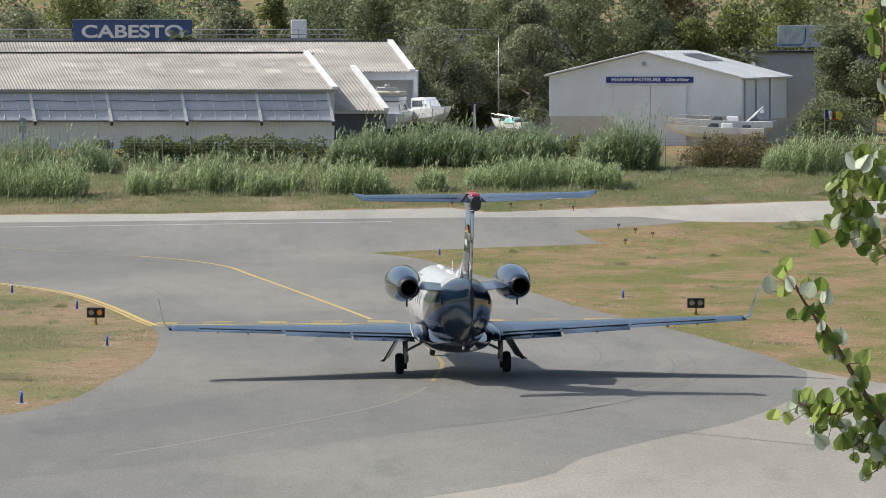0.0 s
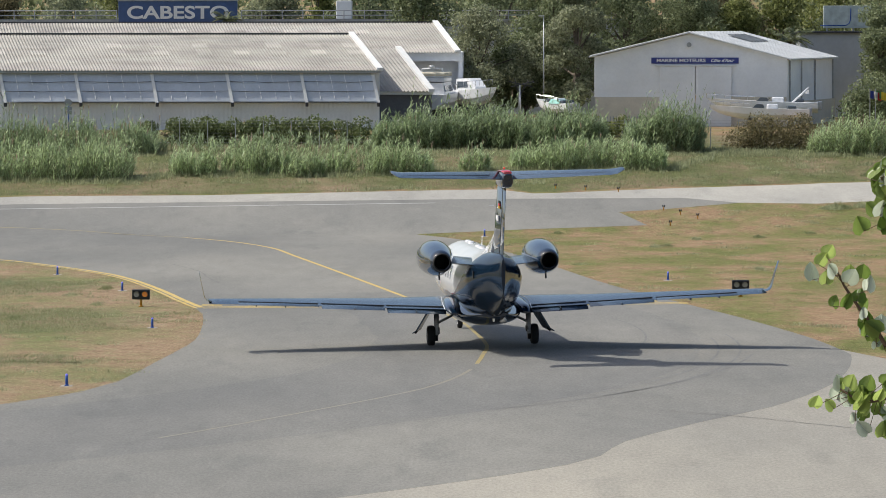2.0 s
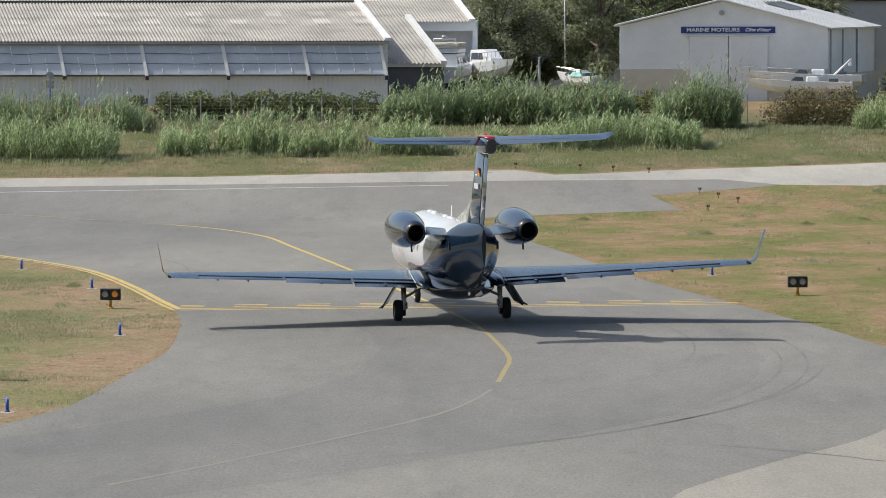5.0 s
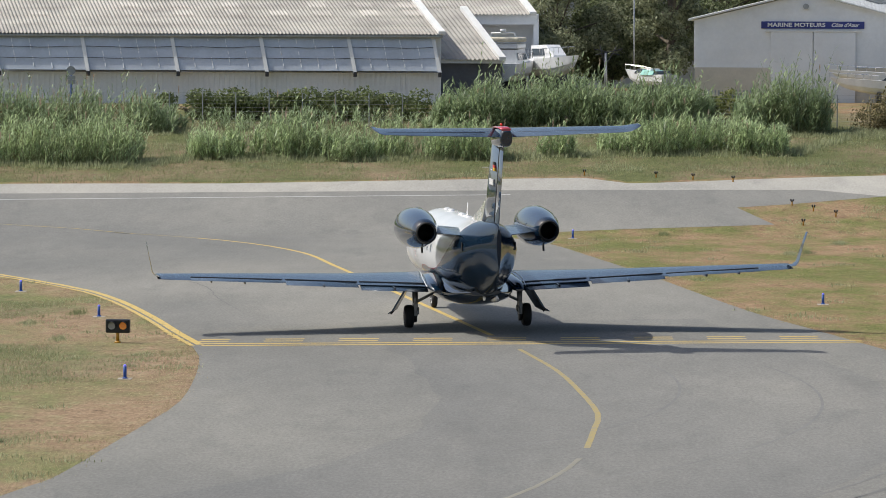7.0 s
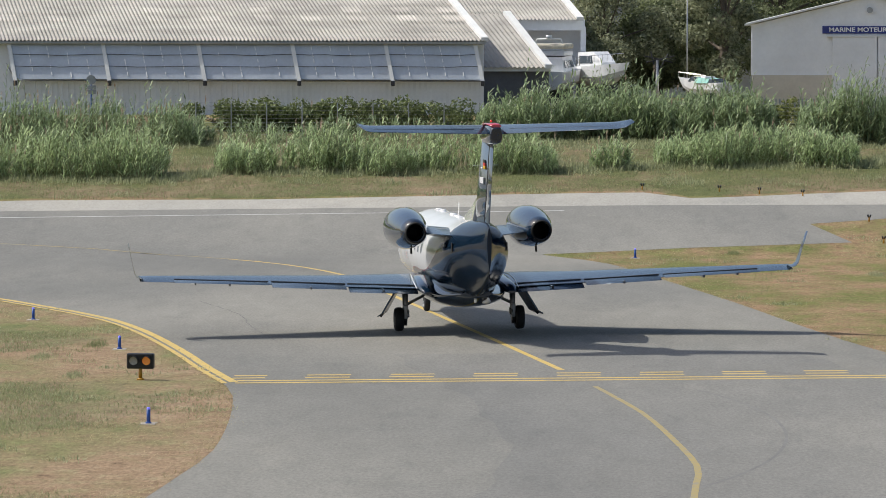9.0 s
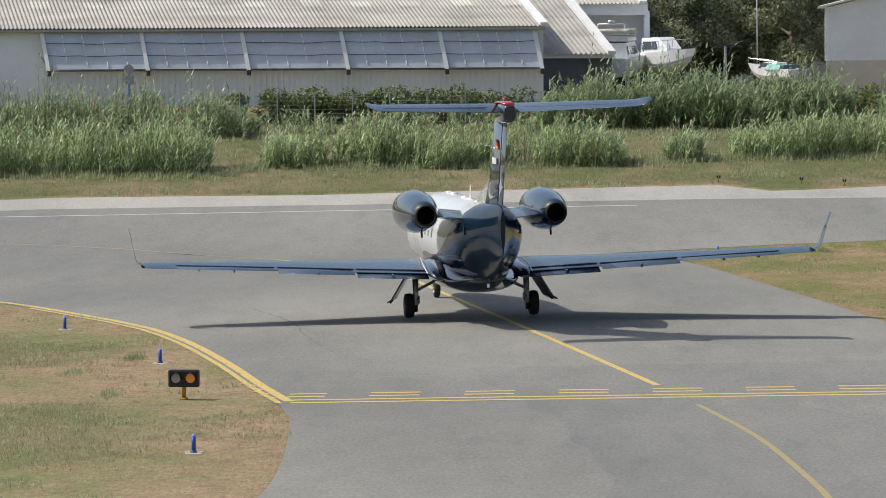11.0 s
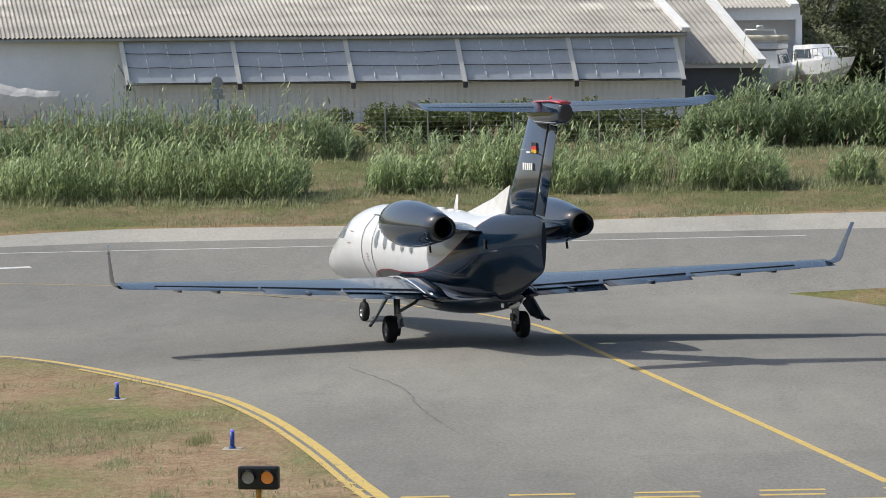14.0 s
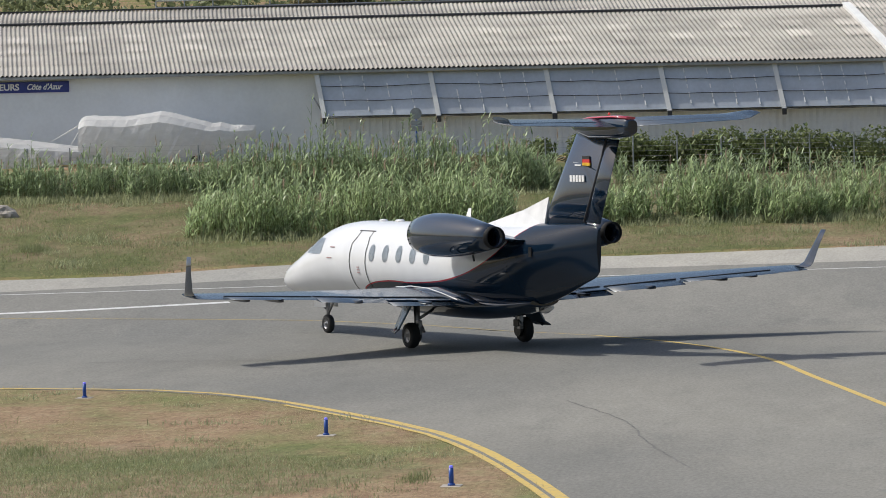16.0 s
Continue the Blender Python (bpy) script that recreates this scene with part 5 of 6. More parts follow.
def bush(name, label, category, x0, x1, y0, y1, z0, height, material, lumps, leaves, size, seed):
    rg = np.random.RandomState(seed)
    c, r = [], []
    for k in range(lumps):
        x = rg.uniform(x0, x1)
        y = rg.uniform(y0, y1)
        rr = rg.uniform(0.22, 0.4) * height
        c.append((x, y, z0 + rg.uniform(0.15, 1.0) * (height - rr)))
        r.append(rr)
    t = thing(name, pose(0, 0, 0), label, category)
    v, f = leaf_cloud(c, r, leaves, size, rg)
    mesh_from("foliage", v, f, material, t)
    for k in range(0, lumps, 3):
        bm = bmesh.new()
        tube(bm, (c[k][0] * 0.6 + (x0 + x1) * 0.2, (y0 + y1) / 2, z0), c[k], 0.03, 0.012, 5)
        part("stem", bm, BARK, t)
    return t


def tree(label, x, y, z0, top, radius, material, seed, leaves=5200, size=0.16, lumps=34, low=0.3, category="tree"):
    rg = np.random.RandomState(seed)
    t = thing("tree", pose(0, 0, 0), label, category)
    H = top - z0
    bm = bmesh.new()
    mid = Vector((x + rg.uniform(-0.3, 0.3), y, z0 + H * 0.45))
    tube(bm, (x, y, z0 - 0.05), mid, 0.05 * H * 0.6, 0.03 * H * 0.6, 10)
    c, r = [], []
    for k in range(lumps):
        a = rg.uniform(0, 2 * math.pi)
        u = rg.rand() ** 0.7
        hz = low + (1 - low) * rg.rand()
        prof = math.sin(math.pi * min(1, (hz - low) / (1 - low) * 0.85 + 0.15)) ** 0.6
        q = Vector((x + math.cos(a) * u * radius * prof, y + math.sin(a) * u * radius * prof, z0 + H * (hz * 0.9 + 0.02)))
        rr = radius * rg.uniform(0.2, 0.4)
        c.append(tuple(q))
        r.append(rr)
        if k % 3 == 0:
            tube(bm, mid if q.z > mid.z else Vector((x, y, z0 + H * 0.3)), q, 0.012 * H, 0.01, 6)
    part("trunk", bm, BARK, t)
    v, f = leaf_cloud(c, r, leaves, size, rg)
    mesh_from("crown", v, f, material, t)
    return t


def tufts(name, label, spots, blades, height, material, seed, spread=0.1, width=0.012, lie=0.8, segs=1):
    rg = np.random.RandomState(seed)
    S = np.repeat(np.array(spots), blades, axis=0)
    n = len(S)
    S = S + np.stack([rg.normal(0, spread, n), rg.normal(0, spread, n), np.zeros(n)], 1)
    S[:, 2] = [ground_z(v) for v in S[:, 1]]
    D = np.stack([rg.normal(0, lie, n), rg.normal(0, lie, n), np.ones(n)], 1)
    v, f = strips(S, D, width * rg.uniform(0.7, 1.6, n), height * rg.uniform(0.4, 1.3, n), rg.uniform(0.0, 0.5, n), segs)
    return tagged(mesh_from(name, v, f, material), label, "grass", kind="stuff")


def inside(poly, x, y):
    hit = False
    for (x1, y1), (x2, y2) in zip(poly, poly[1:] + poly[:1]):
        if (y1 > y) != (y2 > y) and x < (x2 - x1) * (y - y1) / (y2 - y1) + x1:
            hit = not hit
    return hit


def scatter(poly, count, seed, box_, thresh, scale=0.35, salt=0.0):
    rnd = random.Random(seed)
    out = []
    tries = 0
    while len(out) < count and tries < count * 12:
        tries += 1
        x, y = rnd.uniform(box_[0], box_[1]), rnd.uniform(box_[2], box_[3])
        if not inside(poly, x, y):
            continue
        v = noise.noise(Vector((x * scale, y * scale * 0.6, salt))) + 0.5 * noise.noise(Vector((x * scale * 3, y * scale * 2, salt + 5)))
        if v + rnd.uniform(-0.25, 0.25) > thresh:
            out.append((x, y, 0.0))
    return out


island_poly = [(p.x - 0.1, p.y) for p in isl]
field_poly = [(p.x + 0.12, p.y) for p in fld] + [(11.5, 82), (16, 70), (60, 60), (60, 172), (19.5, 164.4), (14.8, 163.2), (10.3, 161.1), (6.1, 158.7), (7.2, 153.2), (4.5, 152.5), (1.9, 152.0)]
far_poly = [(p.x, p.y + 0.15) for p in far] + [(60, 200), (-90, 200)]

def patches(count, seed, spots):
    """Grass spots that thin out towards the ragged rims of oval patches."""
    rnd = random.Random(seed)
    out = []
    area = sum(a * b for _, _, a, b in spots)
    for cx, cy, a, b in spots:
        for k in range(int(count * a * b / area)):
            x, y = cx + rnd.uniform(-1.25, 1.25) * a, cy + rnd.uniform(-1.25, 1.25) * b
            r = math.hypot((x - cx) / a, (y - cy) / b) + 0.45 * noise.noise(Vector((x * 0.5, y * 0.3, 4.0))) + 0.3 * noise.noise(Vector((x * 1.9, y * 1.1, 8.0)))
            if r + rnd.uniform(-0.2, 0.2) < 0.95 and inside(island_poly, x, y):
                out.append((x, y, 0.0))
    return out


tufts("island_grass", "dry straw-coloured grass on the island", scatter(island_poly, 16000, 1, (-32, -7, 62, 134), -0.1), 9, 0.055, GRASS, 11, 0.22, lie=1.2)
tufts("island_grass", "green grass patches on the island", patches(62000, 2, SWARDS), 9, 0.085, GRASS_GREEN, 12, 0.16)
tufts("island_grass", "taller grey-green grass in the island's patches", patches(16000, 9, SWARDS), 8, 0.13, OLIVE_BLADE, 20, 0.14, 0.013)
tufts("field_grass", "short dry grass on the field", scatter(field_poly, 8000, 3, (-2, 30, 78, 165), 0.02), 7, 0.04, GRASS, 13, 0.2)
tufts("field_grass", "green grass patches on the field", scatter(field_poly, 7500, 4, (-2, 30, 78, 165), 0.1, 0.2, salt=7.0), 9, 0.055, GRASS_GREEN, 14, 0.2)
tufts("verge_grass", "tall dry grass beyond the runway", scatter(far_poly, 5000, 5, (-45, 30, 163, 192), 0.1), 7, 0.09, GRASS, 15, 0.14, 0.016, lie=0.6)
tufts("verge_grass", "green grass beyond the runway", scatter(far_poly, 26000, 6, (-45, 30, 164.0, 194), -0.2, salt=2.0), 7, 0.15, GRASS_GREEN, 16, 0.14, 0.016, lie=0.6)
# ragged grass along the paving's edge
rim = []
rnd = random.Random(8)
for line, dx in ((isl, -0.12), (fld, 0.14)):
    for p in line:
        if 60 < p.y < 152:
            for k in range(14):
                rim.append((p.x + dx + rnd.uniform(-0.14, 0.14), p.y + rnd.uniform(-0.8, 0.8), 0.0))
tufts("rim_grass", "ragged dry grass along the paving edge", rim, 7, 0.06, GRASS, 17, 0.06)

# low weeds: single grey-green clumps on the dry ground
WEEDS = [(6.9, 140.0), (7.4, 140.6), (-13.4, 108.5), (-12.6, 112.0), (-16.2, 114.5), (-14.0, 97.0), (8.8, 146.0), (11.5, 147.5), (10.2, 124.0), (13.8, 150.5), (15.5, 160.5), (15.9, 160.9), (16.9, 161.4),
         (-30.5, 171.0), (13.5, 187.5), (15.0, 188.2), (17.3, 187.0), (18.5, 176.0), (-12.1, 103.6), (3.1, 150.5), (12.4, 172.5), (-19.6, 117.5),]
for k, (x, y) in enumerate(WEEDS):
    big = y > 155
    rg = np.random.RandomState(300 + k)
    w, hh = (0.55, 0.26) if big else (0.26, 0.12)
    n = 900 if big else 420
    B = np.stack([x + rg.normal(0, w * 0.6, n), y + rg.normal(0, 0.5, n), np.full(n, ground_z(y))], 1)
    fall = np.exp(-((B[:, 0] - x) / (w * 0.9)) ** 2)
    D = np.stack([rg.normal(0, 0.5, n), rg.normal(0, 0.5, n), np.ones(n)], 1)
    v, f = strips(B, D, np.full(n, 0.012 if big else 0.008), hh * 1.5 * (0.25 + 0.75 * fall) * rg.uniform(0.5, 1.1, n), rg.uniform(0, 0.5, n), 2)
    tagged(mesh_from("weed", v, f, (OLIVE_BLADE, GRASS_GREEN)[k % 2]), "soft grey-green weed clump on dry ground", "weed", kind="stuff")

# soft low weeds strewn over the island and the field
tufts("low_weeds", "soft grey-green low weeds on the island", scatter(island_poly, 130, 21, (-32, -7, 62, 134), -0.05, 0.3, salt=11.0), 70, 0.12, OLIVE_BLADE, 21, 0.22, 0.012, 0.6, 2)
tufts("low_weeds", "soft grey-green low weeds on the field", scatter(field_poly, 170, 22, (-2, 30, 88, 165), -0.05, 0.3, salt=13.0), 70, 0.13, OLIVE_BLADE, 22, 0.24, 0.013, 0.6, 2)
tufts("low_weeds", "soft green low weeds on the far verge", scatter(far_poly, 130, 23, (-45, 30, 165, 187), -0.05, 0.3, salt=15.0), 80, 0.26, OLIVE_BLADE, 23, 0.3, 0.018, 0.6, 2)

# rank growth at the foot of the reeds
foot = []
rnd = random.Random(19)
for k in range(5200):
    x = rnd.uniform(-46, 24)
    yb = float(np.interp(x, (-46, -27, -26, -17, -15, -8, -2, 1, 9, 12, 16, 24), (187.0, 187.2, 173.6, 173.2, 176.4, 176.2, 177.4, 179, 179.4, 188, 187, 187.2)))
    foot.append((x, yb + rnd.gauss(0.2, 0.7), 0.0))
tufts("rank_grass", "rank grey-green grass at the foot of the reeds", foot, 6, 0.34, OLIVE_BLADE, 18, 0.12, 0.022, 0.45, 2)
back = [(rnd.uniform(-46, 24), rnd.uniform(186.5, 191.2), 0.0) for k in range(5200)]
tufts("rank_grass", "tall rank grass along the wire fence", back, 6, 0.24, OLIVE_BLADE, 19, 0.14, 0.024, 0.45, 2)

# reed beds in front of and along the fence
reed_bed("tall grey-green giant reeds at the runway verge", -26.6, -17.2, 173.4, 176.8, 1.72, 26, 1)
reed_bed("grey-green giant reeds at the runway verge", -15.5, -8.0, 175.8, 178.2, 1.35, 30, 2)
reed_bed("low grey-green giant reeds at the runway verge", -8.1, -2.7, 176.4, 178.6, 1.3, 30, 3)
reed_bed("small clump of giant reeds", -1.45, 0.0, 177.8, 178.9, 1.2, 34, 4)
reed_bed("grey-green giant reeds at the runway verge", 1.0, 8.7, 179.0, 181.6, 1.25, 30, 5)
reed_bed("tall giant reeds at the fence corner", 16.2, 28.0, 187.0, 190.0, 1.75, 28, 6)
reed_bed("reeds with plumes along the wire fence", -48.0, -27.5, 187.6, 190.6, 1.15, 22, 7, REED_DARK, (0.05, 0), 0.10)
reed_bed("tall reeds with plumes along the wire fence", -28.5, -17.0, 187.6, 190.6, 1.55, 22, 27, REED_DARK, (0.05, 0), 0.10)
reed_bed("reeds with plumes in front of the hedge", -17.5, -6.2, 189.0, 190.6, 0.8, 9, 8, REED_DARK, (0.1, 0), 0.05)
reed_bed("tall wind-bent reeds behind the fence", -6.2, 5.9, 190.6, 194.2, 1.8, 34, 9, REED_DARK, (0.24, 0), 0.02, leaf_len=0.55, leaf_w=0.052)
reed_bed("dense wind-bent reed bush", 6.7, 10.9, 188.6, 191.0, 2.15, 44, 10, REED_DARK, (0.2, 0), 0.02, leaf_len=0.55, leaf_w=0.052)
bush("hedge", "dense dark ivy hedge on the fence", "hedge", -18.2, -6.6, 194.0, 195.2, ground_z(194.5), 1.6, IVY, 110, 20000, 0.075, 60)
bush("hedge", "dark undergrowth below the reeds", "hedge", -6.4, 6.2, 195.0, 196.2, ground_z(195), 1.5, IVY, 60, 9000, 0.08, 61)
bush("shrub", "brownish dry shrub by the fence", "shrub", 12.6, 16.4, 190.2, 191.4, ground_z(190.5), 2.15, SHRUB, 60, 8600, 0.06, 62)
bush("shrub", "brownish ivy-grown fence stretch", "shrub", 16.8, 21.0, 193.0, 194.2, ground_z(193), 1.6, SHRUB, 36, 4200, 0.06, 63)
bush("shrub", "dark low shrubs below the reeds", "shrub", -48.0, -26.0, 190.6, 191.4, ground_z(190.8), 0.8, IVY, 70, 8000, 0.06, 64)
bush("shrub", "green creeper on the fence", "shrub", -26.0, -17.5, 192.0, 193.0, ground_z(192.4), 1.15, SHRUB, 40, 5000, 0.06, 65)
bush("shrub", "round dark green garden shrub", "shrub", 20.6, 24.0, 213.0, 215.5, 3.12, 3.3, OAK, 34, 6500, 0.09, 66)
bush("shrub", "green shrub beside the hall", "shrub", 4.4, 7.6, 198.0, 199.4, ground_z(198.5), 1.3, LIME, 26, 3800, 0.07, 67)

# trees behind the sheds
TREES = [("broad grey-green evergreen oak", -0.9, 229.0, 9.7, 3.3, OLIVE), ("dark evergreen oak", 2.0, 231.5, 8.6, 2.4, OAK), ("dense tall oak with pale leaves", 5.0, 228.0, 11.9, 2.2, OLIVE), ("dark oak", 3.6, 236.0, 12.6, 3.0, OAK),
         ("dark oak", -4.6, 240.0, 12.6, 3.1, OAK), ("tall dark oak", 8.4, 236.0, 12.8, 3.4, OAK), ("tall dark oak", 11.8, 234.0, 12.0, 3.0, OAK), ("bright green tree", 15.0, 233.0, 10.6, 2.3, LIME), ("brownish green oak", 13.6, 240.0, 13.0, 3.4, SHRUB),
         ("green tree", 18.0, 242.0, 11.8, 3.0, LIME), ("dark oak", 23.4, 227.0, 10.6, 2.6, OAK), ("tall dark oak", 26.6, 226.0, 12.2, 3.1, OAK), ("green tree", 22.0, 252.0, 12.6, 3.0, LIME), ("oak", 0.0, 252.0, 13.2, 3.2, OAK),
         ("oak", -8.0, 254.0, 13.4, 3.2, OAK), ("bright slim tree", -11.6, 257.0, 12.4, 1.8, LIME), ("grey-green tree", -15.0, 258.0, 12.8, 2.6, OLIVE), ("grey-green tree", -21.0, 259.0, 12.2, 3.0, OAK), ("pale leafless-looking tree", -28.0, 256.0, 11.6, 3.0, OLIVE),
         ("brownish tree", -33.0, 256.0, 11.8, 3.0, SHRUB), ("green tree", -25.0, 261.0, 13.0, 2.8, LIME), ("dark oak", 29.6, 232.0, 12.8, 3.0, OAK), ("oak", 8.0, 256.0, 14.0, 3.6, OLIVE), ("oak", 14.0, 258.0, 14.0, 3.6, OAK)]
for k, (lab, x, y, top, r, mat) in enumerate(TREES):
    tree(lab + " behind the sheds", x, y, 3.1, top, r, mat, 100 + k, leaves=21000 if y < 237 else 12000, size=0.088 if y < 237 else 0.115, lumps=44, low=0.12)

# wooded slope closing the distance
rg = np.random.RandomState(77)
cc, rr = [], []
for k in range(260):
    x, y = rg.uniform(-75, 75), rg.uniform(264, 330)
    cc.append((x, y, 3.2 + max(0, y - 260) * 0.05 + rg.uniform(1, 8.5 + (y - 260) * 0.12)))
    rr.append(rg.uniform(1.6, 3.4))
v, f = leaf_cloud(cc, rr, 110000, 0.21, rg)
tagged(mesh_from("far_wood", v, f, OAK), "mixed dark green wood on the far slope", "wood", kind="stuff")


def palm_tree(label, x, y, z0, top, fr, seed):
    rg = np.random.RandomState(seed)
    t = thing("palm", pose(0, 0, 0), label, "palm")
    bm = bmesh.new()
    tube(bm, (x, y, z0), (x + 0.1, y, top), 0.2, 0.15, 10)
    part("trunk", bm, BARK, t)
    for k in range(26):
        a = 2 * math.pi * k / 26 + rg.uniform(-0.1, 0.1)
        rise = rg.uniform(-0.35, 1.2)
        B, D = [], []
        n = 22
        pts = []
        for j in range(n):
            u = j / (n - 1) * fr
            pts.append(np.array([x + 0.1 + math.cos(a) * u, y + math.sin(a) * u, top + rise * u - 0.55 * u * u / fr]))
        side = np.array([-math.sin(a), math.cos(a), 0])
        for p in pts[2:]:
            for s in (-1, 1):
                B.append(p)
                D.append(side * s + np.array([math.cos(a) * 0.8, math.sin(a) * 0.8, -0.2]))
        v, f = strips(np.array(B), np.array(D), np.full(len(B), 0.045), np.full(len(B), fr * 0.36), np.full(len(B), 0.3), 2)
        mesh_from("frond", v, f, PALM, t)
    return t


palm_tree("green fan palm behind the hall", 17.8, 230.0, 3.1, 7.9, 1.25, 5)
palm_tree("small palm in front of the blue sign", -17.0, 243.5, 3.1, 9.15, 0.9, 6)
# ---- airfield lights, fence, boats and poles ----
LAMP_GLASS = plain("frosted_lamp_glass", (0.45, 0.44, 0.42), 0.25, 0, 0.1, 20)
AMBER = glow("amber_lamp", (0.78, 0.27, 0.05), 0.14)
BLUE_GLOW = glow("blue_taxi_lamp", (0.2, 0.2, 0.85), 0.35)
SLAB = plain("pale_concrete_slab", (0.4, 0.36, 0.31), 0.9)


def taxi_light():
    t = thing("taxiway_light", pose(0, 0, 0), "blue elevated taxiway edge light on a pale slab", "airfield light", "blue taxiway lights")
    part("slab", boxm(-0.15, 0.15, -0.2, 0.2, -0.02, 0.008, bevel=0.004), SLAB, t)
    bm = bmesh.new()
    tube(bm, (0, 0, 0.01), (0, 0, 0.04), 0.06, 0.05, 14)
    tube(bm, (0, 0, 0.04), (0, 0, 0.265), 0.036, 0.036, 14)
    part("post", bm, BLUE_POST, t)
    bm = bmesh.new()
    loft(bm, [[Vector((r * math.cos(2 * math.pi * k / 14), r * math.sin(2 * math.pi * k / 14), z)) for k in range(14)] for z, r in ((0.266, 0.032), (0.285, 0.032), (0.3, 0.026), (0.306, 0.014))])
    part("lamp", bm, BLUE_GLOW, t, "glowing blue lamp dome")
    return t


first = taxi_light()
spots = [(-9.47, 93.0), (-11.95, 111.0), (-15.1, 120.4), (6.6, 117.0), (0.0, 148.5), (-21.1, 130.0), (-9.9, 72.2)]
first.matrix_basis = pose(spots[0][0], spots[0][1], 0)
for x, y in spots[1:]:
    copy_thing(first, pose(x, y, ground_z(y)))


def guard_light(x, y, lit, turn):
    t = thing("guard_light", pose(x, y, 0, 0, 0, turn) , "black twin-lamp runway guard light on a yellow post", "airfield light", "runway guard lights")
    bm = bmesh.new()
    tube(bm, (0, 0, 0), (0, 0, 0.04), 0.085, 0.07, 14)
    tube(bm, (0, 0, 0.04), (0, 0, 0.25), 0.04, 0.04, 12)
    part("post", bm, YELLOW_POST, t)
    hd = part("housing", boxm(-0.285, 0.285, -0.05, 0.1, 0.23, 0.55, bevel=0.03), BLACK, t)
    for k, s in enumerate((-0.135, 0.135)):
        bm = bmesh.new()
        tube(bm, (s, -0.062, 0.4), (s, -0.045, 0.4), 0.088, n=22)
        part("lamp", bm, AMBER if k == lit else LAMP_GLASS, hd, "amber lamp glowing" if k == lit else "unlit frosted lamp")
        bm = bmesh.new()
        rows = []
        for a in np.linspace(-0.3, math.pi + 0.3, 12):
            c, q = math.cos(a), math.sin(a)
            rows.append([Vector((s + r * c, yy, 0.4 + r * q)) for yy, r in ((-0.045, 0.106), (-0.12 - 0.04 * max(0, q), 0.106), (-0.12 - 0.04 * max(0, q), 0.098), (-0.045, 0.098))])
        loft(bm, rows, smooth=False)
        part("visor", bm, BLACK, hd)
    return t


guard_light(-10.62, 102.7, 1, -6)
guard_light(8.66, 107.8, 2, 4)


def field_marker():
    t = thing("field_light", pose(0, 0, 0), "small dark twin lamp on a yellow stand", "airfield light", "small lamps beside the runway")
    bm = bmesh.new()
    tube(bm, (0, 0, 0), (0, 0, 0.16), 0.028, 0.024, 8)
    part("stand", bm, YELLOW_POST, t)
    for s in (-1, 1):
        bm = bmesh.new()
        tube(bm, (s * 0.022, 0, 0.14), (s * 0.05, -0.02, 0.235), 0.02, 0.033, 10)
        part("lamp_head", bm, BLACK, t)
    return t


m0 = field_marker()
mk = [(7.93, 160.1), (8.6, 158.2), (9.3, 156.5), (8.0, 153.6), (0.45, 170.6), (3.2, 169.9), (4.6, 169.2), (6.1, 168.4)]
m0.matrix_basis = pose(*mk[0], ground_z(mk[0][1]))
for x, y in mk[1:]:
    copy_thing(m0, pose(x, y, ground_z(y)))

# wire fence along the field
fence = thing("wire_fence", pose(0, 0, 0), "weathered wire fence with slim dark posts", "fence")
fx = -48.0
while fx < 30:
    fy = 191.9
    bm = bmesh.new()
    tube(bm, (fx, fy, ground_z(fy)), (fx, fy, ground_z(fy) + 1.4), 0.024, n=6)
    part("post", bm, GALV, fence)
    fx += 1.45
for z in np.linspace(0.1, 1.4, 9):
    bm = bmesh.new()
    tube(bm, (-48, 191.9, ground_z(191.9) + z), (30, 191.9, ground_z(191.9) + z), 0.003, n=4)
    part("wire", bm, GALV, fence)
# pale picket stretch by the hall
pick = thing("picket_fence", pose(0, 0, 0), "pale picket fence beside the hall", "fence")
for k in range(16):
    x = 5.6 + k * 0.16
    part("picket", boxm(x, x + 0.07, 199.95, 200.0, ground_z(200), ground_z(200) + 0.95), GALV, pick)
part("rail", boxm(5.55, 8.1, 200.0, 200.05, ground_z(200) + 0.6, ground_z(200) + 0.68), GALV, pick)

# round road sign seen from behind
rs = thing("road_sign", pose(-22.3, 196, 0), "grey back of a round road sign with two plates", "road sign")
z0 = ground_z(196)
bm = bmesh.new()
tube(bm, (0, 0, z0), (0, 0, 4.95), 0.035, n=8)
part("post", bm, BLUE_POST, rs)
bm = bmesh.new()
tube(bm, (0, -0.04, 4.78), (0, -0.06, 4.78), 0.2, n=24)
part("disc", bm, GALV, rs)
for z in (4.46, 4.27):
    part("plate", boxm(-0.2, 0.2, -0.06, -0.04, z - 0.085, z + 0.085, bevel=0.005), GALV, rs)

# slim lamp pole
lp = thing("lamp_pole", pose(2.95, 214, 0), "slim grey street lamp pole", "street lamp")
bm = bmesh.new()
tube(bm, (0, 0, 3.12), (0, 0, 9.35), 0.038, 0.028, 10)
part("pole", bm, GALV, lp)
part("lamp_head", boxm(-0.3, 0.04, -0.06, 0.06, 9.32, 9.38, bevel=0.02), GALV, lp)

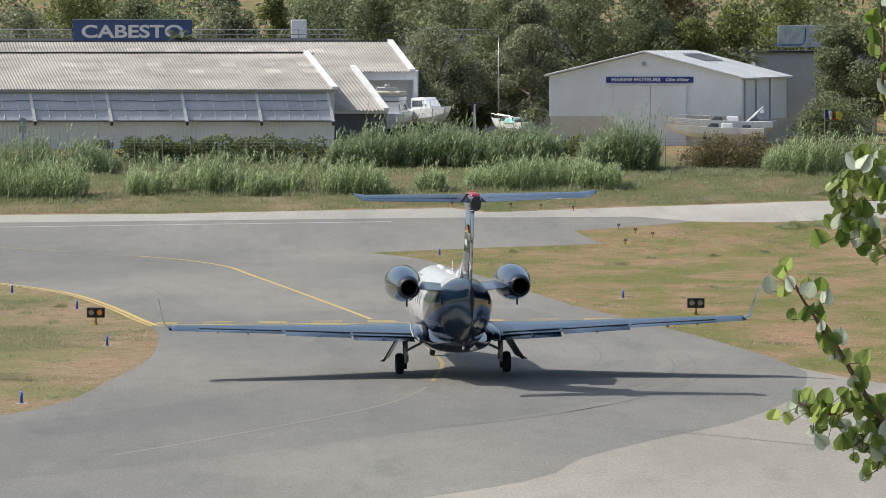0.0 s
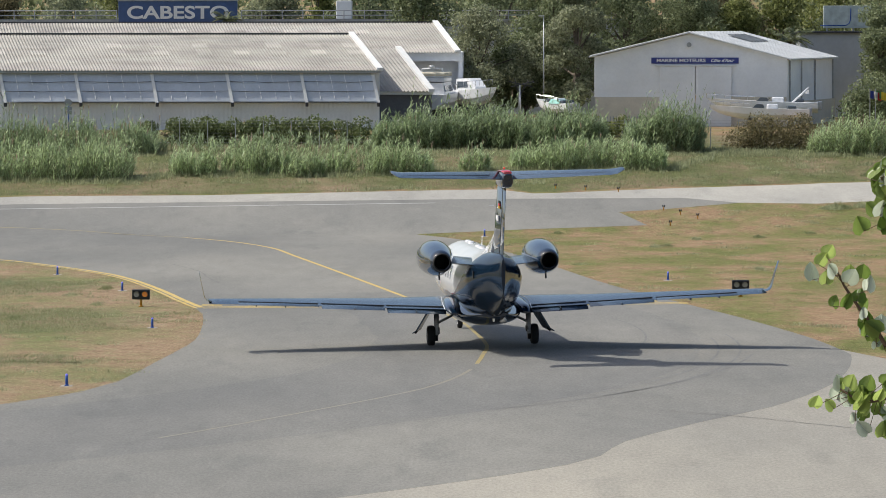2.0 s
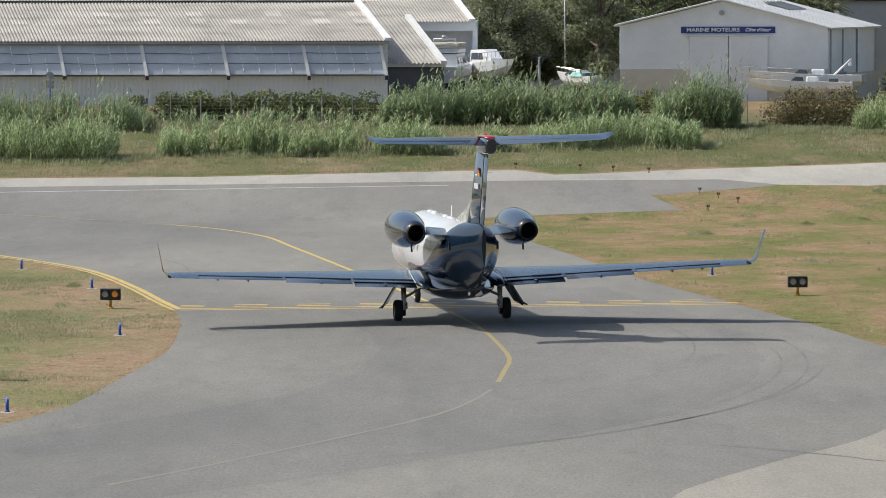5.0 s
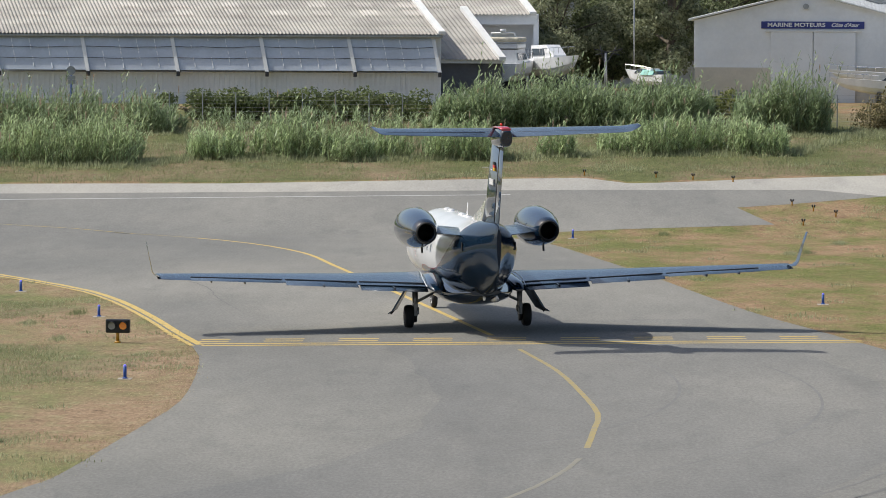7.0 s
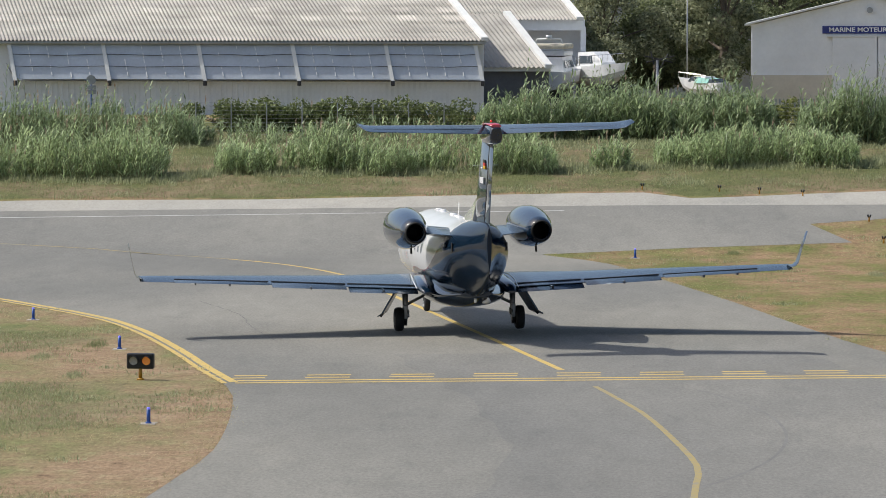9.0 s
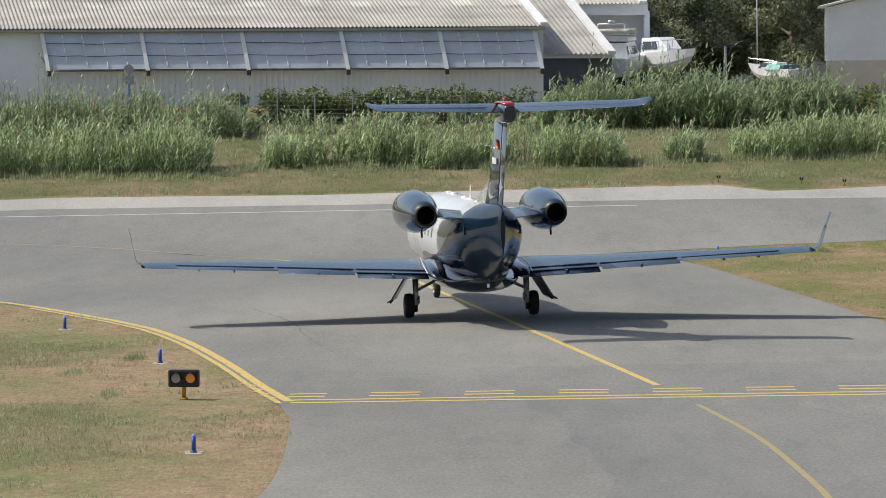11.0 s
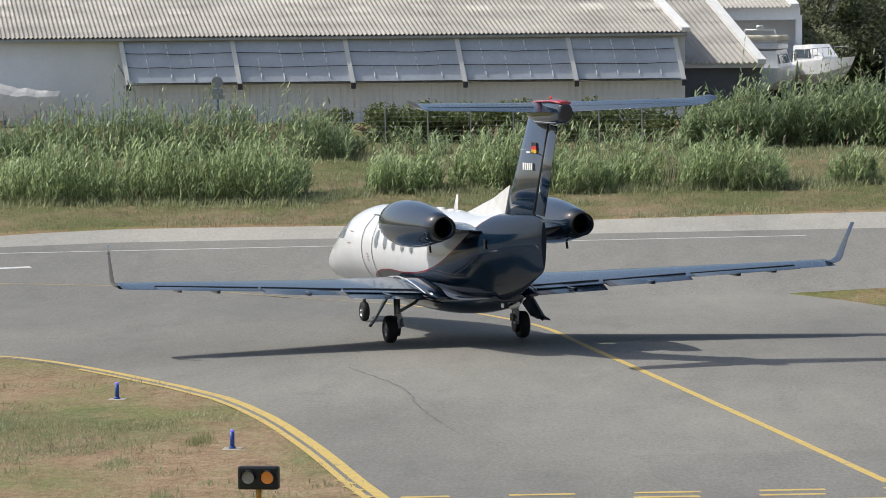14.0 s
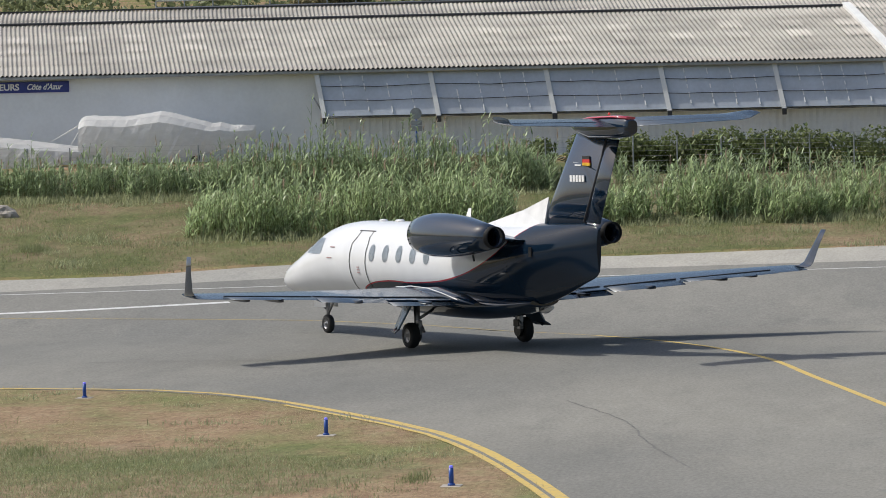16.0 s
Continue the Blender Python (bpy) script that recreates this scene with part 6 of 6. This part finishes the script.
# flags
for x, cols in ((20.75, ((0.05, 0.08, 0.3), (0.7, 0.7, 0.7), (0.5, 0.03, 0.03))), (21.05, ((0.12, 0.3, 0.1), (0.6, 0.5, 0.05)))):
    fl = thing("flag_pole", pose(x, 205, 0), "slim flag pole with a small flag", "flag", "flags by the boats")
    bm = bmesh.new()
    tube(bm, (0, 0, 3.12), (0, 0, 5.35), 0.022, n=6)
    part("pole", bm, GALV, fl)
    for k, c in enumerate(cols):
        bm = bmesh.new()
        w = 0.6 / len(cols)
        n = 4
        vs = [[bm.verts.new((0.02 + w * (k + i / n), 0.05 * math.sin(3 * (k + i / n)), 5.25 - dz - 0.25 * (w * (k + i / n)))) for i in range(n + 1)] for dz in (0, 0.42)]
        for i in range(n):
            bm.faces.new((vs[0][i], vs[0][i + 1], vs[1][i + 1], vs[1][i]))
        bmesh.ops.solidify(bm, geom=bm.faces, thickness=0.006)
        part("flag_field", bm, plain("flag_cloth", c, 0.8), fl)

# boats ashore
HULL = gloss("white_gelcoat", (0.85, 0.86, 0.87), 0.3, 0.4)
BOAT_GLASS = gloss("tinted_boat_glass", (0.08, 0.10, 0.12), 0.1, 0.8)
TEAL = plain("teal_canvas", (0.30, 0.58, 0.52), 0.8)
CREAM_CANVAS = plain("cream_canvas", (0.72, 0.66, 0.52), 0.8)


def tarp_material():
    m, nt, b = nodes_of("white_shrink_tarp")
    n = tex_noise(nt, 2.2, 6.0, 0.65, (1.0, 1.0, 2.4))
    nt.links.new(ramp(nt, n, [(0.3, (0.62, 0.62, 0.62)), (0.7, (0.82, 0.82, 0.81))]), b.inputs["Base Color"])
    b.inputs["Roughness"].default_value = 0.55
    bump(nt, b, n, 0.5, 0.08)
    t = nt.nodes.new("ShaderNodeBsdfTranslucent")
    t.inputs[0].default_value = (0.8, 0.8, 0.79, 1)
    s = nt.nodes.new("ShaderNodeMixShader")
    s.inputs[0].default_value = 0.45
    nt.links.new(b.outputs[0], s.inputs[1])
    nt.links.new(t.outputs[0], s.inputs[2])
    nt.links.new(s.outputs[0], nt.nodes["Material Output"].inputs[0])
    return m


TARP = tarp_material()


def hull_mesh(length, beam, height, sheer=0.25):
    """Planing hull with a raked bow, bow towards +x."""
    rings = []
    for k in range(13):
        u = k / 12
        x = length * (u - 0.5)
        w = beam / 2 * (1 - max(0, (u - 0.45) / 0.55) ** 2.2) + 0.01
        zt = height * (1 + sheer * u * u)
        zb = height * 0.62 * max(0, (u - 0.6) / 0.4) ** 1.6
        rk = length * 0.11 * u ** 4
        rings.append([Vector((x + rk, -w, zt)), Vector((x + rk * 0.5, -w * 0.92, zb + (zt - zb) * 0.45)), Vector((x, -w * 0.6, zb + (zt - zb) * 0.12)), Vector((x, 0, zb)),
                      Vector((x, w * 0.6, zb + (zt - zb) * 0.12)), Vector((x + rk * 0.5, w * 0.92, zb + (zt - zb) * 0.45)), Vector((x + rk, w, zt))])
    bm = bmesh.new()
    loft(bm, rings, smooth=False)
    return bm


def stands(t, length, z):
    for x in (-length * 0.3, length * 0.15):
        part("cradle", boxm(x - 0.1, x + 0.1, -0.5, 0.5, 0, z + 0.12), DARK_METAL, t)


def cruiser(m, length, label, fly=True, lift=0.5):
    t = thing("motor_yacht", m, label, "boat", "boats ashore")
    h = part("hull", hull_mesh(length, length * 0.3, 0.9), HULL, t)
    h.location.z = lift
    stands(t, length, lift)
    bm = bmesh.new()
    loft(bm, [[Vector((x, s * w, z)) for s, z in ((-1, z0), (1, z0), (0.85, z1), (-0.85, z1))] for x, w, z0, z1 in ((-length * 0.32, length * 0.12, lift + 0.85, lift + 1.55), (0.0, length * 0.12, lift + 0.9, lift + 1.6), (length * 0.18, length * 0.1, lift + 1.0, lift + 1.12))], smooth=False)
    cb = part("cabin", bm, HULL, t)
    for s in (-1, 1):
        bm = bmesh.new()
        q = [Vector((-length * 0.28, s * (length * 0.117 + 0.01), lift + 1.05)), Vector((length * 0.02, s * (length * 0.117 + 0.01), lift + 1.08)), Vector((-length * 0.02, s * (length * 0.108), lift + 1.4)), Vector((-length * 0.28, s * (length * 0.108), lift + 1.4))]
        loft(bm, [q, [p + Vector((0, s * 0.02, 0)) for p in q]], smooth=False)
        part("side_window", bm, BOAT_GLASS, cb)
    if fly:
        fb = part("flybridge", boxm(-length * 0.3, 0.0, -length * 0.115, length * 0.115, lift + 1.6, lift + 1.86, bevel=0.06), HULL, t)
        bm = bmesh.new()
        pts = [Vector((-length * 0.27, -length * 0.11, lift + 1.86)), Vector((-length * 0.3, -length * 0.09, lift + 2.35)), Vector((-length * 0.3, length * 0.09, lift + 2.35)), Vector((-length * 0.27, length * 0.11, lift + 1.86))]
        for a, b in zip(pts, pts[1:]):
            tube(bm, a, b, 0.035, n=8)
        ar = part("radar_arch", bm, HULL, fb)
        bm = bmesh.new()
        tube(bm, (-length * 0.3, 0, lift + 2.4), (-length * 0.3, 0, lift + 2.52), 0.14, n=12)
        part("radar_dome", bm, HULL, ar)
    bm = bmesh.new()
    last = None
    for k in range(9):
        u = 0.45 + 0.55 * k / 8
        w = length * 0.15 * (1 - max(0, (u - 0.45) / 0.55) ** 2.2)
        p = Vector((length * (u - 0.5), -w, lift + 1.0 + 0.25 * u + 0.28))
        if last:
            tube(bm, last, p, 0.014, n=5)
        tube(bm, p, p - Vector((0, 0, 0.3)), 0.012, n=5)
        last = p
    part("bow_rail", bm, CHROME, t)
    return t


yacht = cruiser(pose(-2.95, 213.0, 3.1, 0, 0, 78), 6.2, "white flybridge motor yacht standing ashore", True, 0.95)
part("canvas_top", boxm(-1.95, -0.2, -0.8, 0.8, 2.87, 3.1, bevel=0.09), CREAM_CANVAS, yacht, "cream canvas top")
cruiser(pose(-1.0, 214.6, 3.12, 0, 0, -58), 4.0, "white motor yacht standing ashore", False, 1.1)


def open_boat(m, length, label, screen=True):
    t = thing("speedboat", m, label, "boat", "boats ashore")
    h = part("hull", hull_mesh(length, length * 0.28, 0.58, 0.42), HULL, t)
    h.location.z = 0.35
    stands(t, length, 0.35)
    part("deck", boxm(-length * 0.42, length * 0.12, -length * 0.11, length * 0.11, 0.86, 0.95, bevel=0.03), HULL, t)
    if screen:
        bm = bmesh.new()
        q = [Vector((0.1, -0.4, 0.92)), Vector((0.1, 0.4, 0.92)), Vector((-0.15, 0.36, 1.2)), Vector((-0.15, -0.36, 1.2))]
        loft(bm, [q, [p + Vector((0.02, 0, 0.01)) for p in q]], smooth=False)
        part("windscreen", bm, BOAT_GLASS, t)
        bm = bmesh.new()
        tube(bm, (-length * 0.24, -0.4, 0.9), (-length * 0.40, -0.4, 1.72), 0.055, n=8)
        tube(bm, (-length * 0.24, 0.4, 0.9), (-length * 0.40, 0.4, 1.72), 0.055, n=8)
        tube(bm, (-length * 0.40, -0.4, 1.72), (-length * 0.40, 0.4, 1.72), 0.055, n=8)
        arch = part("arch", bm, HULL, t)
        part("radar", boxm(-length * 0.41, -length * 0.375, -0.12, 0.12, 1.4, 1.62, bevel=0.04), HULL, arch)
    part("outboard", boxm(-length * 0.54, -length * 0.49, -0.12, 0.12, 0.5, 1.0, bevel=0.05), GALV, t)
    bm = bmesh.new()
    last = None
    for k in range(9):
        u = k / 8
        p = Vector((length * (u * 0.96 - 0.48), -length * 0.142 * (1 - max(0, (u - 0.45) / 0.55) ** 2.2) - 0.02, 0.35 + 0.46 * (1 + 0.42 * u * u)))
        if last:
            tube(bm, last, p, 0.022, n=5)
        last = p
    part("rubbing_strake", bm, DARK_METAL, t)
    bm = bmesh.new()
    last = None
    for k in range(7):
        u = 0.62 + 0.38 * k / 6
        w = length * 0.14 * (1 - max(0, (u - 0.45) / 0.55) ** 2.2)
        p = Vector((length * (u - 0.5) + length * 0.11 * u ** 4, -w, 0.35 + 0.58 * (1 + 0.42 * u * u) + 0.22))
        tube(bm, p, p - Vector((0, 0, 0.24)), 0.01, n=5)
        if last:
            tube(bm, last, p, 0.012, n=5)
        last = p
    part("bow_rail", bm, CHROME, t)
    bm = bmesh.new()
    q = [(-0.45, 0.95), (0.28, 0.98), (-0.02, 1.22), (-0.38, 1.2)]
    loft(bm, [[Vector((0.4 + x, y, z)) for x, z in q] for y in (-0.42, 0.42)], smooth=False)
    part("windshield", bm, BOAT_GLASS, t, "tinted windshield")
    part("console", boxm(-length * 0.16, -length * 0.04, -0.3, 0.3, 0.9, 1.22, bevel=0.06), HULL, t)
    part("bench", boxm(-length * 0.36, -length * 0.26, -0.4, 0.4, 0.9, 1.12, bevel=0.05), BOAT_GLASS, t)
    return t


open_boat(pose(15.4, 209.0, 3.6, 0, 0, 174), 5.6, "pale open speedboat ashore beside the hall")
open_boat(pose(15.0, 206.6, 3.27, 0, 0, 181), 5.0, "low white speedboat ashore beside the hall", False)
tb = open_boat(pose(3.65, 211.0, 3.52, 0, 0, 125), 3.2, "small boat under a teal canvas top", False)
bm = bmesh.new()
loft(bm, [[Vector((x, s * w, z)) for s, z in ((-1, 0.92), (-0.8, z1), (0.8, z1), (1, 0.92))] for x, w, z1 in ((-0.9, 0.5, 1.1), (0.0, 0.5, 1.17), (0.5, 0.36, 1.05))], smooth=False)
part("canvas_top", bm, TEAL, tb, "teal canvas top")
mast = thing("boat_mast", pose(1.6, 215, 3.12), "lowered boat mast with spreaders", "boat gear")
bm = bmesh.new()
tube(bm, (0, 0, 0), (0, 0, 2.3), 0.09, 0.06, 8)
part("post", bm, GALV, mast)
for a, b in (((-0.6, 0, 2.5), (0.7, 0, 2.2)), ((-0.5, 0, 2.2), (0.8, 0, 2.5)), ((0, 0, 1.7), (0.5, 0, 2.6)), ((-0.1, 0, 1.9), (-0.3, 0, 2.7))):
    bm = bmesh.new()
    tube(bm, a, b, 0.03, n=6)
    part("spar", bm, DARK_METAL, mast)


def covered_boat(m, length, tops, seed, label):
    """Hull under a taut tarpaulin: straight hanging sides, creases and a ridge over the cabin."""
    t = thing("covered_boat", m, label, "boat", "boats ashore")
    us, zs = [p[0] for p in tops], [p[1] for p in tops]
    rings = []
    for k in range(57):
        u = k / 56
        x = length * (u - 0.5)
        w = 0.95 * (1 - max(0, (u - 0.5) / 0.5) ** 2.2) + 0.03
        top = float(np.interp(u, us, zs))
        low_ = -0.2 + 0.7 * max(0, (u - 0.62) / 0.38) ** 1.4
        ring = []
        for side in (-1, 1):
            col = []
            for j in range(7):
                v = j / 6
                z = low_ + (top - 0.14 - low_) * v
                fold = 0.055 * noise.noise(Vector((x * 2.6 + z * 1.7 * side, z * 0.9, seed))) + 0.03 * noise.noise(Vector((x * 6.5 - z * 3.0, z * 1.6, seed + 4)))
                taper = 0.86 + 0.14 * math.sin(math.pi * min(1, v * 0.8 + 0.2)) - (0.22 if j == 6 else 0.0)
                col.append(Vector((x, side * (w * taper + fold * (1 - 0.3 * v)), z)))
            ring += col if side < 0 else col[::-1]
            if side < 0:
                ring.append(Vector((x, 0.1 * noise.noise(Vector((x * 2, 0, seed))), top + 0.03 * noise.noise(Vector((x * 4, 1, seed))))))
        rings.append(ring)
    bm = bmesh.new()
    loft(bm, rings, smooth=False)
    part("tarpaulin", bm, TARP, t, "wrinkled white tarpaulin")
    for k, (du, dz) in enumerate(((0.9, 0.55), (1.3, 0.75), (0.5, 0.9))):
        bm = bmesh.new()
        tube(bm, (-length * 0.49, -0.5 + 0.3 * k, zs[0] - 0.15), (-length * 0.5 - du, -0.6 + 0.35 * k, zs[0] - 0.15 - dz), 0.025, 0.012, 6)
        part("tie_rope", bm, TARP, t)
    for x in (-0.24, 0.15):
        part("cradle", boxm(length * x - 0.1, length * x + 0.1, -0.5, 0.5, -0.35, 0.3), DARK_METAL, t)
    return t


covered_boat(pose(-32.05, 202.9, 3.55, 0, 0, 3), 6.3, [(0, 1.22), (0.03, 1.36), (0.27, 1.29), (0.46, 1.46), (0.52, 1.4), (0.76, 0.98), (0.8, 1.02), (0.86, 0.92), (1, 0.88)], 5, "boat hull wrapped in a wrinkled white tarpaulin")
covered_boat(pose(-37.6, 202.3, 3.2, 0, 0, -4), 6.4, [(0, 1.0), (0.3, 1.08), (0.6, 0.86), (1, 0.5)], 6, "low boat under a slack white tarpaulin beside the shed")

# pale stone at the field's edge
st = thing("boulder", pose(-33.6, 182.0, ground_z(182) + 0.12), "pale boulder lying in the grass", "stone")
bm = bmesh.new()
bmesh.ops.create_icosphere(bm, subdivisions=3, radius=0.3)
for v in bm.verts:
    v.co *= 1 + 0.5 * noise.noise(v.co * 3.2) + 0.2 * noise.noise(v.co * 9)
    v.co.x *= 1.15
    v.co.z = max(-0.15, v.co.z * 0.85)
part("stone", bm, SLAB, st)

# tyre marks and repaired cracks in the paving
CRACK = plain("bitumen_seam", (0.152, 0.148, 0.137), 0.8, 0, 0.2, 2)
for k, pts in enumerate(([(-11.6, 127.5), (-10.2, 122.5), (-9.5, 118.0), (-8.6, 113.5)], [(1.2, 106.0), (2.6, 105.0), (3.4, 103.6)], [(4.4, 65.5), (6.6, 63.5), (9.5, 60.0), (12.5, 57.0)], [(-24, 140.5), (-18, 140.2), (-14, 138.9)])):
    line = smooth_line(pts, 0.5)
    line = [p + Vector((0.10 * noise.noise(Vector((p.x * 2, p.y * 2, k))), 0)) for p in line]
    stripe("crack", line, 0.035, 0.0095, CRACK, "dark sealed crack in the paving")
TYRE = plain("rubber_mark", (0.168, 0.165, 0.155), 0.8, 0, 0.12, 0.6)
for k, (r0, a0, a1, cx, cy) in enumerate(((13.0, -1.1, 0.35, -8.0, 90.0), (11.2, -0.9, 0.5, -9.0, 92.0), (15.5, -1.2, 0.1, -8.6, 86.5), (16.1, -1.2, 0.15, -8.6, 86.5), (17.0, -1.3, -0.2, -9.0, 88.0))):
    arc = [Vector((cx + r0 * math.cos(a0 + (a1 - a0) * i / 40), cy + r0 * 1.6 * math.sin(a0 + (a1 - a0) * i / 40))) for i in range(41)]
    stripe("tyre_mark", arc, 0.06, 0.0085, TYRE, "faint curved tyre mark")

# poplar beside the viewpoint: trunk out of sight, twigs reaching in
POPLAR = foliage_material("poplar_leaf", (0.11, 0.185, 0.03), (0.35, 0.44, 0.12), 0.55, 0.3, True)
POPLAR_PALE = foliage_material("pale_leaf_underside", (0.40, 0.46, 0.33), (0.60, 0.66, 0.52), 0.35, 0.5, True)
TWIG = plain("twig_bark", (0.14, 0.09, 0.05), 0.8, 0, 0.2, 30)
pop = thing("poplar", pose(0, 0, 0), "poplar with bright green heart-shaped leaves", "tree")
bm = bmesh.new()
tube(bm, (9.2, 6.1, -0.05), (8.9, 6.0, 5.0), 0.24, 0.17, 14)
tube(bm, (8.9, 6.0, 5.0), (9.0, 6.1, 12.5), 0.17, 0.05, 12)
trunk = part("trunk", bm, BARK, pop)
# twigs in the plane of the tree: their way out of the crown, how many leaves, how far these spread
TW = {"main": ([(4.3, 6.63), (4.39, 6.45), (4.54, 6.23), (4.69, 6.04), (4.85, 5.77), (5.02, 5.49), (5.22, 5.2), (7.0, 4.8), (8.95, 4.6)], 34, 0.11),
      "spur": ([(4.35, 5.45), (4.53, 5.34), (4.66, 5.34), (4.94, 5.4), (5.07, 5.36)], 38, 0.11),
      "top": ([(4.73, 7.52), (4.8, 7.37), (4.91, 7.19), (5.08, 7.0), (5.23, 6.88), (7.2, 6.5), (8.95, 6.2)], 44, 0.16),
      "upper": ([(4.93, 7.61), (5.09, 7.49), (5.26, 7.43), (7.2, 7.2), (8.95, 6.9)], 26, 0.15),
      "low": ([(4.87, 5.01), (4.99, 5.09), (5.15, 5.25)], 20, 0.11), "hanging": ([(5.12, 4.78), (5.17, 4.97), (5.19, 5.13)], 18, 0.1),
      "crest": ([(5.13, 9.3), (5.17, 8.97), (5.15, 8.45), (5.23, 8.18), (7.2, 8.0), (8.95, 7.6)], 14, 0.06)}
rg = np.random.RandomState(31)


def poplar_leaf(p, size, tilt):
    """A broad heart-shaped blade, gently folded along its rib."""
    bm_ = bmesh.new()
    rib = [bm_.verts.new((0, y, 0.0)) for y in (0.0, 0.1, 0.38, 0.72, 0.98)]
    for s in (-1, 1):
        ed = [bm_.verts.new((s * x, y, 0.12 * x)) for x, y in ((0.28, -0.1), (0.5, 0.12), (0.52, 0.42), (0.33, 0.74))]
        for q in ((rib[0], ed[0], ed[1], rib[1]), (rib[1], ed[1], ed[2], rib[2]), (rib[2], ed[2], ed[3], rib[3]), (rib[3], ed[3], rib[4])):
            bm_.faces.new(q)
    for f in bm_.faces:
        f.smooth = True
    m = Matrix.Translation(p) @ tilt.to_4x4() @ Matrix.Scale(size, 4)
    bm_.transform(m)
    return bm_


for nm, (pts, dense, spread) in TW.items():
    line = [Vector((x, 6.0 + 0.05 * math.sin(9 * x), z)) for x, z in pts]
    bm = bmesh.new()
    for i, (a, b) in enumerate(zip(line, line[1:])):
        tube(bm, a, b, 0.010 + 0.0035 * i, 0.0135 + 0.0035 * i, 6)
    tw = part("twig", bm, TWIG, pop)
    vis = [p for p in line if p.x < 6.0]
    for k in range(dense):
        u = ((k + rg.uniform(0.1, 0.9)) / dense) ** 1.15 * (len(vis) - 1)
        i = int(u)
        base = vis[i].lerp(vis[min(i + 1, len(vis) - 1)], u - i)
        p = base + Vector((rg.normal(0, spread), rg.normal(0, 0.08), rg.normal(-0.02, spread * 0.85)))
        size = rg.uniform(0.11, 0.20)
        e = Euler((rg.uniform(1.1, 2.1), rg.uniform(-0.9, 0.9), rg.uniform(-0.9, 0.9) + (3.14 if rg.rand() < 0.4 else 0.0)))
        lf = part("leaf", poplar_leaf(p, size, e.to_matrix()), POPLAR_PALE if rg.rand() < 0.22 else POPLAR, tw)
        bm = bmesh.new()
        tube(bm, base, p, 0.0035, n=4)
        part("leaf_stalk", bm, TWIG, tw)
# crown above and behind, outside the view
cc = [(9.0 + rg.normal(0, 0.6), 6.1 + rg.normal(0, 0.9), rg.uniform(7.5, 13.0)) for k in range(20)]
v, f = leaf_cloud(cc, [0.6] * 20, 2500, 0.08, rg)
mesh_from("crown", v, f, POPLAR, pop)
# ---- what moves ----
JET_ROWS = [
    (0.0, 0.77, 82.14, 5.23),
    (0.5, 0.69, 83.10, 5.21),
    (1.0, 0.61, 84.11, 5.43),
    (1.5, 0.50, 85.03, 5.87),
    (2.0, 0.34, 86.12, 6.11),
    (2.5, 0.17, 87.45, 6.66),
    (3.0, -0.00, 88.97, 7.13),
    (3.5, -0.18, 90.93, 7.42),
    (4.0, -0.41, 93.27, 8.19),
    (4.5, -0.73, 95.67, 8.81),
    (5.0, -1.10, 98.18, 9.24),
    (5.5, -1.48, 100.61, 9.48),
    (6.0, -1.83, 103.05, 9.49),
    (6.5, -2.20, 105.61, 9.17),
    (7.0, -2.59, 108.20, 8.75),
    (7.5, -3.03, 110.71, 8.80),
    (8.0, -3.44, 112.36, 9.16),
    (8.5, -3.95, 114.55, 9.21),
    (9.0, -4.48, 117.22, 8.77),
    (9.5, -4.90, 119.22, 8.45),
    (10.0, -5.32, 120.93, 8.49),
    (10.5, -5.72, 122.46, 8.81),
    (11.0, -6.14, 124.18, 9.34),
    (11.5, -6.64, 126.31, 10.01),
    (12.0, -7.14, 128.30, 10.99),
    (12.5, -7.70, 130.09, 12.74),
    (13.0, -8.35, 131.68, 15.23),
    (13.5, -9.11, 133.10, 18.06),
    (14.0, -9.99, 134.73, 21.38),
    (14.5, -11.12, 137.22, 24.64),
    (15.0, -12.50, 140.39, 27.79),
    (15.5, -13.84, 142.76, 31.20),
    (16.0, -15.22, 144.59, 35.16),
]


def crossfall(t):
    """Sideways slope of the paving under the jet, easing out towards the runway."""
    return -0.7 * min(1.0, max(0.0, (15.0 - t) / 2.5))


def motions():
    walk(jet, [(t, pose(x, y, ground_z(y) + 0.01, 0, crossfall(t), turn)) for t, x, y, turn in JET_ROWS])
    # the wheels roll with the distance covered
    run, way = 0.0, []
    for (ta, xa, ya, _), (tb, xb, yb, _) in zip(JET_ROWS, JET_ROWS[1:]):
        d = math.hypot(xb - xa, yb - ya)
        for k in range(15 if tb < 16 else 16):
            way.append((ta + (tb - ta) * k / 15, run + d * k / 15))
        run += d
    for wh, x, y, r in WHEELS:
        walk(wh, [(t, pose(x, y, r, -math.degrees(s / r))) for t, s in way])


motions()
